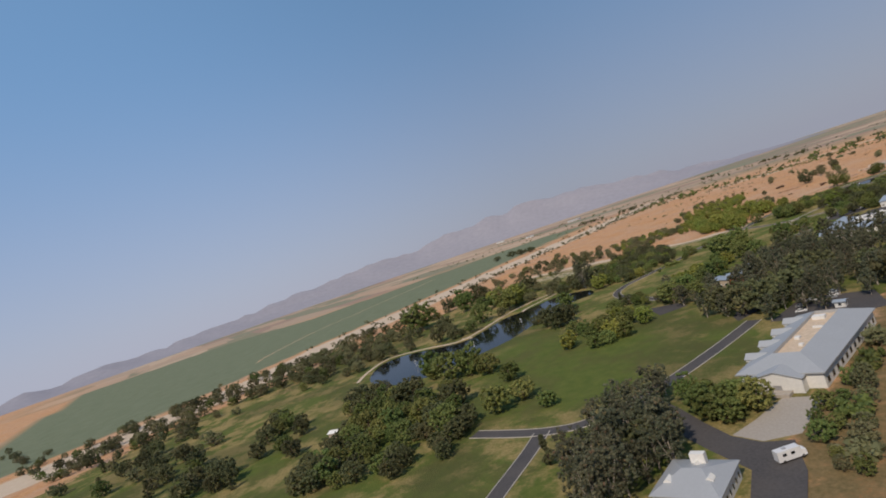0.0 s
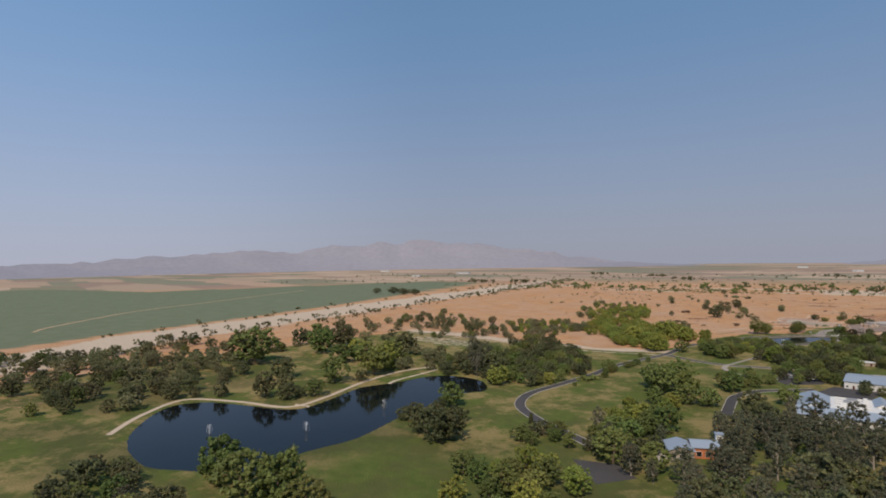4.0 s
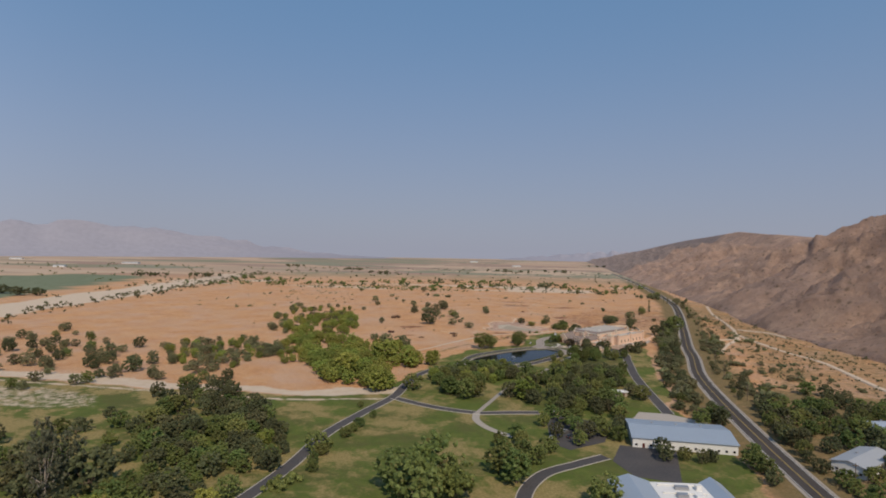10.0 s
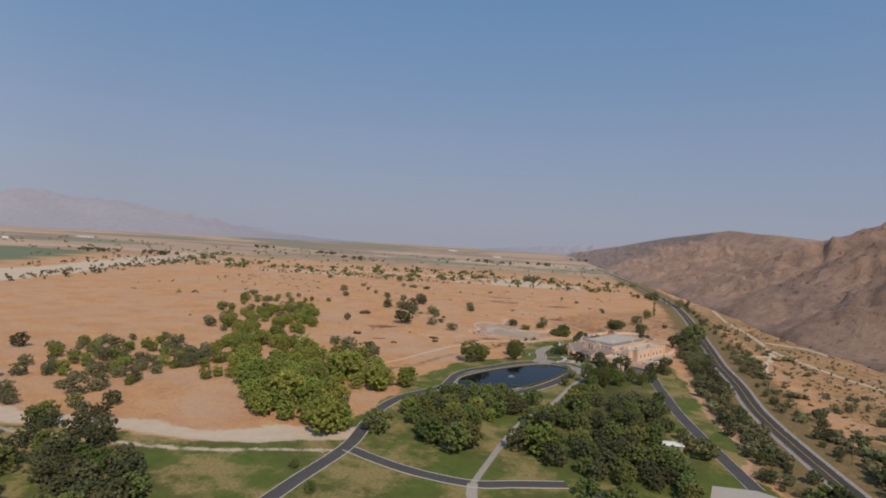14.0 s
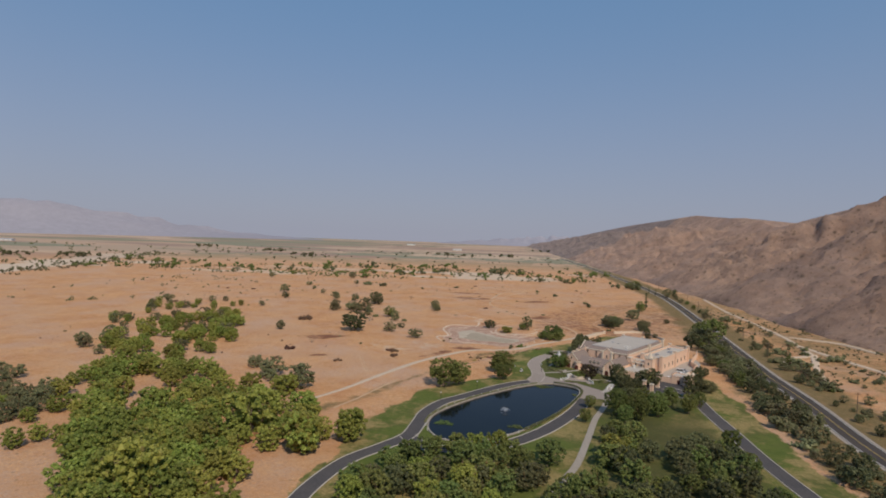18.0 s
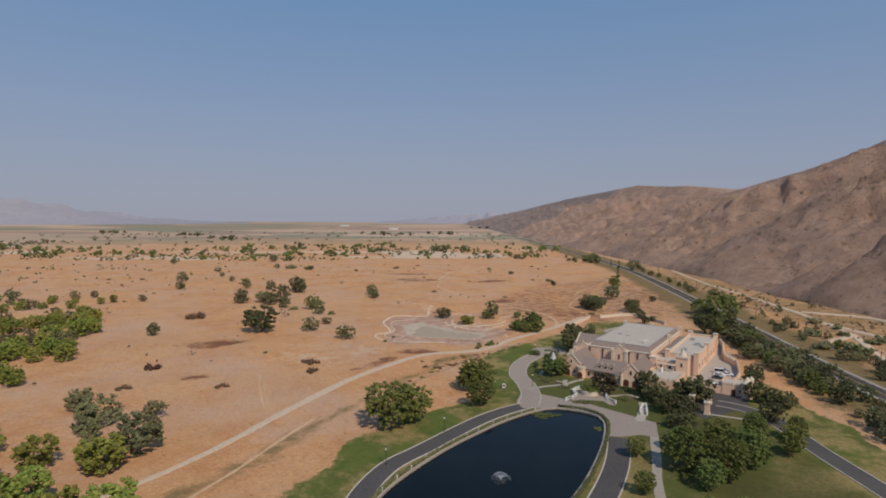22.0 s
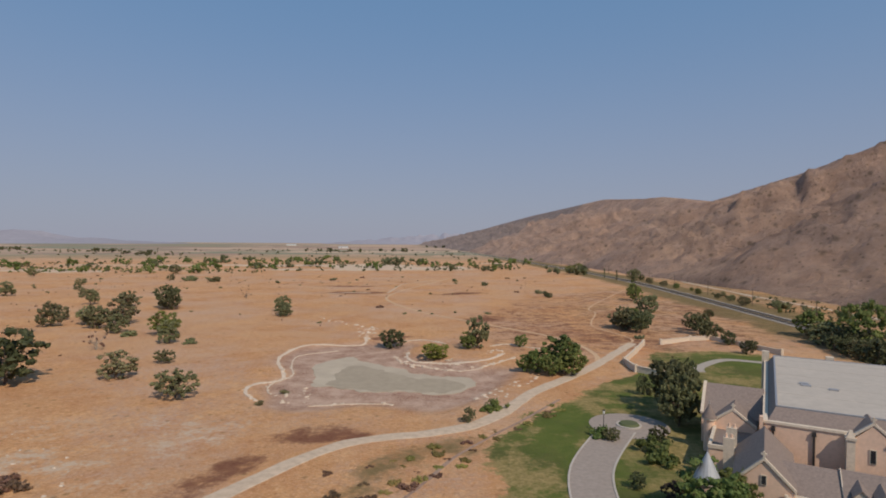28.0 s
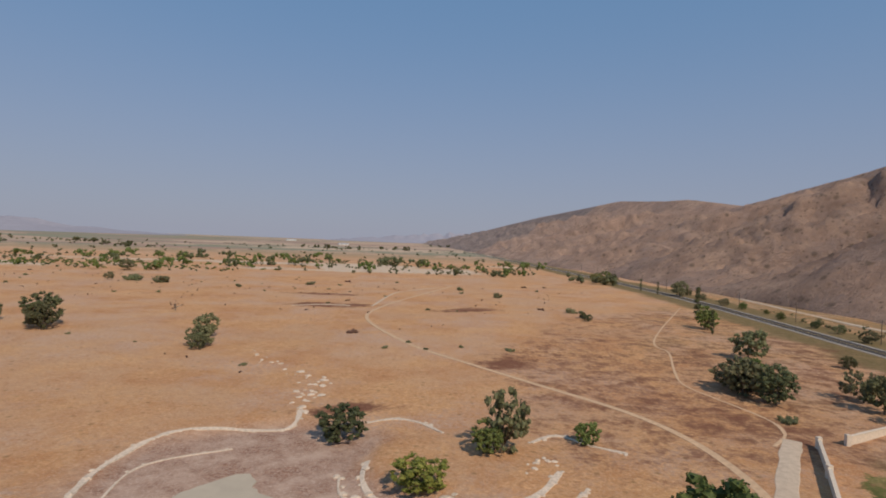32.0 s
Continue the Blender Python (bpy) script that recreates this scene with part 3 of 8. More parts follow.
SAND_TRACK = spline([(-330, -215), (-207, -199), (-161, -194), (-101, -184), (-62, -168), (-40, -160)], 6)
POND = spline([(-14, -53), (-16.5, -38), (-13, -24), (-2.5, -3.5), (8, 12), (17, 23.5), (27, 33), (35, 37), (45.5, 33), (49, 25), (45.5, 8), (38, -13), (31, -28), (21.5, -45), (9, -58), (-5, -62)], 3, True)
LAKE = spline([(-113, -575), (-66, -581), (-43, -568), (-25, -552), (-30, -523), (-30, -493), (-48, -446), (-50, -422), (-59, -399), (-54, -377), (-79, -358), (-111, -367), (-117, -409), (-120, -432), (-106, -465), (-102, -490), (-132, -507), (-158, -523), (-158, -546)], 4, True)
DRY_LAKE = spline([(-48, 140), (-52, 158), (-49, 172), (-58, 198), (-46, 214), (-30, 222), (-14, 214), (6, 184), (22, 172), (14, 150), (0, 131), (-18, 136), (-35, 130)], 4, True)
SILT = spline([(-41, 177), (-40, 184), (-34, 193), (-31, 196), (-28, 191), (-22, 184), (-13, 179), (-10, 173), (-4, 169), (4, 168), (8, 167), (10, 160), (8, 154), (3, 150), (-4, 148), (-10, 151), (-19, 150), (-28, 153), (-32, 156), (-36, 156), (-38, 168)], 1.2, True)
SILT_CORE = spline([(-32, 163), (-31, 178), (-26, 182), (-19, 176), (-10, 167), (2, 164), (7, 159), (2, 151), (-5, 150), (-10, 153), (-18, 152), (-30, 155)], 1.2, True)
ISLAND = spline(ring_poly(4, 202, 17, 14, 0.85), 3, True)
PARK = [(-330, -225), (-200, -208), (-100, -194), (-46, -168), (-44, -120), (-42, -60), (-38, -36), (-31, -2), (-12, 26), (8, 44), (8, 75), (11, 104), (22, 128), (42, 152), (62, 174), (80, 207), (118, 200), (112, 160), (104, 120), (128, 60), (126, 0), (131, -60), (132, -140), (150, -210), (168, -330), (196, -450), (214, -560), (262, -700), (300, -900), (-200, -900), (-300, -700), (-330, -450)]
CROPS = [(-470, -1000), (-480, -700), (-560, -520), (-640, -300), (-740, -60), (-900, 250), (-1080, 640), (-1150, 760), (-1420, 730), (-1500, 300), (-1590, -180), (-2100, -360), (-2300, -900)]

# ---- the ground: one sheet to the horizon ----
def stretch(*spans):
    out = []
    for a, b, step in spans:
        out += list(np.arange(a, b, step))
    return out


gx = np.array(stretch((-4700, -2600, 300), (-2600, -900, 55), (-900, -330, 14), (-330, 270, 2.6), (270, 520, 12), (520, 1600, 90), (1600, 4700, 300)) + [4700.0])
gy = np.array(stretch((-1500, -700, 40), (-700, -640, 8), (-640, 262, 2.9), (262, 760, 7), (760, 1700, 24), (1700, 4700, 90)) + [4700.0])
GX, GY = np.meshgrid(gx, gy)


def value_noise(x, y, size, seed):
    """Smooth noise in 0..1 on a lattice of that size in metres."""
    rs = np.random.RandomState(seed)
    tab = rs.rand(256, 256)
    u, v = x / size, y / size
    i, j = np.floor(u).astype(int), np.floor(v).astype(int)
    a, b = u - i, v - j
    a, b = a * a * (3 - 2 * a), b * b * (3 - 2 * b)
    g = lambda p, q: tab[p % 256, q % 256]
    return (g(i, j) * (1 - a) + g(i + 1, j) * a) * (1 - b) + (g(i, j + 1) * (1 - a) + g(i + 1, j + 1) * a) * b


def fbm(x, y, size, seed, octaves=4):
    return sum(value_noise(x, y, size / 2**k, seed + k) * 0.5**k for k in range(octaves)) / sum(0.5**k for k in range(octaves))


wob = (fbm(GX, GY, 26, 3) - 0.5) * 16
wx, wy = GX + wob, GY + (fbm(GX, GY, 26, 9) - 0.5) * 16
lawn = soft(*inside(wx, wy, PARK), 7)
ok, dd = inside(GX, GY, [(20, 42), (50, 30), (66, 18), (92, 40), (70, 62), (45, 76), (28, 92), (26, 70)])
fresh = soft(ok, dd, 3)
garden = fresh.copy()
ok, dd = inside(wx, wy, [(-18, -500), (40, -470), (118, -500), (148, -572), (100, -600), (40, -562), (0, -530)])
fresh = np.maximum(fresh, 0.8 * soft(ok, dd, 20))
west = np.clip((-60 - GX) / 160, 0, 1)
lawn *= 1 - 0.3 * west * (fbm(GX, GY, 60, 31) > 0.5)
edge = soft(*inside(wx, wy, PARK), 30)
strip = soft(*inside(wx, wy, [(8, 62), (30, 58), (36, 78), (30, 96), (34, 114), (50, 138), (40, 142), (16, 116)]), 6)
worn = np.clip(0.95 + 0.5 * strip + 0.9 * west + 0.9 * (1 - edge) - 1.2 * fresh, 0, 1.6)
sand = np.zeros_like(GX)
river_w = 40 + 26 * fbm(GX, GY, 120, 5)
sand = np.maximum(sand, np.clip((river_w + 6 - near_line(wx, wy, RIVER)) / 12, 0, 1))
sand = np.maximum(sand, 0.95 * np.clip((7 + 7 * fbm(GX, GY, 40, 6) - near_line(wx, wy, SAND_TRACK)) / 5, 0, 1))
sand = np.maximum(sand, 0.8 * np.clip((3.5 - near_line(GX + wob * 0.25, GY, SAND_TRACK + np.array([10, -17]))) / 3, 0, 1))
wash_lo = np.interp(GX, [-900, -520, -300, -110, 20, 120, 170], [560, 590, 612, 676, 722, 752, 800])
wash_k = (GY - wash_lo + 50 * (fbm(GX, GY, 120, 12) - 0.5)) / 300
wash = np.clip(wash_k * 6, 0, 1) * np.clip((1 - wash_k) * 3, 0, 1) * np.clip((150 - GX) / 40, 0, 1) * np.clip((GX + 1000) / 200, 0, 1)
sand = np.maximum(sand, 0.72 * wash * np.clip((fbm(GX * 0.45, GY, 46, 21) - 0.46) * 9, 0, 1))
sand = np.maximum(sand, 0.5 * np.clip((26 - np.hypot((GX + 235) / 2.4, (GY + 250) / 0.9)) / 8, 0, 1))
sand = np.maximum(sand, 0.45 * soft(*inside(wx, wy, [(-66, 78), (-100, 110), (-96, 126), (-80, 136), (-52, 132), (-38, 122), (-44, 105), (-48, 85)]), 14) * np.clip(fbm(GX, GY, 11, 71) * 1.5 - 0.15, 0, 1))
sand = np.maximum(sand, 0.75 * np.clip(1.5 - np.hypot((GX + 47) / 3.4, (GY - 111) / 2.6), 0, 1))
crops = soft(*inside(GX, GY, CROPS), 6)
scrub = 0.95 * np.clip((36 - near_line(wx, wy, HIGHWAY)) / 16, 0, 1) * (GY > -420)
scrub = np.maximum(scrub, 0.55 * np.clip((14 - near_line(wx, wy, MAIN_ROAD)) / 8, 0, 1) * (GY > -70) * (lawn < 0.4))
scrub = np.maximum(scrub, (0.4 + 0.4 * fbm(GX, GY, 45, 48)) * np.clip((GX - 186) / 30, 0, 1) * (GY < 640))
scrub = np.maximum(scrub, 0.9 * soft(*inside(wx, wy, [(190, -700), (175, -330), (170, -120), (195, -60), (330, -60), (480, -700)]), 20))
scrub = np.maximum(scrub, 0.7 * np.clip((6 + wob * 0.5 - near_line(wx, wy, DIRT_ROAD + np.array([14, -10]))) / 5, 0, 1))
scrub = np.maximum(scrub, 0.55 * soft(*inside(wx, wy, [(95, 215), (130, 205), (165, 190), (180, 330), (182, 520), (120, 470), (60, 300)]), 40) * (0.3 + 0.9 * fbm(GX, GY, 28, 52)))
# grows with distance: blends in the plots whose pale colours carry haze
far = np.clip((np.hypot(GX * 0.8, GY - 100) - 900) / 500, 0, 1) * np.clip((GY + 300) / 500 + np.clip((-GX - 1500) / 400, 0, 2), 0, 1)
far *= 1 - crops
burnt = np.zeros_like(GX)
for bx, by, ba, bb, turn in [(-110, 60, 9, 4, 0.4), (-20, 230, 12, 5, 0.4), (-62, 425, 34, 14, 0.1), (24, 285, 16, 10, 0.3), (-80, 480, 40, 10, 0.0), (-130, 120, 22, 9, 0.5), (10, 420, 26, 10, 0.3)]:
    cu, cv = (wx - bx) * math.cos(turn) + (wy - by) * math.sin(turn), (wy - by) * math.cos(turn) - (wx - bx) * math.sin(turn)
    burnt = np.maximum(burnt, np.clip(1.6 - np.hypot(cu / ba, cv / bb) * 1.3, 0, 1) * (0.35 + 0.9 * fbm(GX, GY, 8, 61)))
burnt = np.maximum(burnt, 0.5 * soft(*inside(wx, wy, [(20, 196), (60, 190), (140, 215), (170, 330), (150, 480), (60, 400), (10, 290)]), 50) * (0.45 + 0.9 * fbm(GX, GY, 24, 63)))
for scar in ([(-52, 76), (-38, 85), (-35, 92), (-31, 102), (-37, 106), (-41, 99), (-44, 92)], [(-39, 112), (-32, 118), (-27, 121), (-19, 119), (-11, 115), (-17, 111), (-25, 109), (-34, 109)]):
    burnt = np.maximum(burnt, soft(*inside(GX + wob * 0.15, GY - wob * 0.1, scar), 4.5) * np.clip(0.15 + 1.25 * fbm(GX, GY, 6, 64), 0, 1))
burnt = np.clip(burnt, 0, 0.9)
# where the lawn takes its olive tone with some painted shade
dull = np.clip((GX - 40) / 30, 0, 1) * (1 - fresh) * np.clip((70 - GY) / 20, 0, 1) * np.clip((GY + 170) / 30, 0, 1) * np.clip((104 - GX) / 6, 0, 1) * np.clip(0.25 + 1.1 * fbm(GX, GY, 30, 66), 0, 1)
dull = np.maximum(dull, 0.55 * np.clip((-430 - GY) / 50, 0, 1) * np.clip((fbm(GX, GY, 40, 67) - 0.45) * 6, 0, 1))

# castle garden lawn gets the shade-darkened tone as well
dull = np.maximum(dull * (1 - fresh), 0.6 * garden)
relief = (fbm(GX, GY, 38, 40) - 0.5) * 1.3 + (fbm(GX, GY, 9, 44) - 0.5) * 0.35
flat = np.maximum.reduce([np.clip(lawn * 1.6, 0, 1), np.clip((16 - near_line(GX, GY, HIGHWAY)) / 8, 0, 1), np.clip((8 - near_line(GX, GY, MAIN_ROAD)) / 5, 0, 1), np.clip((7 - near_line(GX, GY, DIRT_ROAD)) / 4, 0, 1), np.clip((5 - near_line(GX, GY, TRAIL)) / 3, 0, 1)])
GZ = relief * (1 - flat) * (np.abs(GX) < 900) - 0.12 * (1 - flat)
for shape, depth in ((POND, 1.6), (LAKE, 1.6), (DRY_LAKE, 1.1)):
    ok, dd = inside(GX, GY, shape)
    k = np.clip(np.where(ok, dd, -dd) / 3.5 + 0.25, 0, 1)
    GZ = GZ * (1 - k) - depth * k
ok, dd = inside(GX, GY, ISLAND)
k = np.clip(np.where(ok, dd, -dd) / 3.0 + 0.3, 0, 1)
GZ = GZ * (1 - k) + 0.25 * k
ok, dd = inside(wx, wy, DRY_LAKE)
mudk = soft(ok, dd, 9) * (1 - soft(*inside(GX, GY, ISLAND), 3))

nx, ny = len(gx), len(gy)
verts = np.stack([GX.ravel(), GY.ravel(), GZ.ravel()], 1)
idx = np.arange(nx * ny).reshape(ny, nx)
quads = np.stack([idx[:-1, :-1], idx[:-1, 1:], idx[1:, 1:], idx[1:, :-1]], -1).reshape(-1, 4)
me = bpy.data.meshes.new("ground")
me.vertices.add(len(verts))
me.vertices.foreach_set("co", verts.ravel())
me.loops.add(quads.size)
me.loops.foreach_set("vertex_index", quads.ravel())
me.polygons.add(len(quads))
me.polygons.foreach_set("loop_start", np.arange(0, quads.size, 4))
me.update(calc_edges=True)
for nm, chans in (("cover", (np.clip(lawn, 0, 1), np.maximum(sand, 0.25 * mudk), crops)), ("more_cover", (np.maximum(scrub * (1 - lawn), 0.0), worn, far)), ("soil_cover", (burnt, mudk, dull))):
    at = me.attributes.new(nm, "FLOAT_COLOR", "POINT")
    at.data.foreach_set("color", np.stack([*(c.ravel() for c in chans), np.ones(nx * ny)], 1).astype(np.float32).ravel())
me.materials.append(M_GROUND)
me.polygons.foreach_set("use_smooth", [True] * len(me.polygons))
ground = tagged(new("ground", me), "dry tan valley floor with green park lawns and a pale riverbed", "ground", kind="structure")


def ground_z(x, y):
    i, j = np.clip(np.searchsorted(gx, x) - 1, 0, nx - 2), np.clip(np.searchsorted(gy, y) - 1, 0, ny - 2)
    a, b = (x - gx[i]) / (gx[i + 1] - gx[i]), (y - gy[j]) / (gy[j + 1] - gy[j])
    return float((GZ[j, i] * (1 - a) + GZ[j, i + 1] * a) * (1 - b) + (GZ[j + 1, i] * (1 - a) + GZ[j + 1, i + 1] * a) * b)


# ---- the hills along the highway ----
mx = np.concatenate([np.arange(0, 470, 4.5), np.linspace(476, 1500, 28)])
my = np.concatenate([np.arange(-1500, -240, 40), np.arange(-240, 40, 8), np.arange(40, 1000, 4.5), np.arange(1000, 1560, 7), np.arange(1560, 4700, 36)])
MU, MY = np.meshgrid(mx, my)
toe = np.interp(MY, [-1500, 60, 150, 300, 480, 830, 1250, 2000, 3000, 4700], [330, 318, 292, 262, 246, 205, 150, 70, -40, -250])
toe = toe + 26 * (fbm(0 * MY + 7, MY, 150, 173, 3) - 0.5) * np.clip((1300 - MY) / 500, 0, 1)
MX = toe + MU
crest = np.interp(MY, [-1500, -600, 150, 420, 620, 700, 780, 870, 960, 1050, 1150, 1210, 1280, 1370, 1480, 1750, 2100, 2600, 3200, 4000, 4700], [230, 255, 254, 232, 211, 199, 182, 165, 150, 140, 127, 121, 136, 148, 151, 168, 160, 150, 130, 98, 64])
tri = lambda q: 1 - np.abs(2 * (q - np.floor(q)) - 1)
warp = (fbm(MX, MY, 210, 71, 4) - 0.5) * 120
warp2 = (fbm(MX, MY, 70, 72, 4) - 0.5) * 46
u0 = MU / 400
along = MY + 0.55 * MU + warp
# spurs run down from the crest to the road, with gullies of three sizes between them
spur = tri(along / 250 + 0.3)
spur2 = tri((along + 0.35 * MU) / 84 + warp2 / 60 + 0.15)
spur3 = tri((MY + 0.9 * MU + warp2 * 1.3) / 31 + fbm(MX, MY, 50, 75, 2) * 1.5)
crag = 1 - np.abs(2 * fbm(MX * 1.1 + warp2, MY - warp2, 26, 77, 4) - 1)
fade = np.clip((1.0 - u0) / 0.22, 0.12, 1)
mass = np.clip(0.70 * spur + 0.24 * spur2 * (0.4 + 0.9 * spur) + 0.06 * spur3, 0, 1)
mass = 0.52 + (mass - 0.48) * (1.05 * fade)
over = np.clip(u0, 0, 1)
low, high = 0.05 * over + 0.66 * over**2.3, 0.995 * over**0.78
prof = np.where(u0 < 1, low + (high - low) * np.clip(mass, 0, 1), 1 - 0.5 * np.clip((u0 - 1) / 2.2, 0, 1))
prof = np.where(u0 < 1, prof * fade + (1 - fade) * (0.88 * over + 0.12 * over**4), prof)
body = np.clip((u0 - 0.04) / 0.12, 0, 1) * fade
far_calm = np.clip((2300 - MY) / 1000, 0.3, 1)
MZ = crest * prof + body * far_calm * ((spur3 - 0.5) * 5.5 * (0.4 + spur) + (crag - 0.7) * 17 * (0.35 + 0.9 * fbm(MX, MY, 170, 79, 2)) + (fbm(MX, MY, 11, 81, 3) - 0.5) * 4.5) - 0.6
MZ = np.minimum(MZ, crest * (1.0 - 0.30 * np.clip(1 - u0, 0, 1)))
MZ = np.where(u0 < 1, np.maximum(MZ, -0.6 + 0.9 * np.clip(MU - 6, 0, 30) / 30), MZ)
MZ = np.where(MU < 1, -1.5, MZ)
n_u, n_y = MU.shape[1], MU.shape[0]
idx = np.arange(n_u * n_y).reshape(n_y, n_u)
quads = np.stack([idx[:-1, :-1], idx[:-1, 1:], idx[1:, 1:], idx[1:, :-1]], -1).reshape(-1, 4)
cut = (quads[:, 0] // n_u) < int(np.searchsorted(my, 1900))
hv = np.stack([MX.ravel(), MY.ravel(), MZ.ravel()], 1).tolist()
n_cut = int(np.searchsorted(my, 1900))
hill = mk("hillside", hv[: (n_cut + 1) * n_u], quads[cut].tolist(), M_HILL, smooth=True)
# beyond this cut the same hills take the haze-greyed colours
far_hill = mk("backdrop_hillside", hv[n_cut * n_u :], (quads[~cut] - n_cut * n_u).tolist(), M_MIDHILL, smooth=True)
tagged(far_hill, "brown hills at the far end of the highway, greyed for haze", "hillside", kind="structure")
tagged(hill, "bare brown rocky hills with eroded gullies beside the highway", "hillside", kind="structure")

# ---- distant ridges, with haze painted into their colour ----
def far_ridge(name, az0, az1, radius, heights, seed, label):
    """A far ridge: heights (degrees above the plain) at even steps of azimuth, left of +y."""
    n, rows = 120, 9
    vs, fs = [], []
    for i in range(n):
        s = i / (n - 1)
        az = radians(az0 + (az1 - az0) * s)
        h = np.interp(s, np.linspace(0, 1, len(heights)), heights)
        h = radians(h) * radius * (1 + 0.22 * (noise.fractal(Vector((s * 26, seed, 0)), 0.9, 2.1, 5)))
        for j in range(rows):
            k = j / (rows - 1)
            r = radius - 420 * (1 - k)
            bump = 30 * noise.fractal(Vector((s * 34, k * 3, seed + 4)), 1.0, 2.0, 4) * k * min(1, h / 60)
            vs.append((-math.sin(az) * r, math.cos(az) * r, max(h, 0.5) * k**1.2 + bump - 3 * (1 - k)))
    for i in range(n - 1):
        for j in range(rows - 1):
            a = i * rows + j
            fs.append((a, a + 1, a + rows + 1, a + rows))
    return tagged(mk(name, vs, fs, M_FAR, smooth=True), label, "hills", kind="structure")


far_ridge("backdrop_hills_west", 24, 128, 4250, (0.0, 0.4, 1.6, 2.7, 3.2, 2.5, 2.1, 1.9, 1.2, 0.9, 0.9, 0.6, 0.4, 0.3), 2.0, "faint hills across the valley, coloured mauve for haze")
far_ridge("backdrop_hills_north", -22, 12, 4550, (1.6, 1.5, 1.3, 1.2, 1.0, 0.5, 0.0), 7.0, "faint hills at the valley's end, coloured mauve for haze")

# ---- roads, tracks and water ----
def road(name, line, width, mat, label, kerb=0.0, z=0.05, kerb_mat=None):
    h = width / 2
    ob = mk(name, *ribbon_vf(line, h, -h, -0.3, z), mat)
    tagged(ob, label, "road", kind="structure")
    if kerb:
        for side in (1, -1):
            a, b = (h + kerb, h) if side > 0 else (-h, -h - kerb)
            mk("kerb", *ribbon_vf(line, a, b, -0.3, z + 0.12), kerb_mat or M_KERB, ob)
    return ob


highway = road("highway", HIGHWAY, 9.8, M_HWY, "two-lane asphalt highway with white edge lines", z=0.12)
shoulder = mk("shoulder", *join_vf(ribbon_vf(HIGHWAY, 6.3, 4.9, -0.3, 0.08), ribbon_vf(HIGHWAY, -4.9, -6.3, -0.3, 0.08)), M_PATH, highway, "pale gravel shoulder")
for off in (4.4, -4.4):
    mk("edge_line", *ribbon_vf(HIGHWAY, off + 0.12, off - 0.12, 0.1, 0.128), M_WHITE, highway)
for off in (0.18, -0.18):
    mk("centre_line", *ribbon_vf(HIGHWAY[10:], off + 0.08, off - 0.08, 0.1, 0.128), M_YELLOW, highway)
s_line = HIGHWAY[(HIGHWAY[:, 1] < -330)]
wide = road("turn_lane_road", s_line + normals_of(s_line) * -9.5, 9.5, M_HWY, "asphalt turning lanes beside the highway", z=0.10)
mk("median_strip", *ribbon_vf(s_line[s_line[:, 1] < -470] + normals_of(s_line[s_line[:, 1] < -470]) * -5.2, 2.0, -2.0, -0.2, 0.22), M_DIRT, wide, "bare earth median strip")
for off in (-6.3, -9.5, -13.2):
    mk("lane_line", *(dashes_vf(s_line, off, 0.2, 6, 5, 0.125) if off == -9.5 else ribbon_vf(s_line, off + 0.1, off - 0.1, 0.08, 0.122)), M_WHITE, wide)
road("main_road", MAIN_ROAD, 5.8, M_ASPH, "narrow winding asphalt park road", 0.35)
road("castle_drive", CASTLE_DRIVE, 7.0, M_PAVE, "pale paved castle drive with kerbs", 0.35, z=0.06)
road("pond_road", POND_ROAD, 6.2, M_ASPH, "asphalt drive round the pond", 0.35, z=0.056)
road("lot_road", LOT_ROAD, 5.6, M_ASPH, "asphalt side road to the car park", 0.35, z=0.06)
road("service_road", SERVICE_ROAD, 6.2, M_ASPH, "straight asphalt service road beside a lawn strip", 0.3, z=0.065)
road("hall_road", HALL_ROAD, 6.6, M_ASPH, "asphalt road beside the white hall", 0.35)
road("hall_fork", HALL_FORK, 6.2, M_ASPH, "asphalt side road joining at a fork", 0.35, z=0.06)
road("lawn_road", LAWN_ROAD, 5.6, M_ASPH, "curved asphalt road round a lawn", 0.35)
road("garden_path", GARDEN_PATH, 2.6, M_PATH, "pale concrete garden path between trees", z=0.07)
road("curve_path", CURVE_PATH, 4.0, M_PATH, "pale curving concrete path", z=0.08)
def ragged_road(name, line, width, mat, label, seed, z=0.06, taper=0):
    """An unpaved road whose edges wander."""
    nn = normals_of(line)
    slim = np.clip(0.42 + np.arange(len(line)) / max(1, taper), 0, 1) if taper else np.ones(len(line))
    edge = [slim * width / 2 * (0.75 + 0.55 * fbm(line[:, 0] + 40 * k, line[:, 1], 5.0, seed + k)) for k in (0, 1)]
    rows = []
    for (x, y), (a, b), wl_, wr_ in zip(line, nn, *edge):
        for o, h in ((wl_ + 0.7, -0.35), (wl_, z), (0, z + 0.05), (-wr_, z), (-wr_ - 0.7, -0.35)):
            rows.append((x + a * o, y + b * o, h))
    f = [(5 * i + j, 5 * i + j + 1, 5 * i + j + 6, 5 * i + j + 5) for i in range(len(line) - 1) for j in range(4)]
    return tagged(mk(name, rows, f, mat), label, "road", kind="structure")


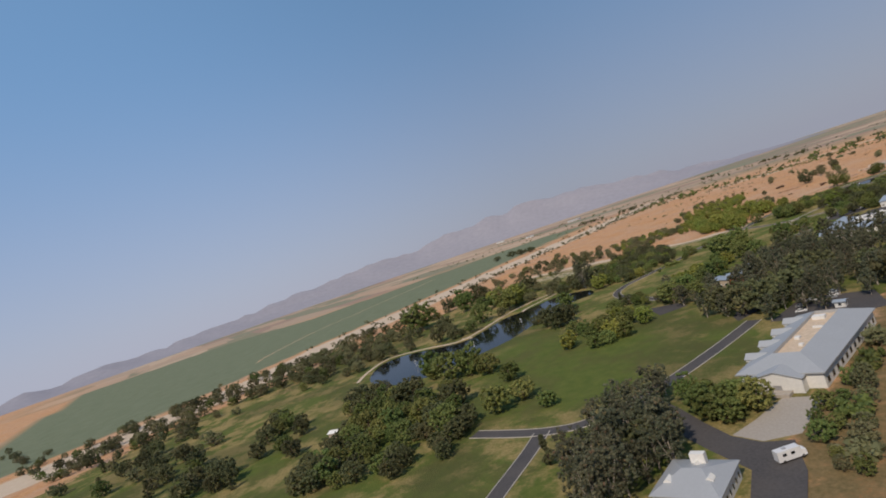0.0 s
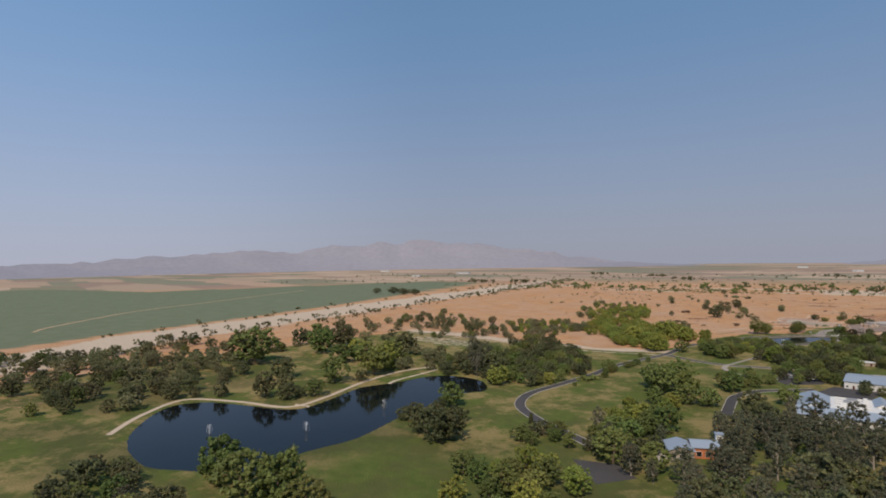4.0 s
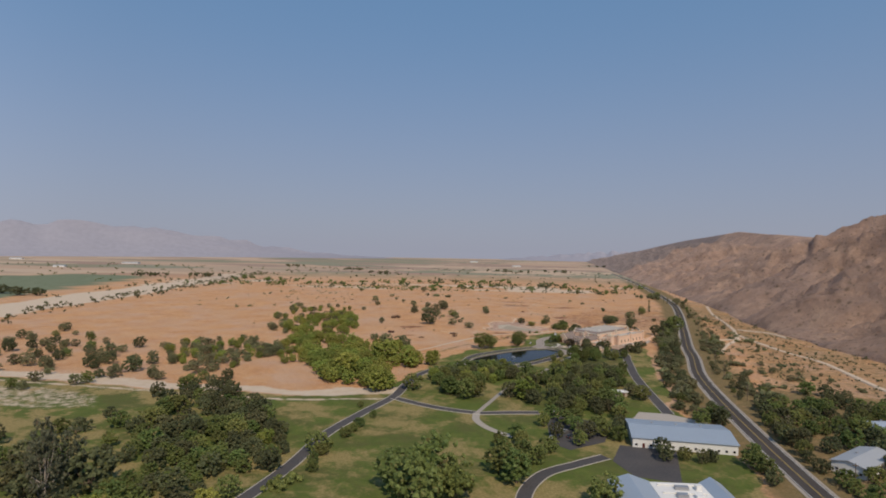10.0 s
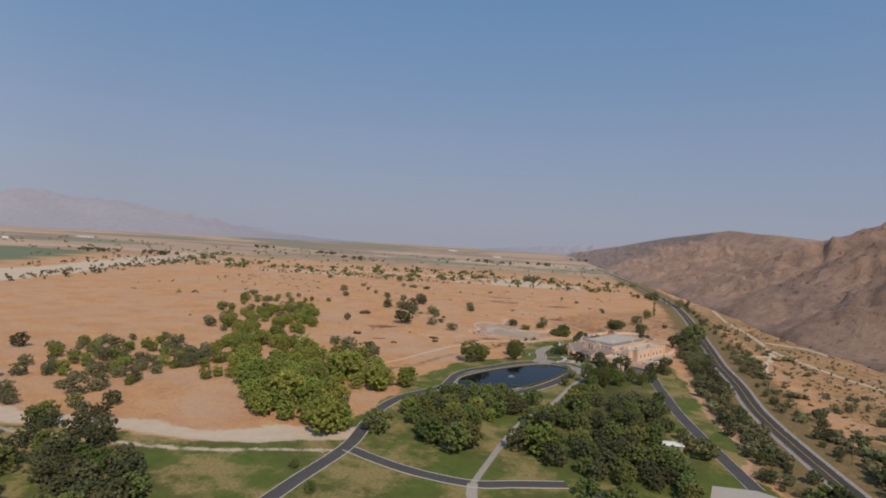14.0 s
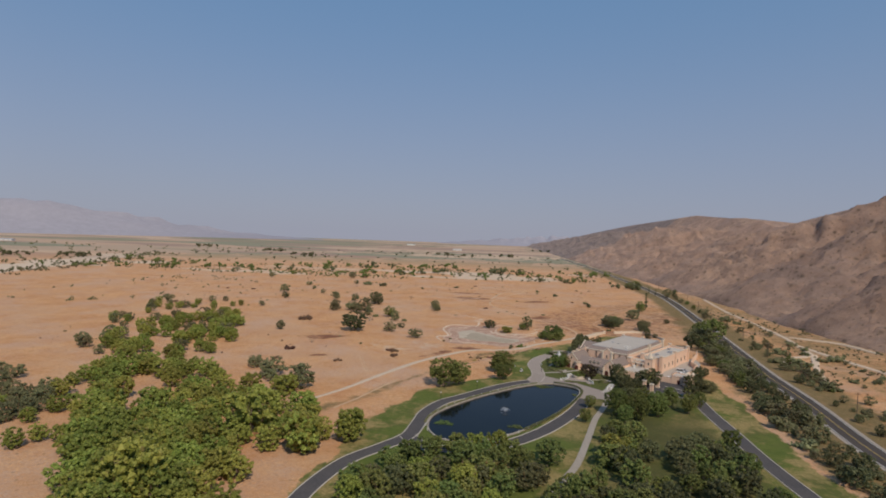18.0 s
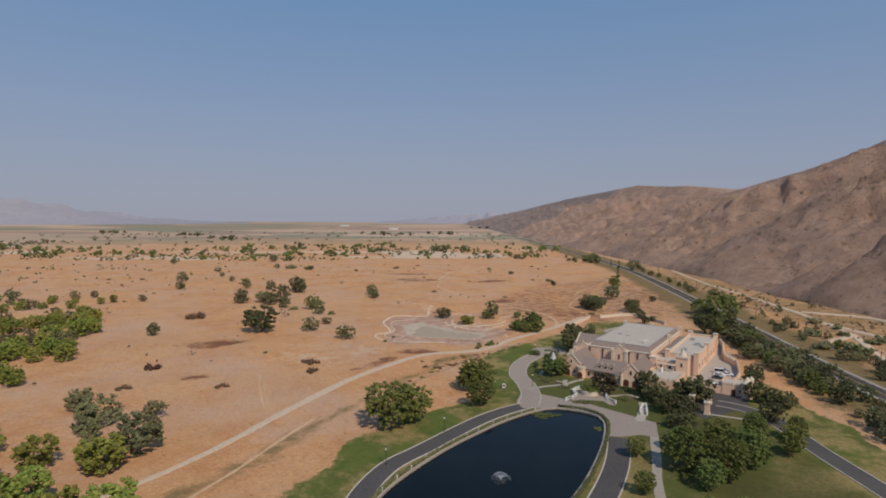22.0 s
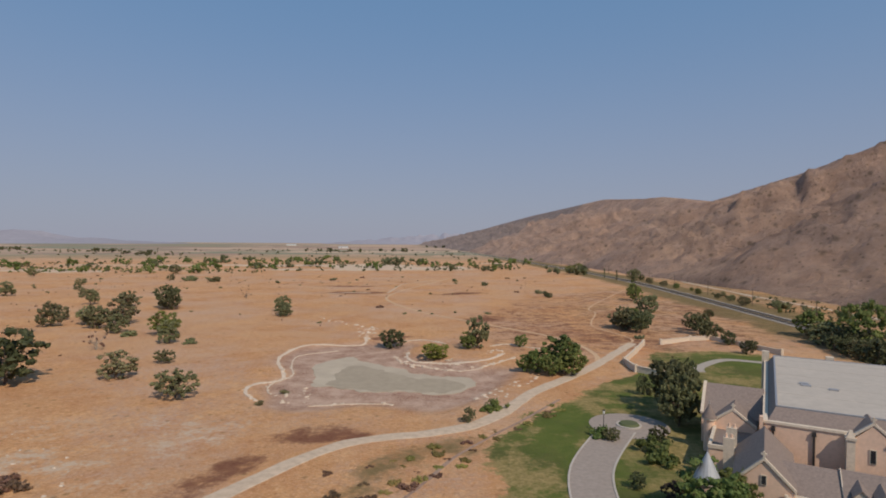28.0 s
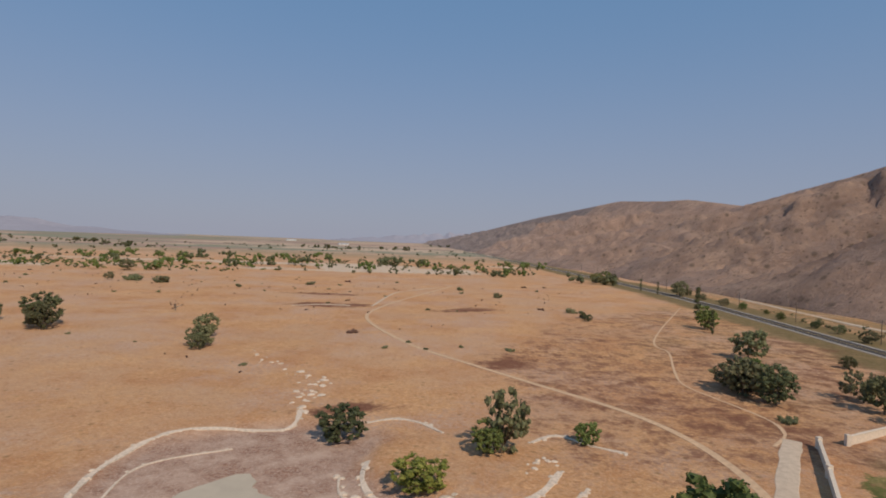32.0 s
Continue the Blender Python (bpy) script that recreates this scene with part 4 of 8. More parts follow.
ragged_road("dirt_road", spline(DIRT_ROAD[::2], 1.5), 3.4, M_DIRT, "pale graded dirt road across the dry meadow", 161, taper=110)
road("trail", TRAIL, 1.8, M_TRACK, "narrow worn dirt trail through dry grass", z=0.04)
road("lake_walk", spline([(-122, -582), (-150, -560), (-170, -530), (-142, -508), (-107, -491), (-112, -463), (-131, -422), (-142, -380), (-138, -350)], 4), 3.2, M_DIRT, "pale footpath along the lake shore", z=0.10)
for line in ([(240, 560), (231, 433), (231, 340), (230, 258), (225, 217), (219, 178), (196, 158), (186, 138)], [(225, 217), (236, 160), (250, 102), (266, 60), (274, -30), (282, -80)], [(232, 258), (255, 248), (268, 236), (276, 200)], [(188, 71), (200, 120), (212, 153), (222, 180)]):
    ragged_road("hill_track", spline(line, 4), 3.4, M_DIRT, "sandy track along the foot of the hills", 171, z=0.28)
turning = mk("turning_circle", *prism_vf(ring_poly(41, 121, 8.5, 28), -0.3, 0.07), M_PAVE)
tagged(turning, "paved turning circle with a planted island", "pavement", kind="structure")
mk("island_kerb", *prism_vf(ring_poly(41, 121, 2.7, 20), 0, 0.3), M_KERB, turning)
mk("island_planting", *prism_vf(ring_poly(41, 121, 2.3, 14), 0.25, 0.7, 0.8), M_L_DARK, turning)

plaza = mk("pavement_plaza", *prism_vf([(25, 58), (29, 53), (37, 48), (46, 43), (56, 34), (66, 25), (63, 12), (58, 14), (52, 12), (47.5, 12), (50.2, 22), (49.8, 28), (46, 34.2), (36, 38.4), (27.5, 35.2), (23, 35), (21, 42)], -0.3, 0.085), M_PAVE)
tagged(plaza, "pale stamped paving before the castle garden", "pavement", kind="structure")


def lot(name, poly, mat, label, z=0.06):
    return tagged(mk(name, *prism_vf(poly, -0.3, z), mat), label, "car park", kind="structure")


lot("pavement_car_park", [(63, -181), (72, -172), (97, -187), (95, -212), (80, -229), (70, -222)], M_ASPH, "asphalt car park under trees")
lot("pavement_court", [(102, -214), (127, -211), (126, -252), (108, -251), (99, -236)], M_ASPH, "asphalt court between low buildings", 0.055)
lot("pavement_lot_north", [(106, -178), (152, -173), (147, -160), (128, -150), (112, -152)], M_CONC, "pale concrete apron beside the long shed", 0.05)
lot("pavement_entrance", [(176, -448), (190, -446), (205, -470), (190, -482), (174, -470)], M_ASPH, "asphalt entrance drive off the highway", 0.075)
lot("pavement_lot_south", [(160, -452), (176, -446), (180, -482), (163, -484)], M_ASPH, "asphalt car park beside the white hall", 0.05)
lot("pavement_hall_yard", [(208, -561), (219, -558), (224, -582), (217, -589), (207, -588), (208, -578)], M_CONC, "concrete apron at the end of the white hall", 0.05)
lot("pavement_villa_drive", [(160, -566), (180, -575), (193, -582), (207, -588.5), (217, -589.5), (224, -586), (234, -600), (240, -613), (229, -617), (222, -604), (206, -598), (192, -592), (176, -584), (158, -574)], M_ASPH, "asphalt drive between the hall and the villa", 0.045)
lot("pavement_lot_euc", [(129, -447), (140, -441), (147, -462), (145, -480), (138, -473)], M_ASPH, "small asphalt lot among eucalyptus", 0.05)
lot("pavement_lot_mid", [(61, -444), (78, -436), (91, -444), (83, -460)], M_ASPH, "small asphalt clearing beside the lawn", 0.05)
lot("pavement_yard", [(90, 76), (104, 66), (116, 80), (122, 94), (130, 118), (130, 140), (116, 142), (98, 104)], M_CONC, "wide concrete service yard behind the castle", 0.05)
lot("pavement_gate", [(84, 30), (104, 44), (108, 58), (104, 68), (92, 60), (78, 40)], M_ASPH, "asphalt forecourt inside the castle gate", 0.045)

pond = mk("pond_water", [(x, y, -0.45) for x, y in POND], [tuple(range(len(POND)))], M_WATER)
tagged(pond, "still dark pond water mirroring the sky", "water", kind="structure")
lake = mk("lake_water", [(x, y, -0.55) for x, y in LAKE], [tuple(range(len(LAKE)))], M_WATER)
tagged(lake, "still dark lake water below a pale bank", "water", kind="structure")
pond_edge = mk("pond_edge", *ribbon_vf(POND, 0.28, -0.28, -1.2, 0.12, True), M_PATH)
tagged(pond_edge, "pale concrete coping round the pond", "coping", kind="structure")
def frayed(line, amount, seed):
    """The same outline with a broken, washed edge."""
    ln = np.array(line)
    nn = normals_of(ln, True)
    k = (fbm(ln[:, 0], ln[:, 1], 5.0, seed) - 0.5) * 2 * amount + (fbm(ln[:, 0], ln[:, 1], 1.6, seed + 5) - 0.5) * amount
    return [tuple(q) for q in ln + nn * k[:, None]]


silt = mk("silt_bed", *prism_vf(frayed(SILT, 2.2, 141), -1.4, -0.98), M_SILT)
mk("damp_silt", *prism_vf(frayed(SILT_CORE, 2.4, 151), -1.3, -0.955), M_SILTDARK, silt, "greyer damp silt in the middle")
tagged(silt, "cracked pale silt of a dried lake bed", "lake bed", kind="structure")

# ---- trees ----
rng = np.random.RandomState(11)


CORE_V = [(1, 0, 0), (-1, 0, 0), (0, 1, 0), (0, -1, 0), (0, 0, 1), (0, 0, -1)]
CORE_F = [(0, 2, 4), (2, 1, 4), (1, 3, 4), (3, 0, 4), (2, 0, 5), (1, 2, 5), (3, 1, 5), (0, 3, 5)]


def leaves(centres, radii, per, size, rs, flat=1.0, core=0.8):
    """Leaf quads over a cloud of clumps, each clump with a rough dense heart; each quad is a piece of its own."""
    vs, fs = [], []
    for c, r in zip(centres, radii):
        if core:
            k = len(vs)
            turn = Euler(rs.rand(3) * 6.28).to_matrix()
            vs += [tuple(np.array(c) + np.array(turn @ Vector(q)) * r * core * (0.8 + 0.4 * rs.rand()) * np.array([1, 1, flat])) for q in CORE_V]
            fs += [tuple(k + i for i in q) for q in CORE_F]
        d = rs.normal(size=(per, 3))
        d /= np.linalg.norm(d, axis=1, keepdims=True)
        d[:, 2] = np.where(d[:, 2] < -0.25, -d[:, 2] * 0.6, d[:, 2])
        at = c + d * (r * (0.72 + 0.36 * rs.rand(per, 1))) * np.array([1, 1, flat])
        nrm = d + 0.45 * rs.normal(size=(per, 3))
        nrm /= np.linalg.norm(nrm, axis=1, keepdims=True)
        t = np.cross(nrm, rs.normal(size=(per, 3)))
        t /= np.linalg.norm(t, axis=1, keepdims=True)
        b = np.cross(nrm, t)
        s = size * (0.6 + 0.8 * rs.rand(per, 1))
        q = np.stack([at - t * s - b * s * 0.6, at + t * s - b * s * 0.7, at + t * s * 0.8 + b * s * 0.6, at - t * s * 0.9 + b * s * 0.7], 1)
        k = len(vs)
        vs += q.reshape(-1, 3).tolist()
        fs += [(k + 4 * i, k + 4 * i + 1, k + 4 * i + 2, k + 4 * i + 3) for i in range(per)]
    return vs, fs


def limb_vf(a, b, r0, r1, n=6, bend=0.0, rs=None):
    """A tapered limb between two points."""
    a, b = np.array(a, float), np.array(b, float)
    d = b - a
    side = np.cross(d, (0.31, 0.77, 0.2))
    side /= np.linalg.norm(side) + 1e-9
    up = np.cross(d, side)
    up /= np.linalg.norm(up) + 1e-9
    v, f, rings = [], [], 4
    for j in range(rings):
        s = j / (rings - 1)
        c = a + d * s + side * bend * math.sin(math.pi * s)
        r = r0 + (r1 - r0) * s
        v += [tuple(c + r * (math.cos(2 * math.pi * i / n) * side + math.sin(2 * math.pi * i / n) * up)) for i in range(n)]
    for j in range(rings - 1):
        f += [(j * n + i, j * n + (i + 1) % n, (j + 1) * n + (i + 1) % n, (j + 1) * n + i) for i in range(n)]
    return v, f


def tree_model(name, seed, height, spread, base, clumps, clump_r, per, leaf, mat, bark, label, category="tree", shape="round", trunk_r=0.03, limbs=5, core=0.8):
    """A tree of that height: a tapered trunk with limbs, and a crown of leaf clumps inside an uneven envelope."""
    rs = np.random.RandomState(seed)
    root = empty(name, Matrix.Translation((0, 0, -500)), label, category)
    mid = base + (height - base) * 0.5
    cs, rr = [], []
    lobes = rs.normal(size=(5, 3))
    lobes /= np.linalg.norm(lobes, axis=1, keepdims=True)
    while len(cs) < clumps:
        d = rs.normal(size=3)
        d /= np.linalg.norm(d)
        k = rs.rand() ** 0.3
        env = 0.78 + 0.34 * max(0, (lobes @ d).max())
        if shape == "spire":
            z = rs.rand()
            w = spread * (1 - z) ** 0.7 * (0.35 + 0.65 * min(1, z * 6))
            a = rs.rand() * 2 * math.pi
            p = np.array([w * math.cos(a) * k, w * math.sin(a) * k, base + z * (height - base - clump_r)])
        elif shape == "open":
            p = np.array([d[0] * spread * k * env, d[1] * spread * k * env, mid + d[2] * (height - base) * 0.5 * k * env])
            if noise.noise(Vector(p * 0.33 + seed)) < -0.12:
                continue
        else:
            p = np.array([d[0] * spread * k * env, d[1] * spread * k * env, mid + d[2] * (height - base) * 0.48 * k * env])
        cs.append(p)
        rr.append(clump_r * (0.7 + 0.6 * rs.rand()))
    mk("crown", *leaves(cs, rr, per, leaf, rs, 1.0, core), mat, root)
    parts = [limb_vf((0, 0, -0.6), (rs.normal() * 0.3, rs.normal() * 0.3, mid), height * trunk_r, height * trunk_r * 0.45, 8, 0.25)]
    for i in range(limbs):
        c = cs[rs.randint(len(cs))]
        st = base * 0.55 + (mid - base * 0.55) * rs.rand() * 0.6
        parts.append(limb_vf((0, 0, st), tuple(c), height * trunk_r * 0.5, height * trunk_r * 0.12, 5, 0.3))
    mk("trunk", *join_vf(*parts), bark, root)
    root["tall"] = float(height)
    return root


def bush_model(name, seed, r, h, clumps, per, leaf, mat, label):
    rs = np.random.RandomState(seed)
    cs = [np.array([rs.normal() * r * 0.45, rs.normal() * r * 0.45, h * (0.12 + 0.55 * rs.rand())]) for _ in range(clumps)]
    ob = mk(name, *leaves(cs, [r * 0.38 * (0.7 + 0.6 * rs.rand()) for _ in cs], per, leaf, rs, 0.9), mat)
    ob["tall"] = float(h)
    ob.location = (0, 0, -500)
    return tagged(ob, label, "bush")


BIGT = [tree_model("shade_tree", 30 + i, 14.5, 6.6, 1.4, 300, 0.72, 22, 0.15, M_L_BIG, M_BARK, "large spreading green shade tree with a billowing crown") for i in range(3)]
COTT = [tree_model("cottonwood_tree", 20 + i, 11, 5.6, 0.7, 135, 0.85, 13, 0.235, M_L_COTT, M_BARK, "bright green cottonwood with a broad billowing crown") for i in range(4)]
PARKT = [tree_model("park_tree", 40 + i, 10, 5.2, 1.1, 125, 0.8, 12, 0.225, M_L_PARK, M_BARK, "mid-green park tree with a rounded crown over lawn") for i in range(3)]
PARKT += [tree_model("broadleaf_tree", 43 + i, 10, 5.3, 1.0, 120, 0.8, 12, 0.225, M_L_LIGHT, M_BARK, "light green broad-leaved tree with a loose crown") for i in range(2)]
DARKT = [tree_model("evergreen_oak", 60 + i, 9, 4.7, 0.5, 110, 0.74, 12, 0.215, M_L_DARK, M_BARK, "dark green evergreen oak with a dense crown") for i in range(4)]
BAY = [tree_model("bay_tree", 70 + i, 9, 4.8, 0.5, 110, 0.74, 12, 0.215, M_L_DARK if i else M_L_PARK, M_BARK, "dark green broad-leaved tree with a low crown") for i in range(3)]
EUC = [tree_model("eucalyptus_tree", 80 + i, 19, 5.6, 2.6, 160, 0.95, 16, 0.2, M_L_EUC, M_PALEBARK, "tall grey-green eucalyptus with an open ragged crown", shape="open", trunk_r=0.022, limbs=9, core=0.6) for i in range(4)]
PINE = [tree_model("pine_tree", 95 + i, 13, 3.4, 1.0, 50, 0.95, 24, 0.23, M_L_DARK, M_BARK, "dark conifer with a tapering crown", shape="spire") for i in range(2)]
CYPR = [tree_model("cypress_tree", 99, 12, 1.0, 0.4, 30, 0.7, 26, 0.22, M_L_DARK, M_BARK, "slim dark cypress standing in dry grass", shape="spire", limbs=1)]
WILL = [tree_model("riverside_tree", 110 + i, 8, 4.6, 0.3, 96, 0.7, 12, 0.2, M_L_SCRUB, M_BARK, "olive-green riverside tree with a ragged crown", shape="open") for i in range(3)]
WILL.append(tree_model("willow_tree", 117, 8, 4.4, 0.3, 110, 0.66, 12, 0.19, M_L_SCRUB, M_BARK, "grey-green willow with a loose spreading crown"))
WILL.append(tree_model("willow_tree", 119, 7.5, 4.8, 0.3, 100, 0.7, 12, 0.2, M_L_SCRUB, M_BARK, "grey-green willow with a loose spreading crown"))
PLUM = [tree_model("plum_tree", 120, 7.5, 4.8, 0.9, 150, 0.66, 16, 0.16, M_L_PURP, M_BARK, "bronze-leaved plum tree with a dense round crown")]
BARE = [tree_model("bare_tree", 125, 6, 3.4, 1.2, 16, 0.5, 12, 0.1, M_L_DRY, M_PALEBARK, "leafless grey tree with spreading twigs", shape="open", limbs=14)]
BUSH = [bush_model("meadow_bush", 130 + i, 2.6, 2.6, 16, 20, 0.22, M_L_SCRUB, "low olive-green bush in dry grass") for i in range(3)]
GBUSH = [bush_model("green_bush", 140 + i, 2.3, 2.5, 16, 20, 0.22, M_L_PARK, "rounded green bush beside a path") for i in range(2)]
DRYB = [bush_model("dry_bush", 150, 1.8, 1.4, 12, 18, 0.18, M_L_DRY, "low brown dead bush in dry grass")]
WEED = [bush_model("ditch_weed", 160 + i, 2.4, 1.9, 14, 16, 0.2, M_L_WEED, "yellow-green weeds beside a dry ditch") for i in range(2)]
PLACED = []


def plant(models, x, y, h, group, sink=0.3, wide=1.0):
    src = models[rng.randint(len(models))]
    k = h / src["tall"]
    w = k * wide * (0.88 + 0.24 * rng.rand())
    m = Matrix.Translation((x, y, ground_z(x, y) - sink)) @ Matrix.Rotation(rng.rand() * 6.283, 4, "Z") @ Matrix.Diagonal((w, w * (0.9 + 0.2 * rng.rand()), k, 1))
    ob = copy_thing(src, m)
    ob["group"] = group
    PLACED.append((x, y, 2.2 * w))
    return ob


def plant_all(models, rows, group, wide=1.0):
    for x, y, h in rows:
        plant(models, x, y, h, group, wide=wide)


KEEP_OFF = [(HIGHWAY, 10), (MAIN_ROAD, 6.0), (CASTLE_DRIVE, 6.5), (POND_ROAD, 5.5), (LOT_ROAD, 5.0), (GARDEN_PATH, 4.0), (CURVE_PATH, 4.0), (SERVICE_ROAD, 6.0), (HALL_ROAD, 6.5), (HALL_FORK, 6), (LAWN_ROAD, 5.5), (DIRT_ROAD, 5)]
FOOTPRINTS = [[(103, -219), (155, -219), (155, -176), (103, -176)], [(101, -318), (148, -318), (148, -255), (101, -255)], [(82, -430), (108, -430), (108, -384), (82, -384)], [(177, -566), (225, -566), (212, -484), (174, -484)], [(28, 44), (64, 60), (92, 40), (125, 70), (132, 140), (80, 150), (36, 130)], [(-28, -66), (54, -66), (54, 40), (-28, 40)], [(54, -226), (100, -226), (100, -168), (54, -168)], [(207, -632), (229, -632), (229, -606), (207, -606)], [(176, -590), (208, -597), (236, -612), (236, -604), (224, -582), (214, -560), (206, -560), (208, -585), (180, -572)]]


def scatter(poly, count, gap, models, heights, group, wide=1.0, off=True):
    """Trees at random over a stretch of the plan, clear of roads, buildings and each other."""
    p = np.array(poly, float)
    c = p.min(0) + rng.rand(count * 14 + 40, 2) * (p.max(0) - p.min(0))
    good = inside(c[:, 0], c[:, 1], poly)[0]
    if off:
        for line, d in KEEP_OFF:
            good &= near_line(c[:, 0], c[:, 1], line[::3]) > d
        for f in FOOTPRINTS:
            good &= ~inside(c[:, 0], c[:, 1], f)[0]
    done = 0
    for x, y in c[good]:
        if done >= count:
            break
        if any(abs(x - a) < gap and abs(y - b) < gap and math.hypot(x - a, y - b) < gap for a, b, _ in PLACED):
            continue
        plant(models, float(x), float(y), heights[0] + (heights[1] - heights[0]) * rng.rand(), group, wide=wide)
        done += 1


# meadow trees
G = "trees and bushes of the dry meadow"
plant_all(DARKT, [(-177, 138, 7.7), (-152, 313, 10.8), (-266, 324, 7.2), (88, 248, 9.8), (111, 231, 7.8), (110, 201, 5.0), (137, 175, 12.0)], G)
plant_all(WILL, [(-177, 253, 11.3), (-137, 236, 8), (-256, 252, 6.2), (-276, 425, 5.5), (-82, 296, 6.6), (112, 306, 12.1), (-115, 7, 10.3), (-90, -13, 12.0), (-81, 289, 5.6)], G)
plant_all(BIGT, [(-21, 13, 15.1), (-14, 19, 12.5)], G, 1.1)
plant_all(BIGT, [(7, 54, 12.9), (8, 36, 9.4), (3, 56, 9.8)], G, 1.15)
plant_all(BARE, [(-131, 95, 3.8)], G)
plant_all(DRYB, [(-138, 71, 2.5), (-66, 75, 2.0), (-178, 187, 3.7)], G)
plant_all(DARKT, [(-157, 321, 13.1), (142, 298, 4.9), (112, 218, 5.8), (117, 210, 4.1), (87, 261, 8.5), (167, 663, 11.5), (75, 393, 4.4)], G)
plant_all(DARKT, [(-121, 154, 15.5)], G, 1.2)
plant_all(PARKT, [(30, 214, 5.1), (37, 172, 11.7), (29, 170, 8.2), (33, 166, 6.6), (39, 167, 8.0), (26, 171, 6.0)], G)
plant_all(COTT[:1], [(-2, 190, 5.6)], G, 1.5)
plant_all(DARKT, [(-19, 213, 7.2)], G, 1.3)
plant_all(WILL[:2], [(13, 207, 12.0)], G, 0.8)
plant_all(PARKT, [(10, 205, 6.5)], G, 0.9)
plant_all(WILL[3:], [(115, 254, 9.0), (84, 262, 8.5), (93, 259, 9.0)], G, 1.1)
plant_all(WILL, [(-84, 295, 7.6), (-149, 262, 13.3), (-153, 248, 10.3), (-186, 275, 7.0), (-104, 213, 9.0), (-90, 181, 4.7), (-94, 161, 8.2), (-68, 142, 7.7), (6, 123, 3.3), (192, 562, 12.9), (-210, 335, 10.0), (-184, 328, 9.1), (-253, 524, 7.0), (-306, 477, 6.3)], G)
plant_all(CYPR, [(174, 603, 11.5), (178, 573, 11.5), (118, 315, 9.3), (141, 415, 19.5), (126, 365, 12.2)], "cypresses beside the highway")
plant_all(BUSH, [(-45, 137, 1.4), (37, 494, 3.7), (83, 234, 1.9), (-209, 518, 5.4), (-147, 504, 2.9), (-235, 527, 5.5), (-105, 544, 3.1), (12, 544, 3.1), (73, 425, 3.2), (-96, 213, 2.6), (-127, 228, 2.9), (-42, 149, 1.5)], G)
plant_all(BARE, [(-131, 377, 5.3), (-124, 200, 7.0)], G)
scatter([(-330, 40), (-90, 40), (-60, 240), (60, 330), (120, 620), (-420, 620)], 70, 14, BUSH + DRYB, (0.7, 1.9), G)
scatter([(-27, 58), (-21, 58), (-8, 82), (4, 100), (12, 118), (4, 112), (-20, 94), (-16, 78)], 26, 3.0, WEED + DRYB, (0.4, 1.15), "weeds along the ditch", 1.1)
scatter([(-6, 84), (4, 98), (14, 112), (22, 122), (30, 134), (27, 136), (12, 118), (-8, 88)], 16, 3.0, WEED + DRYB, (0.4, 1.1), "weeds along the ditch", 1.1)
plant_all(DRYB, [(-71, 90, 1.9), (-69, 88.5, 1.7), (-72.5, 89, 1.4)], G, 1.1)
plant_all(GBUSH, [(13, 133, 2.6), (11, 131, 1.8)], G)
# grove of cottonwoods
G = "cottonwoods of the grove"
scatter([(-180, -39), (-245, 24), (-288, 143), (-241, 195), (-187, 95), (-154, 10), (-155, -54)], 58, 4.8, COTT, (7, 11), G)
scatter([(-101, -113), (-124, -71), (-106, -46), (-78, -39), (-46, -74), (-54, -96), (-83, -92)], 30, 5, COTT, (8, 11), G)
scatter([(-98, -155), (-116, -125), (-99, -117), (-60, -124), (-37, -155), (-51, -163), (-76, -153)], 24, 5.5, COTT, (8.5, 12), G)
plant_all(COTT, [(-52, -89, 14.8), (-40, -74, 12.2), (-46, -163, 17.0)], G)
scatter([(-217, -145), (-257, -108), (-260, -56), (-216, -48), (-171, -87), (-173, -123), (-192, -144)], 44, 5.6, WILL + COTT, (5, 8), G)
scatter([(-178, -83), (-161, -57), (-131, -89), (-143, -121)], 10, 6, COTT, (6, 8), G)
scatter([(-116, -119), (-145, -89), (-129, -85), (-139, -45), (-87, -79), (-66, -103)], 26, 7, COTT, (8, 12), G)
# woods and shrubs far from the path
def far_wood(name, rows, mat, label, seed, per=9, clumps=6, leaf=0.36):
    """Far trees and shrubs, each a few leafy clumps, joined as one stretch of growth."""
    rs = np.random.RandomState(seed)
    cs, rr = [], []
    for x, y, h in rows:
        z = ground_z(x, y)
        for _ in range(clumps):
            d = rs.normal(size=2) * h * 0.34
            cs.append(np.array([x + d[0], y + d[1], z + h * (0.12 + 0.66 * rs.rand())]))
            rr.append(h * (0.2 + 0.14 * rs.rand()))
    ob = mk(name, *leaves(cs, rr, per, leaf, rs), mat)
    return tagged(ob, label, "trees", kind="stuff")


def spread(poly, count, lo, hi, seed, off=0.0):
    rs = np.random.RandomState(seed)
    p = np.array(poly, float)
    c = p.min(0) + rs.rand(count * 12, 2) * (p.max(0) - p.min(0))
    c = c[inside(c[:, 0], c[:, 1], poly)[0] & (fbm(c[:, 0], c[:, 1], 60, seed) > 0.44)]
    if off:
        c = c[near_line(c[:, 0], c[:, 1], HIGHWAY[::2]) > off]
    return [(float(x), float(y), lo + (hi - lo) * rs.rand() ** 1.5) for x, y in c[:count]]


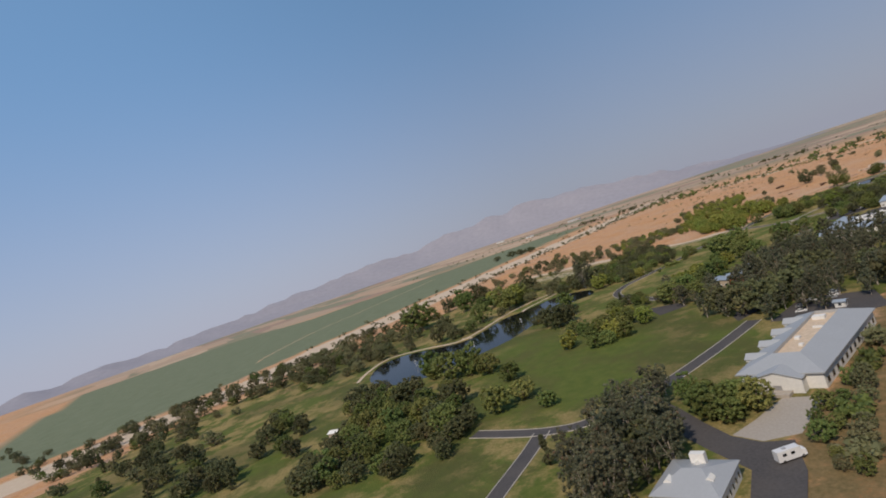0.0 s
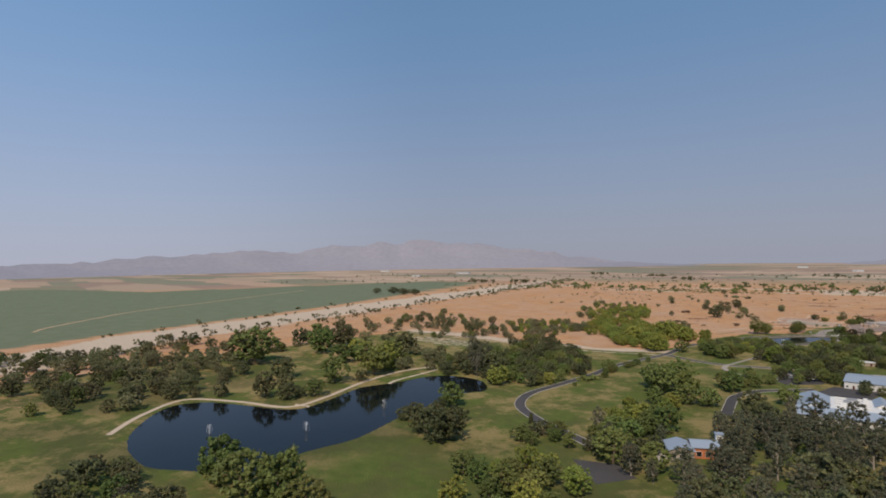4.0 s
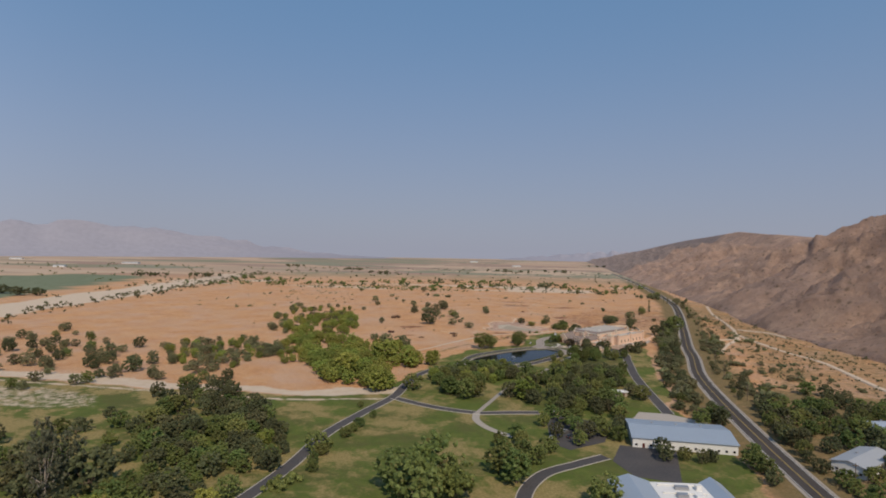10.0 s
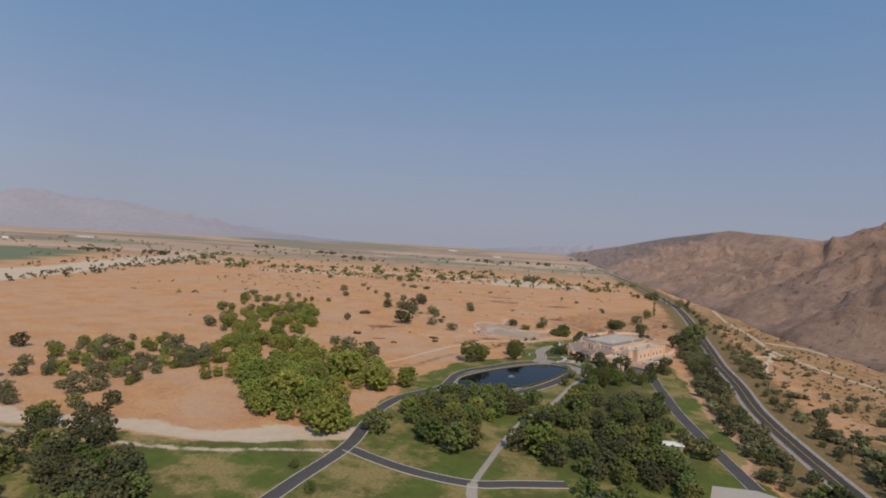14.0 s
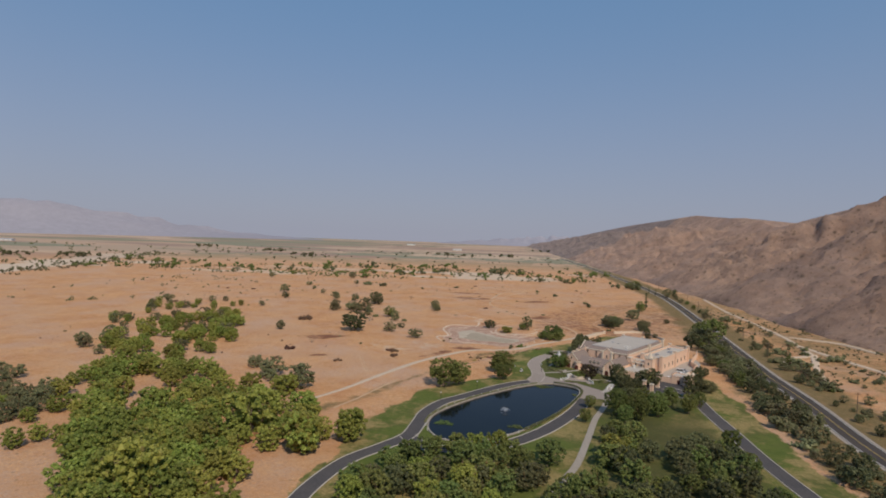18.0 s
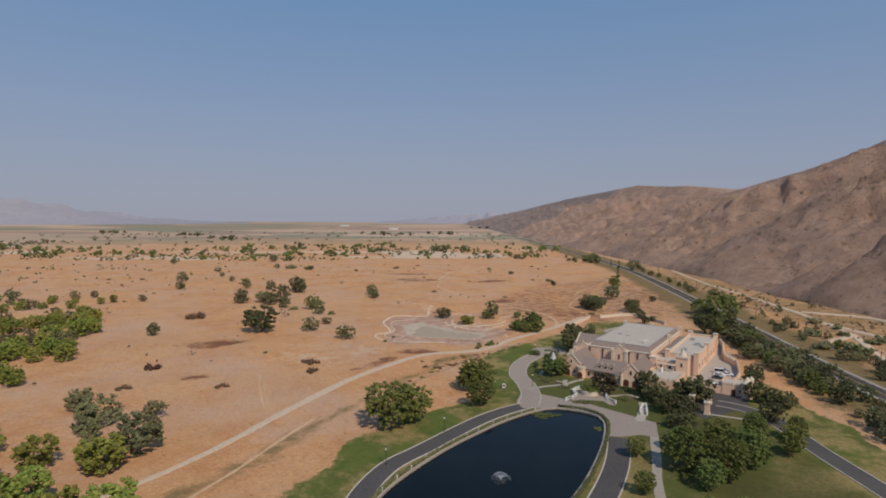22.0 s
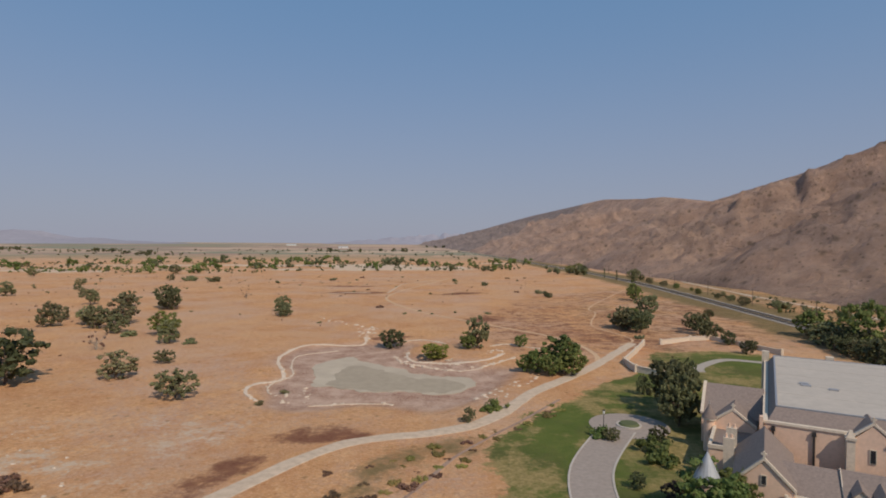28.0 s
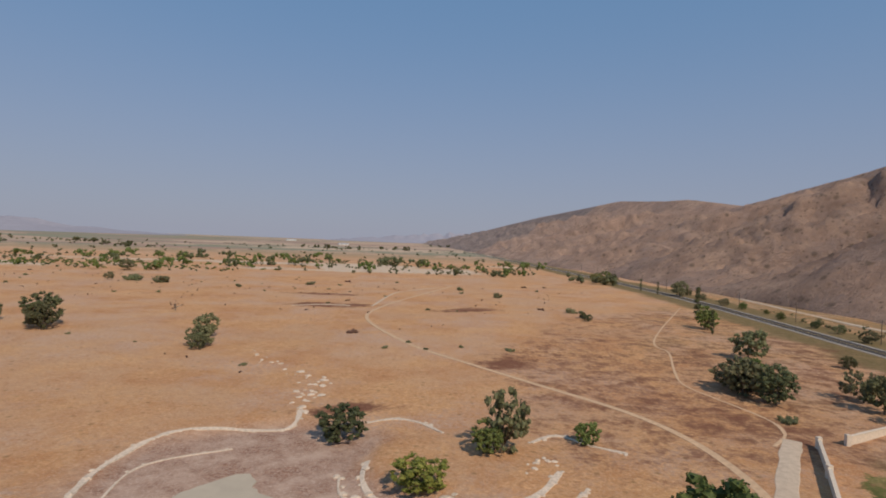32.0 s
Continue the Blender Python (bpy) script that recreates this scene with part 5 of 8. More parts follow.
rs = np.random.RandomState(5)
side = RIVER[(RIVER[:, 1] > -800) & (RIVER[:, 1] < 1100)]
side_n = normals_of(side)
rows_a, rows_b = [], []
for i in range(430):
    k = rs.randint(len(side))
    o = (-1 if rs.rand() < 0.82 else 1) * (30 + 62 * rs.rand() ** 1.7)
    x, y = side[k] + side_n[k] * o + rs.normal(size=2) * 7
    (rows_a if rs.rand() < 0.5 else rows_b).append((float(x), float(y), 2.5 + 6 * rs.rand() ** 1.4))
far_wood("riverside_wood", rows_a, M_L_SCRUB, "ragged olive trees along the dry river", 21)
far_wood("riverside_wood", rows_b, M_L_DARK, "dark green trees along the dry river", 22)
G = "trees along the dry river"
scatter([(-296, -260), (-431, -172), (-461, -45), (-275, -135), (-189, -139), (-150, -190), (-201, -220)], 40, 8, WILL + BAY, (5, 9), G)
WASH = [(-900, 570), (-520, 600), (-300, 622), (-110, 686), (120, 762), (150, 980), (-180, 1020), (-660, 860), (-900, 840)]
far_wood("wash_shrubs", spread(WASH, 430, 1.6, 5.5, 23), M_L_SCRUB, "grey-green shrubs of the sandy wash", 23, 8, 5, 0.5)
far_wood("wash_shrubs", spread([(-620, 610), (-330, 640), (-150, 700), (-160, 780), (-560, 720)], 170, 1.5, 3.2, 33), M_L_PARK, "low green growth in the sandy wash", 33, 7, 5, 0.5)
far_wood("wash_trees", spread(WASH, 95, 7, 13, 24), M_L_PARK, "rounded green trees of the sandy wash", 24, 10, 8, 0.7)
far_wood("wash_trees", [(x, y, h) for x, y, h in ((-358, 913, 15), (-346, 905, 13), (-306, 898, 13), (-212, 787, 12), (-83, 888, 16), (-70, 880, 14), (-36, 873, 13), (60, 728, 9), (52, 735, 8), (161, 658, 12), (152, 664, 11), (133, 681, 11), (-461, 740, 9), (-387, 761, 10), (-240, 735, 10), (-349, 859, 13), (-193, 828, 11), (-180, 836, 12), (15, 725, 10), (213, 617, 9), (-516, 629, 8), (75, 404, 4))], M_L_SCRUB, "olive-green trees at the meadow's end", 34, 12, 9, 0.6)
far_wood("plain_trees", [(x + 46 * math.sin(k * 2.1), y + 34 * math.cos(k * 3.7), 9 + 5 * math.sin(k * 1.3) ** 2) for x, y, c in ((-1176, 776, 9), (-1042, 836, 9), (-1285, 1680, 8), (-384, 1755, 5), (-280, 1700, 4), (-160, 1820, 6), (-33, 2696, 5), (-900, 1500, 7), (-700, 1300, 6)) for k in range(c)], M_L_DARK, "dark clumps of trees on the hazy plain", 35, 10, 8, 0.9)
far_wood("meadow_shrubs", spread([(-560, 200), (-300, 180), (-240, 480), (-560, 560)], 60, 1.2, 4.5, 25), M_L_SCRUB, "low shrubs at the meadow's far side", 25, 8, 5, 0.3)
far_wood("meadow_scrub", spread([(-330, 40), (-110, 40), (-80, 240), (40, 330), (130, 600), (-420, 600)], 220, 0.35, 1.3, 26), M_L_DRY, "small dry brown scrub in the meadow", 26, 7, 4, 0.16)
far_wood("field_trees", spread([(-900, 800), (100, 800), (80, 1900), (-1200, 1900)], 150, 3, 8, 27), M_L_DARK, "dark tree lines among far fields", 27, 7, 5, 0.6)
far_wood("field_trees", spread([(-1900, 250), (-900, 600), (-900, 1700), (-2300, 1300)], 140, 4, 9, 28), M_L_SCRUB, "hazy tree lines on the far plain", 28, 7, 5, 0.8)
far_wood("slope_scrub", spread([(196, -60), (330, -60), (300, 260), (225, 420), (205, 560), (196, 230)], 420, 0.7, 2.8, 29, 14), M_L_SCRUB, "olive scrub at the foot of the hills", 29, 7, 5, 0.26)
far_wood("slope_scrub", spread([(196, -60), (330, -60), (300, 260), (225, 420), (196, 230)], 160, 0.6, 1.6, 30, 12), M_L_DRY, "brown dry scrub at the foot of the hills", 30, 7, 5, 0.2)
G = "cottonwoods of the grove"
scatter([(-370, 255), (-282, 272), (-221, 172), (-217, 127), (-164, 47), (-172, 19), (-227, 73), (-225, -13), (-262, 20), (-315, 115)], 60, 4.6, WILL + COTT[:2], (5, 9), G)
scatter([(-230, -15), (-184, 15), (-122, -16), (-91, -17), (-70, -55), (-81, -79), (-103, -65), (-138, -42), (-170, -8), (-178, -34), (-163, -67), (-187, -58)], 34, 4.8, COTT, (7, 10.5), G)
scatter([(-163, -67), (-171, -42), (-131, -87), (-113, -68), (-90, -88), (-67, -103), (-62, -115), (-73, -129), (-102, -137), (-134, -106)], 26, 5.2, COTT, (8, 11.5), G)
scatter([(-210, -65), (-195, -50), (-169, -78), (-176, -94)], 10, 6, WILL, (5, 8), G)
scatter([(-135, 18), (-137, 48), (-105, 28), (-90, -5), (-103, -21)], 6, 5, WILL, (5, 7), G)
plant_all(COTT[:1], [(-52, -88, 15.3), (-42, -67, 11.1), (-79, -77, 18.7), (-83, -133, 18.2), (-66, -128, 10.0)], G)
plant_all(DARKT, [(-928, 209, 16.4), (-870, 198, 16.0), (-846, 211, 14.0), (-964, 184, 14.2)], "far trees among the fields", 1.6)
scatter([(-150, -330), (-60, -330), (-50, -235), (-120, -215), (-170, -250)], 22, 6, DARKT + PARKT, (6, 10), "trees of the western lawns")
# park round the pond
G = "trees of the park"
scatter([(-21, -141), (-26, -104), (-12, -76), (17, -44), (49, -28), (69, -32), (66, -57), (46, -86), (25, -100), (14, -141), (0, -153)], 58, 4.8, PARKT + DARKT[:2] + COTT[:1], (6.5, 10), G)
scatter([(26, -136), (31, -98), (54, -78), (91, -40), (109, -37), (105, -87), (117, -124), (91, -156), (67, -160), (47, -163)], 74, 5.6, PARKT + DARKT, (6, 10), G)
plant_all(PARKT, [(11, -161, 13.4), (-27, -151, 10.7), (-2, -154, 11.7), (15, -154, 11.5)], G)
plant_all(COTT, [(45, -148, 14.1)], G)
plant_all(PINE, [(-48, -137, 5.8), (-7, -150, 7.2)], G)
plant_all(DARKT, [(83, 50, 7.8), (87, 47, 10.0), (72, 45, 8.5), (73, 35, 8.6), (79, 34, 7.0)], "evergreens before the castle")
plant_all(PINE, [(84, 54, 7.6), (90, 53, 9.3)], "evergreens before the castle")
plant_all(BIGT, [(64, -10, 12.5), (72, -15, 11.5), (76, 1, 11), (82, -8, 12), (90, 10, 10), (52.5, -3, 6.5), (49, -25, 6.5), (97, 2, 9.5), (104, 14, 8), (66, -21, 8.5), (66, 2, 8)], G, 0.92)
plant_all(DARKT, [(109, 50, 7.7), (113, 46, 6.6), (104, 29, 7.7), (117, 43, 6.5), (121, 79, 6.7)], G)
plant_all(PLUM, [(55.5, 55, 8.4)], G)
plant_all(DARKT, [(70.5, 21, 5.6), (73.5, 18, 6.4), (74, 24, 6.0), (116, 67, 7.5)], G)
plant_all(DARKT, [(55, 133, 13.5), (52, 121, 11.5), (64, 144, 8.1), (53, 146, 5.3)], G, 0.72)
plant_all(GBUSH, [(41, 105, 3.6), (33, 114, 2.5), (40, 100, 3.0)], "bushes of the castle garden")
plant_all(PARKT[3:], [(42, 79.5, 7.6)], G)
plant_all(PLUM, [(36.5, 85, 3.4)], G)
plant_all(DARKT, [(32, 89.5, 3.0), (43, 109, 4.2), (34.5, 112, 3.0)], G)
scatter([(131, -150), (148, -150), (150, -40), (156, 70), (140, 70), (130, 0)], 78, 4, BAY + DARKT + WILL + BUSH, (2.5, 8), "roadside trees and bushes")
scatter([(172, -118), (196, -118), (190, 60), (200, 210), (188, 210), (176, 100), (170, 0)], 60, 4.5, WILL + BAY + BUSH, (2, 6.5), "roadside trees and bushes")
scatter([(134, 60), (152, 60), (164, 200), (150, 210)], 34, 5, BAY + WILL, (4, 9), "roadside trees and bushes")
plant_all(PINE, [(144, 156, 19.3)], "roadside trees and bushes")
scatter([(186, 260), (205, 260), (205, 640), (188, 640)], 16, 14, BAY + WILL, (3, 7), "roadside trees and bushes")
# east of the highway
G = "trees round the eastern houses"
scatter([(181, -330), (262, -330), (290, -120), (178, -110)], 104, 5.8, BAY + DARKT + PARKT, (6, 10.5), G)
scatter([(214, -480), (300, -480), (290, -330), (196, -330)], 60, 7, BAY + PARKT + WILL, (5, 10), G)
scatter([(262, -640), (330, -640), (300, -480), (236, -480)], 22, 8, BAY + WILL, (4, 9), G)
# western lawns
G = "trees of the western lawns"
scatter([(-162, -225), (-124, -200), (-68, -272), (-85, -286)], 9, 8, DARKT, (8, 11), G)
plant_all(EUC, [(-98, -344, 29), (-90, -340, 25)], G, 0.62)
plant_all(DARKT, [(-108, -345, 14.3), (-85, -336, 16.7)], G)
scatter([(-58, -354), (-92, -306), (-90, -258), (-59, -249), (-23, -287), (-20, -343)], 46, 5.6, PARKT + DARKT + COTT[:1], (6, 10), G)
scatter([(-23, -339), (-34, -243), (-45, -180), (-34, -177), (-25, -217), (-12, -324)], 14, 7, PARKT + GBUSH, (3, 6), G)
plant_all(PARKT, [(22, -296, 16.5), (32, -285, 19.5), (63, -274, 14.1), (54, -266, 11.5), (-28, -271, 9.6), (55, -322, 12.5), (66, -319, 11.6)], G)
scatter([(62, -222), (66, -151), (104, -142), (105, -205), (86, -225)], 26, 6.5, DARKT + PARKT, (6, 9.5), "trees of the car park")
plant_all(PARKT, [(-258, -446, 31.6), (-144, -437, 19.1), (-119, -466, 11.7), (-261, -379, 27.8), (-39, -422, 15.5), (33, -309, 19.1), (44, -298, 16.8), (97, -286, 12.3)], G)
plant_all(DARKT, [(-275, -450, 24.9), (-151, -471, 10.9), (-125, -474, 7.2), (-283, -345, 25.2), (-324, -368, 18.0), (-199, -330, 20.9), (-134, -421, 8.6), (-96, -352, 12)], G)
plant_all(COTT, [(-207, -375, 19.2), (-156, -385, 21.7), (-57, -362, 14.0)], G)
plant_all(EUC, [(-87, -352, 28)], G, 0.62)
plant_all(PINE, [(24, -426, 9.8), (24, -296, 6.7)], G)
scatter([(-32, -464), (-51, -444), (-39, -432), (-7, -440), (5, -453)], 7, 6, DARKT, (7, 9), G)
scatter([(-78, -343), (-163, -228), (-175, -152), (-68, -243), (-25, -316), (-23, -365)], 34, 5.6, DARKT + PARKT, (7, 10.5), G)
scatter([(44, -387), (29, -350), (39, -328), (60, -343), (76, -398), (59, -403)], 12, 7, COTT + PARKT, (8, 12), G)
scatter([(20, -448), (19, -432), (53, -411), (82, -413), (88, -427)], 14, 7, PARKT + DARKT, (6, 9), G)
scatter([(-365, -594), (-393, -566), (-315, -511), (-313, -438), (-218, -470), (-213, -523), (-235, -580)], 56, 6, BAY + WILL, (7, 12), G)
plant_all(DARKT, [(-186, -456, 16.5), (-139, -491, 16.6), (-123, -484, 11.1), (3, -470, 17.6), (-13, -467, 14.1), (4, -464, 15.5)], G)
plant_all(PARKT, [(-207, -392, 17.3), (-201, -377, 17.0), (-144, -403, 25.7), (-173, -367, 21.5), (-21, -563, 19.4), (2, -563, 18.1), (13, -556, 20.2), (29, -553, 12.9)], G)
scatter([(-78, -598), (-59, -587), (-33, -593), (-49, -603)], 4, 6, DARKT, (7, 10), G)
scatter([(65, -524), (37, -490), (47, -466), (78, -459), (95, -480), (89, -515)], 16, 7, COTT[:2] + PARKT, (8, 11), G)
scatter([(-12, -687), (-136, -650), (-65, -635), (14, -659)], 6, 7, PARKT + DARKT, (7, 11), G)
scatter([(64, -685), (14, -659), (-10, -623), (53, -596), (98, -611), (118, -641), (92, -664)], 40, 6, DARKT + PARKT, (7, 11), G)
scatter([(-455, -871), (-456, -821), (-350, -710), (-207, -654), (-91, -676), (-119, -741), (-191, -796)], 44, 6.5, BAY + WILL, (6, 10), G)
plant_all(PINE, [(162, -622, 11.1)], G)
plant_all(PARKT, [(95, -594, 14.2)], G)
scatter([(193, -583), (179, -558), (200, -556), (214, -578)], 9, 6, COTT[:1] + PARKT, (8, 11), "trees beside the white hall")
scatter([(232, -587), (219, -566), (214, -531), (214, -510), (238, -576)], 14, 6, PARKT + WILL + GBUSH, (3, 7), "trees beside the white hall")
# eucalyptus wood
G = "eucalyptus of the wood"
scatter([(92, -382), (89, -329), (114, -341), (130, -321), (152, -332), (168, -286), (187, -310), (176, -398), (117, -417), (106, -406)], 50, 8, EUC + EUC + DARKT[:1], (12, 19), G)
scatter([(123, -482), (97, -421), (115, -401), (140, -399), (169, -392), (182, -428), (180, -452), (154, -474)], 26, 8.5, EUC + DARKT[:1], (11, 18), G)
scatter([(50, -418), (41, -376), (65, -366), (103, -444), (93, -450)], 12, 7.5, EUC + PARKT, (9, 15), G)
scatter([(185, -634), (172, -614), (157, -587), (173, -574), (200, -604), (206, -625)], 16, 7, EUC, (12, 18), G)
scatter([(-265, -129), (-293, -61), (-236, -24), (-177, -95), (-175, -151), (-217, -161)], 44, 4.6, WILL + COTT[:2], (4.5, 8), "cottonwoods of the grove")
scatter([(-352, -428), (-408, -355), (-434, -240), (-422, -107), (-295, -78), (-210, -180), (-261, -256), (-281, -338), (-283, -420)], 48, 6, BAY + WILL, (7, 12), "trees of the western lawns")
scatter([(135, -134), (163, -55), (182, -122), (185, -235), (194, -281), (162, -291), (153, -212)], 16, 5.5, DARKT + PARKT, (6, 10), "roadside trees and bushes")
scatter([(181, -106), (228, -59), (256, -103), (225, -192), (215, -153), (183, -173)], 34, 5.5, BAY + PARKT, (6, 10), "trees round the eastern houses")
scatter([(65, -155), (96, -151), (97, -211), (77, -226)], 12, 5.5, DARKT + PARKT, (6, 9), "trees of the car park")
scatter([(119, -203), (151, -196), (146, -224), (119, -231)], 12, 5.5, PARKT + DARKT, (5, 8), "trees of the car park")
plant_all(PARKT + DARKT, [(66, -182, 8), (74, -190, 8.5), (80, -199, 8), (86, -209, 9), (91, -194, 8), (72, -214, 8), (79, -181, 7.5), (94, -203, 8.5), (84, -221, 8), (64, -198, 8)], "trees of the car park")
scatter([(42, -221), (72, -221), (75, -253), (53, -261)], 8, 6, PARKT, (6, 9), "trees of the car park")
scatter([(169, -129), (188, -178), (177, -221), (161, -222)], 12, 5.5, BAY + PARKT, (6, 9), "roadside trees and bushes")
scatter([(-436, -112), (-438, -56), (-329, -96), (-212, -201), (-240, -228), (-258, -235)], 18, 7, WILL + BAY, (6, 10), "trees along the dry river")
plant_all(PARKT, [(39, 77, 9.5)], "trees of the castle garden", 1.05)
plant_all(DARKT, [(54, 125, 14.4), (68, 152, 8.6), (69, 55, 9.3), (71, 51, 10.5)], "trees of the castle garden", 0.55)
scatter([(195, -626), (157, -577), (163, -560), (194, -587), (209, -620)], 11, 6.5, EUC + DARKT, (9, 14), "trees beside the white hall")
scatter([(-314, -849), (-876, -939), (-456, -793), (-173, -709), (5, -699), (-35, -729)], 24, 6, BAY + WILL, (6, 10), "trees of the western lawns")

G = "trees of the western lawns"
scatter([(-377, -858), (-376, -812), (-288, -761), (-207, -705), (-278, -662), (-228, -583), (-281, -555), (-256, -468), (-379, -400), (-415, -440), (-431, -600), (-410, -763)], 92, 6.5, BAY + WILL + DARKT, (8, 13), G)
scatter([(-94, -674), (-128, -655), (-66, -642), (15, -659), (-12, -680)], 9, 6, DARKT + PARKT, (8, 12), G)
scatter([(35, -653), (-73, -606), (-13, -589), (59, -587), (115, -622), (102, -652), (79, -666)], 30, 6, DARKT + PARKT + EUC[:1], (9, 14), G)
plant_all(PARKT, [(-42, -556, 10), (2, -549, 12), (60, -560, 11), (96, -579, 10), (30, -583, 9), (118, -583, 8), (-18, -566, 9)], G, 1.1)
scatter([(67, -685), (25, -668), (83, -659), (95, -669)], 5, 6, DARKT, (8, 11), G)
scatter([(-121, -770), (-276, -778), (-206, -735), (-72, -693), (35, -703)], 26, 7, DARKT + BAY + PINE, (8, 13), G)
scatter([(-198, -614), (-163, -579), (-174, -531), (-152, -510), (-231, -478), (-234, -565), (-243, -597)], 22, 7, BAY + WILL + DARKT, (7, 12), G)
scatter([(-135, -355), (-104, -318), (-67, -336), (-43, -341), (-60, -365), (-110, -372)], 9, 8, DARKT + PARKT, (7, 11), G)
scatter([(-205, -330), (-150, -300), (-112, -330), (-140, -380), (-190, -380)], 15, 8, WILL + BAY, (6, 11), G)
scatter([(-98, -270), (-65, -281), (-38, -283), (-78, -242)], 8, 7, PARKT + DARKT, (7, 11), G)
G = "eucalyptus of the wood"
scatter([(196, -645), (184, -622), (172, -592), (186, -596), (206, -602), (206, -640)], 10, 5, EUC, (13, 19), G)
scatter([(160, -492), (140, -440), (150, -385), (200, -440), (182, -478)], 14, 7, EUC + EUC + DARKT[:1], (12, 18), G)
scatter([(181, -600), (178, -560), (196, -554), (206, -566), (204, -590)], 8, 5.5, COTT[:1] + PARKT, (8, 12), "trees beside the white hall")
scatter([(224, -572), (212, -510), (220, -500), (244, -560), (250, -600), (238, -600)], 16, 5, WILL + PARKT + BUSH, (3, 8), "trees beside the white hall")
plant_all(PARKT + DARKT, [(112, 243, 9.5), (130, 378, 12), (158, 239, 12), (161, 211, 19), (147, 172, 10), (148, 144, 9), (136, 117, 8), (167, 690, 13), (155, 684, 11)], "roadside trees and bushes")
plant_all(PARKT, [(-114, 231, 10), (90, 264, 10)], "trees and bushes of the dry meadow", 1.1)
plant_all(WILL, [(-164, 261, 9), (-89, 314, 9), (-297, 383, 10), (-247, 386, 6), (84, 257, 11), (-409, 565, 9), (-294, 620, 11)], "trees and bushes of the dry meadow")
scatter([(196, -60), (186, 120), (176, 100), (176, 200), (200, 300), (196, 420), (212, 420), (226, 210), (236, 60), (262, -60)], 62, 6, WILL + BUSH + BUSH, (1.6, 5), "scrub between highway and hills")
scatter([(136, 70), (152, 75), (163, 180), (158, 240), (146, 215)], 30, 4.5, BAY + DARKT + WILL, (4, 9), "roadside trees and bushes")

# ---- buildings ----
def panel(name, at, size, axis, mat, parent, thick=0.12):
    """An upright panel centred at a point: size across and up, facing along x or y."""
    x, y, z = at
    w, h = size
    v = box_vf(x - w / 2, y - thick / 2, z, x + w / 2, y + thick / 2, z + h) if axis == "y" else box_vf(x - thick / 2, y - w / 2, z, x + thick / 2, y + w / 2, z + h)
    return mk(name, *v, mat, parent)


def window(at, size, axis, parent, frame_mat=None):
    f = panel("window", at, size, axis, frame_mat or M_WALLW, parent, 0.16)
    x, y, z = at
    panel("pane", (x, y, z + 0.09), (size[0] - 0.2, size[1] - 0.2), axis, M_GLASS, f, 0.2)
    return f


def house(name, m, lx, ly, wall_h, ridge_h, wall_mat, roof_mat, label, along="x", category="building", win=(1.3, 1.2, 0.9), gap=3.2, vents=2):
    """A low building, its middle at the pose m: walls, pitched roof, windows on all sides, a door and roof vents."""
    root = empty(name, m, label, category)
    x, y = lx / 2, ly / 2
    mk("wall", *gable_wall_vf(-x, -y, x, y, -0.3, wall_h, ridge_h - 0.3, "y" if along == "y" else "x"), wall_mat, root)
    mk("roof", *gable_vf(-x, -y, x, y, wall_h + 0.15, ridge_h + 0.15, along, 0.6, 0.25), roof_mat, root)
    w, h, sill = win
    for i in range(max(1, int((lx - 1) / gap))):
        cx = -x + (i + 0.5) * lx / max(1, int((lx - 1) / gap))
        for s in (-1, 1):
            if i == 1 and s < 0:
                d = panel("door", (cx, s * (y + 0.04), 0), (1.2, 2.1), "y", M_DOOR, root)
            else:
                window((cx, s * (y + 0.04), sill), (w, h), "y", root)
    for i in range(max(1, int((ly - 1) / gap))):
        cy = -y + (i + 0.5) * ly / max(1, int((ly - 1) / gap))
        for s in (-1, 1):
            window((s * (x + 0.04), cy, sill), (w, h), "x", root)
    for i in range(vents):
        t = (i + 1) / (vents + 1) - 0.5
        px, py = (lx * t, ly * 0.2) if along == "x" else (lx * 0.2, ly * t)
        zz = wall_h + 0.1 + (ridge_h - wall_h) * 0.6
        mk("roof_vent", *box_vf(px - 0.5, py - 0.5, zz - 0.5, px + 0.5, py + 0.5, zz + 0.8, 0.1), M_METAL, root)
    return root


def seams(parent, x0, y0, x1, y1, z0, z1, along, step, mat):
    """Raised ribs of a metal roof on both slopes."""
    parts = []
    if along == "x":
        ym = (y0 + y1) / 2
        for x in np.arange(x0 + step / 2, x1, step):
            for ya, yb in ((y0, ym), (y1, ym)):
                parts.append(([(x - .06, ya, z0), (x + .06, ya, z0), (x + .06, yb, z1), (x - .06, yb, z1), (x - .06, ya, z0 + .09), (x + .06, ya, z0 + .09), (x + .06, yb, z1 + .09), (x - .06, yb, z1 + .09)], box_vf(0, 0, 0, 1, 1, 1)[1]))
    ob = mk("roof_seams", *join_vf(*parts), mat, parent, "raised metal roof seams")
    return ob


# long blue shed
shed = house("long_shed", pose(129, -197, 0, 0, 0, 6), 46, 30, 4.6, 6.6, M_WALLW, M_BLUE, "long low shed with a blue-grey metal roof and white walls", "x", vents=3)
seams(shed, -23, -15.5, 23, 15.5, 4.8, 6.78, "x", 1.5, M_BLUE)
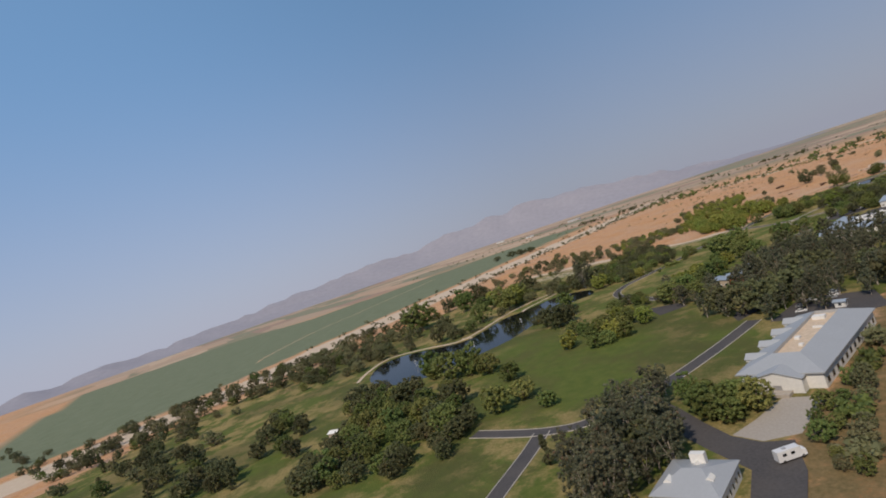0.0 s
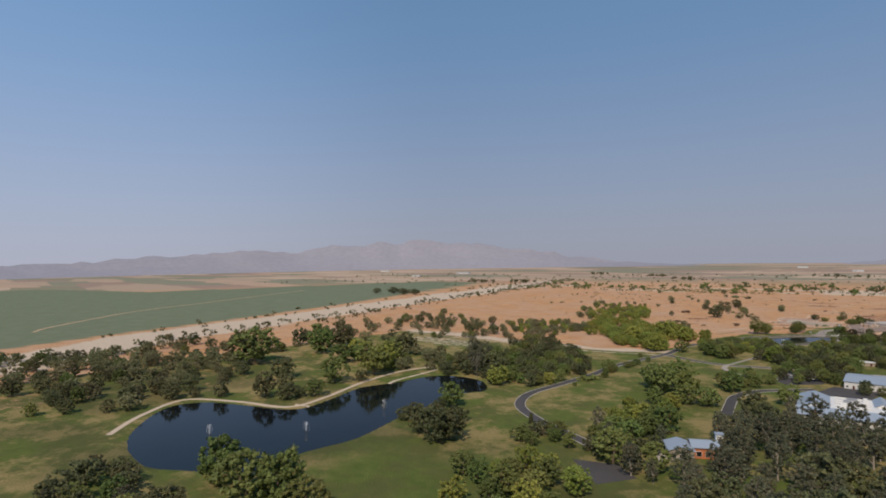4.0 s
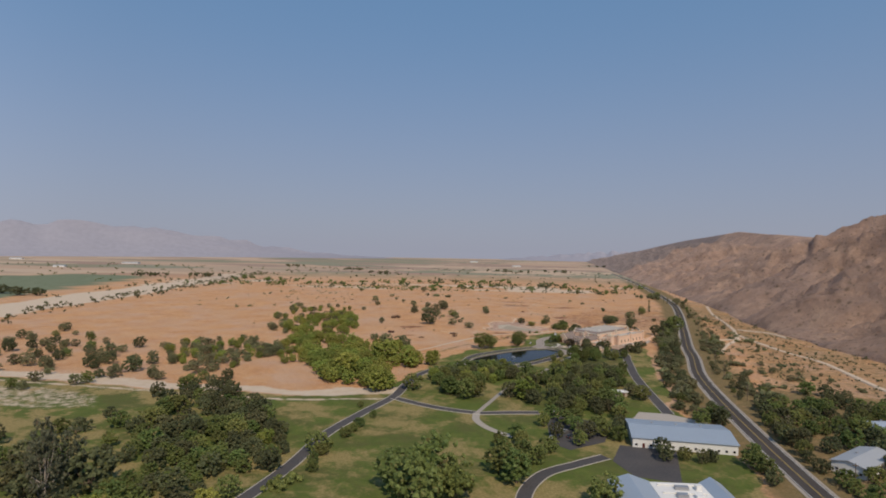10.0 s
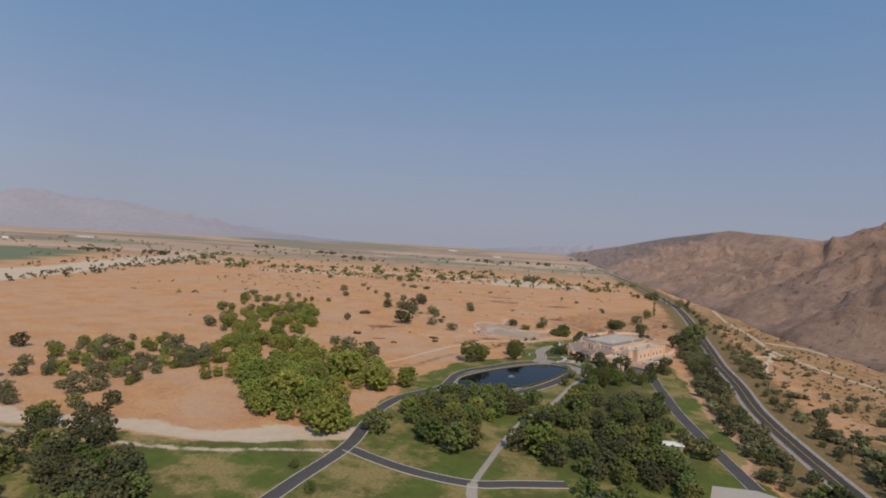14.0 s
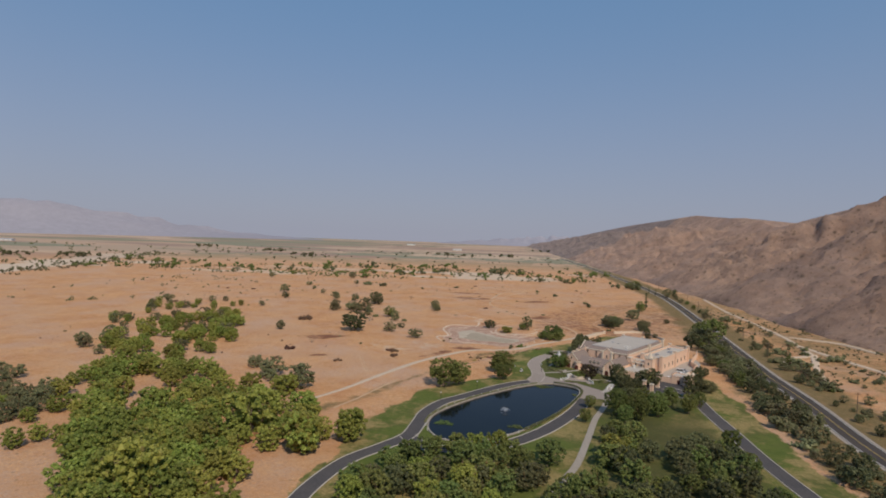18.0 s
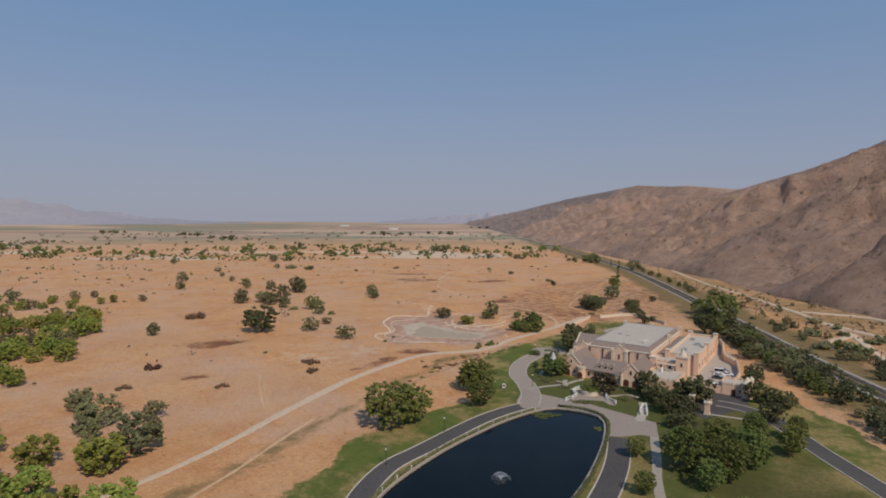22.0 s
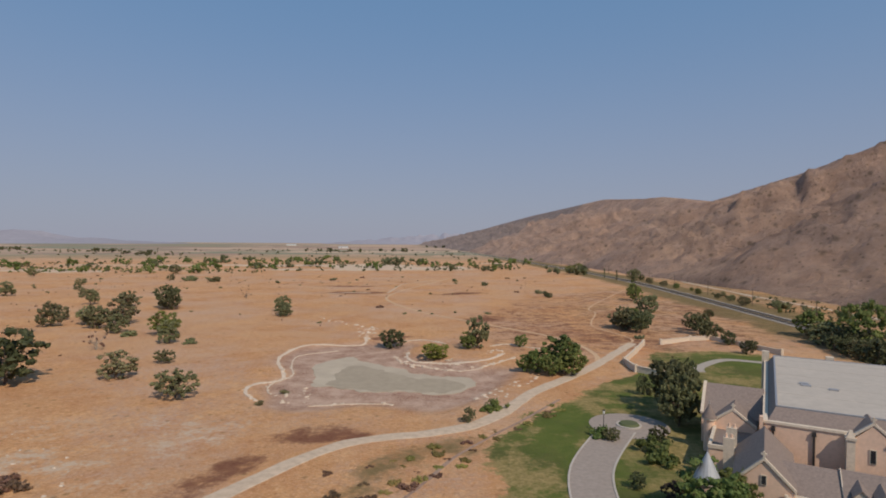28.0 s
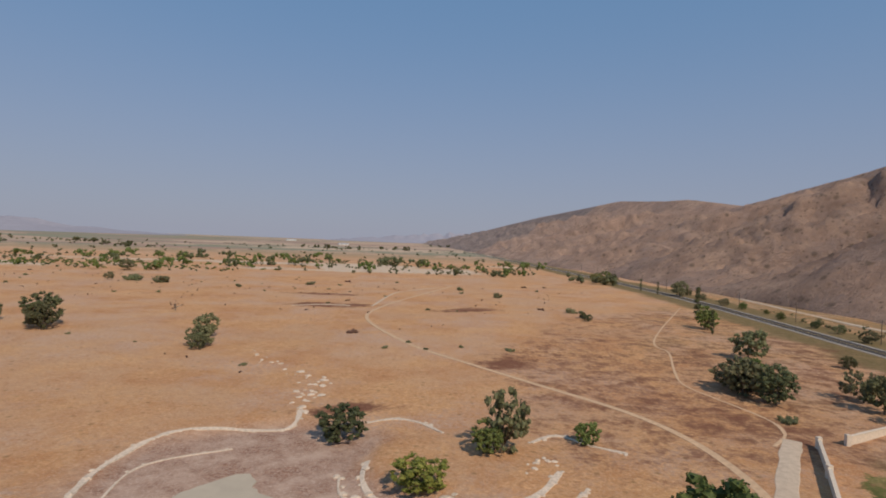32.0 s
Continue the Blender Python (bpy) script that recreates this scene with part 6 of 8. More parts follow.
# studio block with roof plant
studio = empty("studio_block", pose(124, -288, 0, 0, 0, 14), "low studio block with blue-grey roofs round a white plant deck", "building")
mk("wall", *box_vf(-20, -24, -0.3, 20, 24, 4.4), M_WALLW, studio)
mk("roof_deck", *box_vf(-6, -8, 4.4, 19, 23, 4.9), M_WALLW, studio, "white flat roof deck")
for x0, y0, x1, y1, al in ((-21, -25, 21, -8, "x"), (-21, -8, -6, 24, "y"), (13, 6, 21, 24, "y")):
    mk("roof", *gable_vf(x0, y0, x1, y1, 4.6, 7.2, al, 0.3, 0.25), M_BLUE, studio)
    mk("gable_wall", *gable_wall_vf(x0 + 0.3, y0 + 0.3, x1 - 0.3, y1 - 0.3, 4.0, 4.4, 6.8, "y" if al == "y" else "x"), M_WALLW, studio)
for i, (x, y, w, d, h) in enumerate(((0, 2, 3, 2, 1.6), (4, 3, 2, 2, 1.2), (8, 2, 2.4, 2, 1.8), (2, 10, 4, 2.4, 1.4), (8, 10, 3, 3, 1.1), (4, 17, 5, 2, 1.3), (10, 17, 2, 2, 1.9))):
    mk("roof_unit", *box_vf(x - w / 2, y - d / 2, 4.9, x + w / 2, y + d / 2, 4.9 + h, 0.1), M_METAL if i % 2 else M_WALLW, studio)
for y in (-1, 6, 13, 20):
    mk("duct", *box_vf(-4, y - 0.3, 5.0, 12, y + 0.3, 5.6), M_WALLW, studio)
for i in range(9):
    window((-18 + i * 4.4, -24.06, 1.0), (2.2, 1.6), "y", studio)
    window((-20.06, -20 + i * 4.8, 1.0), (1.8, 1.6), "x", studio)
for x in (-14, -10, 4):
    mk("skylight", *box_vf(x - 0.8, -19, 5.6, x + 0.8, -17.8, 6.4), M_WALLW, studio)
# office with orange wall
office = empty("office", pose(95, -405, 0, 0, 0, 34), "small office with blue metal roofs and burnt-orange walls", "building")
mk("wall", *gable_wall_vf(-10, -6, 0, 7, -0.3, 4.0, 5.6, "y"), M_WALLT, office)
mk("roof", *gable_vf(-10, -6, 0, 7, 4.2, 5.9, "y", 0.7), M_BLUE, office)
mk("wing_wall", *gable_wall_vf(0.1, -2, 13, 9, -0.3, 4.6, 6.2, "x"), M_ORANGE, office, "burnt-orange wing wall")
mk("wing_roof", *gable_vf(0.1, -2, 13, 9, 4.8, 6.5, "x", 0.7), M_BLUE, office)
mk("tower", *box_vf(11, 6, -0.3, 14, 9, 8.2), M_WALLW, office, "white square roof tower")
mk("tower_cap", *box_vf(10.7, 5.7, 8.2, 14.3, 9.3, 8.6), M_BLUE, office)
for i in range(3):
    window((-8 + i * 3, -6.06, 0.9), (1.8, 1.8), "y", office)
    window((2.5 + i * 3.6, -2.06, 0.9), (2.2, 2.2), "y", office)
mk("terrace", *box_vf(-15, -10, -0.2, -10, 6, 0.25), M_CONC, office, "pale paved terrace")
# white hall
hall = empty("white_hall", pose(200, -524, 0, 0, 0, 9) @ Matrix.Diagonal((0.86, 0.93, 1, 1)), "white-walled hall with a grey hipped metal roof and roof well", "building")
mk("wall", *box_vf(-15, -33, -0.3, 15, 33, 5.4), M_WALLW, hall)
v = [(-16, -34, 5.5), (16, -34, 5.5), (16, 34, 5.5), (-16, 34, 5.5), (-5, -22, 8.6), (5, -22, 8.6), (5, 27, 8.6), (-5, 27, 8.6), (-5, -22, 7.4), (5, -22, 7.4), (5, 27, 7.4), (-5, 27, 7.4), (-16, -34, 5.1), (16, -34, 5.1), (16, 34, 5.1), (-16, 34, 5.1)]
mk("roof", v, [(0, 1, 5, 4), (1, 2, 6, 5), (2, 3, 7, 6), (3, 0, 4, 7), (4, 5, 9, 8), (5, 6, 10, 9), (6, 7, 11, 10), (7, 4, 8, 11), (1, 0, 12, 13), (2, 1, 13, 14), (3, 2, 14, 15), (0, 3, 15, 12)], M_GREYROOF, hall)
mk("roof_well", *box_vf(-4.98, -21.98, 7.1, 4.98, 26.98, 7.42), M_DIRT, hall, "dusty flat roof well")
for x, y, w, d, h in ((-1, 20, 5, 3, 1.3), (2, 8, 4, 0.8, 0.7), (-2, -4, 2, 2, 0.9), (2, -12, 1.6, 1.6, 0.8)):
    mk("roof_unit", *box_vf(x - w / 2, y - d / 2, 7.42, x + w / 2, y + d / 2, 7.42 + h), M_WALLW, hall)
for y in (-18, -4, 10, 24):
    mk("dormer", *gable_wall_vf(-17.2, y - 2.4, -12, y + 2.4, 5.2, 6.2, 7.6, "x"), M_WALLW, hall, "white dormer end")
    mk("dormer_roof", *gable_vf(-17.4, y - 2.6, -9, y + 2.6, 6.3, 7.8, "x", 0.2), M_GREYROOF, hall)
for i in range(12):
    window((15.06, -30 + i * 5.4, 1.0), (2.4, 2.0), "x", hall, M_METAL)
    window((-15.06, -30 + i * 5.4, 1.0), (2.4, 2.0), "x", hall, M_METAL)
mk("porch_wall", *gable_wall_vf(-9, -37, 9, -32.9, -0.3, 4.8, 7.0, "y"), M_WALLW, hall)
mk("porch_roof", *gable_vf(-9, -37, 9, -30, 5.0, 7.2, "y", 0.5), M_GREYROOF, hall)
panel("door", (0, -37.06, 0), (3.0, 2.6), "y", M_METAL, hall)
mk("loading_dock", *box_vf(-5, -41, -0.2, 5, -37.1, 1.0), M_CONC, hall, "concrete loading dock")
# grey villa south of the hall
villa = empty("grey_villa", pose(217, -619, 0, 0, 0, 18) @ Matrix.Diagonal((0.62, 0.62, 0.9, 1)), "grey-roofed villa with white dormers and a chimney block", "building")
mk("wall", *box_vf(-13, -14, -0.3, 13, 14, 5.0), M_WALLW, villa)
v = [(-14, -15, 5.1), (14, -15, 5.1), (14, 15, 5.1), (-14, 15, 5.1), (-4, 0, 8.0), (4, 0, 8.0), (-14, -15, 4.8), (14, -15, 4.8), (14, 15, 4.8), (-14, 15, 4.8)]
mk("roof", v, [(0, 1, 5, 4), (1, 2, 5), (2, 3, 4, 5), (3, 0, 4), (1, 0, 6, 7), (2, 1, 7, 8), (3, 2, 8, 9), (0, 3, 9, 6)], M_GREYROOF, villa)
for x, y in ((-8, -6), (8, -4), (0, 7)):
    mk("dormer", *gable_wall_vf(x - 1.6, y - 2, x + 1.6, y + 2, 5.4, 6.6, 7.6, "y"), M_WALLW, villa)
mk("chimney", *box_vf(-3, 8, 4.5, 3, 11, 9.2), M_WALLW, villa)
for i in range(6):
    for s in (-1, 1):
        window((s * 13.06, -11 + i * 4.4, 1.2), (1.6, 1.8), "x", villa)
# houses east of the highway
EAST = "houses east of the highway"
for nm, x, y, r, lx, ly, roof, lab in (("east_house", 203, -206, 52, 30, 13, M_GREYROOF, "long grey-roofed house among trees"), ("east_house", 233, -146, 20, 20, 12, M_BLUE, "house with a pale blue metal roof among trees"),
                                      ("east_house", 220, -276, 20, 26, 13, M_GREYROOF, "white house with a pale metal roof and spire"), ("east_house", 256, -196, 35, 18, 12, M_BLUE, "blue-roofed house among dark trees"),
                                      ("east_house", 243, -158, 62, 16, 11, M_BLUE, "small blue-roofed house among trees"), ("east_house", 240, -250, 70, 22, 12, M_BLUE, "blue-roofed house with white walls among trees")):
    h = house(nm, pose(x, y, 0, 0, 0, r), lx, ly, 4.2, 6.0, M_WALLW, roof, lab, category="house", vents=1)
    h["group"] = EAST
    if "spire" in lab:
        mk("spire", *cyl_vf(4, 0, 5.5, 10.5, 1.0, 0.08, 8), M_GREYROOF, h, "slim grey spire")
# small sheds and booths
booth = house("gate_booth", pose(186, -468, 0, 0, 0, 8), 4, 3, 2.6, 3.2, M_WALLW, M_BLUE, "small blue-roofed gate booth beside the entrance", gap=2, vents=0)
hut = house("white_hut", pose(101, -117, 0, 0, 0, 12), 9, 5, 2.8, 3.2, M_WALLT, M_WALLW, "small hut with a bright white flat roof", vents=0)
pavilion = house("lawn_pavilion", pose(3, -644, 0, 0, 0, 30), 6, 5, 2.8, 3.8, M_WALLT, M_WALLW, "small white-roofed pavilion beside trees", vents=0)

# ---- castle ----
CASTLE = pose(55.6, 95.0, 0, 0, 0, -30) @ Matrix.Diagonal((1.15, 1.12, 1.04, 1))
castle = empty("castle", CASTLE, "peach stucco castle-style hall with grey slate roofs and stone trim", "castle")


def merlons(x0, y0, x1, y1, z, parent, step=1.5, size=0.75, h=0.7, thick=0.4, mat=None):
    """A row of crenels along a straight parapet, each a block of its own."""
    d = math.hypot(x1 - x0, y1 - y0)
    n = max(1, int(d / step))
    ang = math.degrees(math.atan2(y1 - y0, x1 - x0))
    me = None
    for i in range(n):
        k = (i + 0.5) / n
        if me is None:
            first = mk("merlon", *box_vf(-size / 2, -thick / 2, 0, size / 2, thick / 2, h, 0.03), mat or M_STONE, parent)
            me = first.data
            ob = first
        else:
            ob = new("merlon", me)
            ob.parent = parent
        ob.matrix_basis = pose(x0 + (x1 - x0) * k, y0 + (y1 - y0) * k, z, 0, 0, ang)


def gable_end(x0, x1, y, z0, zr, thick=0.5, out=-1):
    """A stone-coped pointed parapet at the end of a roof that runs along y."""
    xm = (x0 + x1) / 2
    t = 0.45
    prof = [(x0 - 0.2, z0), (xm, zr), (x1 + 0.2, z0), (x1 + 0.2, z0 + t), (xm, zr + t), (x0 - 0.2, z0 + t)]
    v = [(x, yy, z) for yy in (y + thick, y) for x, z in prof]
    f = [(0, 1, 7, 6), (1, 2, 8, 7), (2, 3, 9, 8), (3, 4, 10, 9), (4, 5, 11, 10), (5, 0, 6, 11), (0, 5, 4, 1), (1, 4, 3, 2), (6, 7, 10, 11), (7, 8, 9, 10)]
    mk("gable_coping", v, f, M_STONE, castle)
    mk("finial", *join_vf(box_vf(xm - 0.12, y, zr + t - 0.1, xm + 0.12, y + 0.3, zr + t + 0.8), box_vf(xm - 0.35, y + 0.03, zr + t + 0.35, xm + 0.35, y + 0.27, zr + t + 0.55)), M_STONE, castle)


def gable_end_x(y0, y1, x, z0, zr, thick=0.5):
    ym = (y0 + y1) / 2
    t = 0.45
    prof = [(y0 - 0.2, z0), (ym, zr), (y1 + 0.2, z0), (y1 + 0.2, z0 + t), (ym, zr + t), (y0 - 0.2, z0 + t)]
    v = [(xx, y, z) for xx in (x, x + thick) for y, z in prof]
    f = [(0, 1, 7, 6), (1, 2, 8, 7), (2, 3, 9, 8), (3, 4, 10, 9), (4, 5, 11, 10), (5, 0, 6, 11), (0, 5, 4, 1), (1, 4, 3, 2), (6, 7, 10, 11), (7, 8, 9, 10)]
    mk("gable_coping", v, f, M_STONE, castle)


def arch_vf(x, y, w, h, thick, n=8):
    """An upright slab with a round head, facing along y."""
    r = w / 2
    prof = [(x - r, 0), (x + r, 0)] + [(x + r * math.cos(math.pi * i / n), h - r + r * math.sin(math.pi * i / n)) for i in range(n + 1)]
    k = len(prof)
    v = [(a, yy, z) for yy in (y, y + thick) for a, z in prof]
    return v, [tuple(range(k)), tuple(reversed(range(k, 2 * k)))] + [((i + 1) % k, i, k + i, k + (i + 1) % k) for i in range(k)]


def arch_door(x, y, w=1.9, h=2.7):
    s = mk("door_surround", *arch_vf(x, y - 0.14, w + 0.9, h + 0.5, 0.3), M_STONE, castle)
    d = mk("door", *arch_vf(x, y - 0.22, w, h, 0.3), M_DOOR, castle, "dark red double door")
    for k in (-1, 1):
        mk("door_handle", *box_vf(x + k * 0.14 - 0.04, y - 0.32, 1.0, x + k * 0.14 + 0.04, y - 0.2, 1.4), M_DARKM, d)


def slit(at, size, axis="y"):
    return window(at, size, axis, castle, M_STONE)


def turret(x, y, r, z1, z2, mat=None, roof=None, ring=True):
    t = mk("turret", *cyl_vf(x, y, -0.3, z1, r, None, 18), mat or M_PINK, castle, smooth=False)
    mk("turret_cornice", *cyl_vf(x, y, z1 - 0.25, z1 + 0.1, r + 0.25, None, 18), M_STONE, t)
    mk("turret_roof", *cyl_vf(x, y, z1 + 0.1, z2, r + 0.35, 0.05, 18), roof or M_SLATE, t, "pointed grey turret roof")
    mk("turret_finial", *cyl_vf(x, y, z2 - 0.2, z2 + 0.7, 0.09, 0.03, 6), M_METAL, t)
    return t


# great hall: walls, steep slate skirt and flat roof
mk("hall_wall", *box_vf(0, 0, -0.3, 24, 51, 9.0), M_PINK, castle)
for x0, y0, x1, y1 in ((-0.2, -0.2, 24.2, 0.5), (-0.2, 50.5, 24.2, 51.2), (-0.2, 0.5, 0.5, 50.5), (23.5, 0.5, 24.2, 50.5)):
    mk("cornice", *box_vf(x0, y0, 8.95, x1, y1, 9.35), M_STONE, castle)
v = [(0.5, 0.5, 9.2), (23.5, 0.5, 9.2), (23.5, 50.5, 9.2), (0.5, 50.5, 9.2), (1.6, 3.6, 11.0), (22.6, 3.6, 11.0), (22.6, 49.0, 11.0), (1.6, 49.0, 11.0)]
mk("skirt_roof", v, [(0, 1, 5, 4), (1, 2, 6, 5), (2, 3, 7, 6), (3, 0, 4, 7)], M_SLATE, castle, "grey slate roof skirt round the flat roof")
mk("flat_roof", *box_vf(1.6, 3.6, 10.4, 22.6, 49.0, 11.0), M_FLAT, castle, "pale flat roof membrane")
for x0, y0, x1, y1 in ((1.5, 3.4, 22.7, 3.7), (1.5, 48.8, 22.7, 49.1), (1.5, 3.7, 1.8, 48.8), (22.4, 3.7, 22.7, 48.8)):
    mk("roof_edge", *box_vf(x0, y0, 10.9, x1, y1, 11.15), M_METAL, castle)
for y in (13, 21, 29, 37, 45):
    mk("roof_seam", *box_vf(1.9, y - 0.06, 10.99, 22.3, y + 0.06, 11.03), M_FLAT, castle)
mk("roof_unit", *join_vf(box_vf(19.4, 9.6, 11.0, 19.8, 10.0, 12.2), box_vf(17.4, 9.66, 12.0, 21.4, 9.94, 12.2), box_vf(19.5, 7.8, 12.02, 19.7, 11.6, 12.18)), M_WALLW, castle, "white cross-shaped roof vent")
for x, y in ((6.0, 22), (6.3, 20.6), (10.2, 19.5)):
    mk("roof_hatch", *box_vf(x - 0.7, y - 0.4, 11.0, x + 0.7, y + 0.4, 11.3), M_METAL, castle)
for x in (1.2, 6.3, 16.3, 19.6, 22.8):
    d = mk("downpipe", *box_vf(x - 0.14, -0.32, 2.5, x + 0.14, -0.02, 8.0), M_DARKM, castle, "dark rain downpipe")
    mk("pipe_head", *box_vf(x - 0.3, -0.45, 7.9, x + 0.3, -0.02, 8.6, 0.08), M_DARKM, d)
for x in (-0.6, 24.1):
    mk("pier", *box_vf(x, -0.6, -0.3, x + 0.5, 0.4, 10.0), M_PINK, castle)
# centre gable of the hall front
mk("centre_bay", *gable_wall_vf(10.9, -1.4, 15.1, 0.6, -0.3, 8.9, 11.2, "y"), M_PINK, castle)
mk("bay_roof", *gable_vf(10.9, -1.0, 15.1, 4.4, 9.2, 11.4, "y", 0.25), M_SLATE, castle)
gable_end(10.9, 15.1, -1.5, 9.1, 11.3)
for x in (10.5, 15.5):
    t = mk("bay_pier", *box_vf(x - 0.5, -1.7, -0.3, x + 0.5, -0.1, 8.6), M_STONE, castle)
    mk("pier_cap", *box_vf(x - 0.65, -1.85, 8.6, x + 0.65, -0.1, 9.0), M_STONE, t)
    mk("pier_top", *box_vf(x - 0.5, -1.7, 9.0, x + 0.5, -0.7, 10.0, 0.3), M_STONE, t)
slit((13, -1.44, 5.4), (0.8, 2.2))
# corner piers of the hall's back
for x, y in ((0, 51), (24, 51), (12, 51), (24, 30)):
    mk("corner_pier", *box_vf(x - 0.7, y - 0.7, -0.3, x + 0.7, y + 0.7, 11.6), M_STONE, castle)
# link and flat-roofed annex
mk("link_wall", *box_vf(24.05, 9, -0.3, 28, 50, 7.0), M_PINK, castle)
mk("link_roof", *box_vf(24.05, 9.4, 7.0, 27.7, 49.6, 7.15), M_SLATE, castle, "grey roof strip of the link")
mk("annex_wall", *box_vf(28.02, 9, -0.3, 38.5, 52, 7.4), M_PINK, castle)
mk("annex_roof", *box_vf(28.4, 9.4, 7.35, 38.1, 51.6, 7.55), M_FLAT, castle, "pale flat annex roof")
for x0, y0, x1, y1 in ((28.0, 8.9, 38.6, 9.4), (28.0, 51.6, 38.6, 52.1), (28.0, 9.4, 28.4, 51.6), (38.1, 9.4, 38.6, 51.6)):
    p = mk("parapet", *box_vf(x0, y0, 7.4, x1, y1, 8.5), M_PINK, castle)
    mk("parapet_cap", *box_vf(x0 - 0.12, y0 - 0.12, 8.5, x1 + 0.12, y1 + 0.12, 8.7), M_STONE, p)
for x, y in ((28.2, 9.2), (38.3, 9.2), (38.3, 30), (38.3, 51.8), (28.2, 51.8)):
    mk("corner_pier", *box_vf(x - 0.8, y - 0.8, -0.3, x + 0.8, y + 0.8, 9.6), M_PINK, castle)
    mk("pier_cap", *box_vf(x - 0.95, y - 0.95, 9.6, x + 0.95, y + 0.95, 9.95), M_STONE, castle)
for y in (14, 20, 26, 34, 40, 46):
    slit((38.56, y, 2.2), (1.2, 2.4), "x")
for x, y, w in ((32, 20, 1.6), (34.5, 33, 2.2), (31, 42, 1.4)):
    mk("roof_unit", *box_vf(x - w / 2, y - 0.9, 7.55, x + w / 2, y + 0.9, 8.6, 0.06), M_METAL, castle)
# stepped front of the annex
mk("annex_front", *box_vf(24.06, 2.5, -0.3, 34, 8.9, 6.2), M_PINK, castle)
mk("annex_front_roof", *box_vf(24.4, 2.9, 6.2, 33.6, 8.8, 6.35), M_FLAT, castle)
merlons(24.2, 2.7, 33.8, 2.7, 6.2, castle, 1.6, 0.8, 0.8)
slit((27.5, 2.44, 3.4), (0.9, 1.8))
slit((30.5, 2.44, 3.4), (0.9, 1.8))
# west wing with a gabled bay and a slim corner turret
mk("wing_wall", *gable_wall_vf(-9.6, 12, -0.05, 24, -0.3, 5.4, 9.9, "x"), M_PINK, castle)
mk("wing_roof", *gable_vf(-9.2, 12, -0.4, 24, 5.55, 10.1, "x", 0.35), M_SLATE, castle, "grey slate roof of the wing")
gable_end_x(12, 24, -9.8, 5.4, 10.0)
for y in (15, 18, 21):
    slit((-9.66, y, 1.4), (1.1, 2.0), "x")
mk("wing_gable", *gable_wall_vf(-7.8, 7.6, -1.2, 12.1, -0.3, 5.0, 7.9, "y"), M_PINK, castle)
mk("wing_gable_roof", *gable_vf(-7.8, 8.0, -1.2, 16, 5.15, 8.1, "y", 0.3), M_SLATE, castle)
gable_end(-7.8, -1.2, 7.5, 5.05, 8.0)
for x in (-6, -3.2):
    slit((x, 7.54, 2.6), (0.9, 1.7))
turret(-8.0, 7.5, 0.85, 6.1, 8.7)
# low block between the wing and the front
mk("low_wall", *box_vf(-7.2, -3.0, -0.3, -0.62, 7.5, 4.3), M_PINK, castle)
mk("low_roof", *box_vf(-6.9, -2.7, 4.3, -0.9, 7.2, 4.42), M_SLATE, castle, "grey lower roof between the gables")
for x0, y0, x1, y1 in ((-7.35, -3.15, -6.9, 7.5), (-6.9, -3.15, -0.62, -2.7)):
    mk("low_parapet", *box_vf(x0, y0, 4.28, x1, y1, 4.9), M_STONE, castle)
for y in (-0.5, 4.0):
    slit((-7.26, y, 1.2), (1.1, 2.0), "x")
# front-left gabled block
mk("gable_block_wall", *gable_wall_vf(-3.2, -17, 3.4, -2, -0.3, 4.9, 8.7, "y"), M_PINK, castle)
mk("gable_block_roof", *gable_vf(-3.2, -16.6, 3.4, -2.1, 5.05, 8.9, "y", 0.35), M_SLATE, castle)
gable_end(-3.2, 3.4, -17.2, 4.95, 8.8)
arch_door(-1.4, -17, 2.0, 2.8)
slit((1.3, -17.06, 1.5), (0.9, 0.9))
slit((0.1, -17.06, 5.4), (0.7, 1.4))
b = mk("round_porch", *cyl_vf(4.0, -17.2, -0.3, 4.0, 1.5, None, 16), M_PINK, castle)
mk("porch_band", *cyl_vf(4.0, -17.2, 3.9, 4.3, 1.7, None, 16), M_STONE, b)
for i in range(8):
    a = math.pi * (1.05 + 0.9 * i / 7)
    mk("merlon", *box_vf(4.0 + 1.5 * math.cos(a) - 0.2, -17.2 + 1.5 * math.sin(a) - 0.2, 4.3, 4.0 + 1.5 * math.cos(a) + 0.2, -17.2 + 1.5 * math.sin(a) + 0.2, 4.8), M_STONE, b)
mk("porch_door", *arch_vf(4.0, -18.8, 1.7, 2.6, 0.4), M_DOOR, b, "dark red arched door")
# front wing with three small dormers
mk("front_wall", *gable_wall_vf(1.02, -16.5, 19, -4, -0.3, 3.6, 6.6, "x"), M_PINK, castle)
mk("front_roof", *gable_vf(1.4, -16.5, 8.4, -4, 3.75, 6.8, "x", 0.38), M_SLATE, castle, "grey slate roof of the front wing")
mk("front_roof", *gable_vf(8.9, -17.0, 18.6, -3.6, 3.85, 7.05, "x", 0.42), M_SLATE, castle)
mk("roof_step", *gable_wall_vf(8.45, -17.1, 8.55, -3.5, 3.0, 3.8, 7.2, "x"), M_STONE, castle)
for x in (10.2, 12.4, 14.6):
    d = mk("dormer", *gable_wall_vf(x - 0.75, -15.6, x + 0.75, -12.2, 4.2, 5.5, 6.4, "y"), M_STONE, castle)
    mk("dormer_roof", *gable_vf(x - 0.75, -15.6, x + 0.75, -12.0, 5.6, 6.55, "y", 0.18, 0.15), M_SLATE, d)
    panel("pane", (x, -15.64, 4.6), (0.8, 0.8), "y", M_GLASS, d)
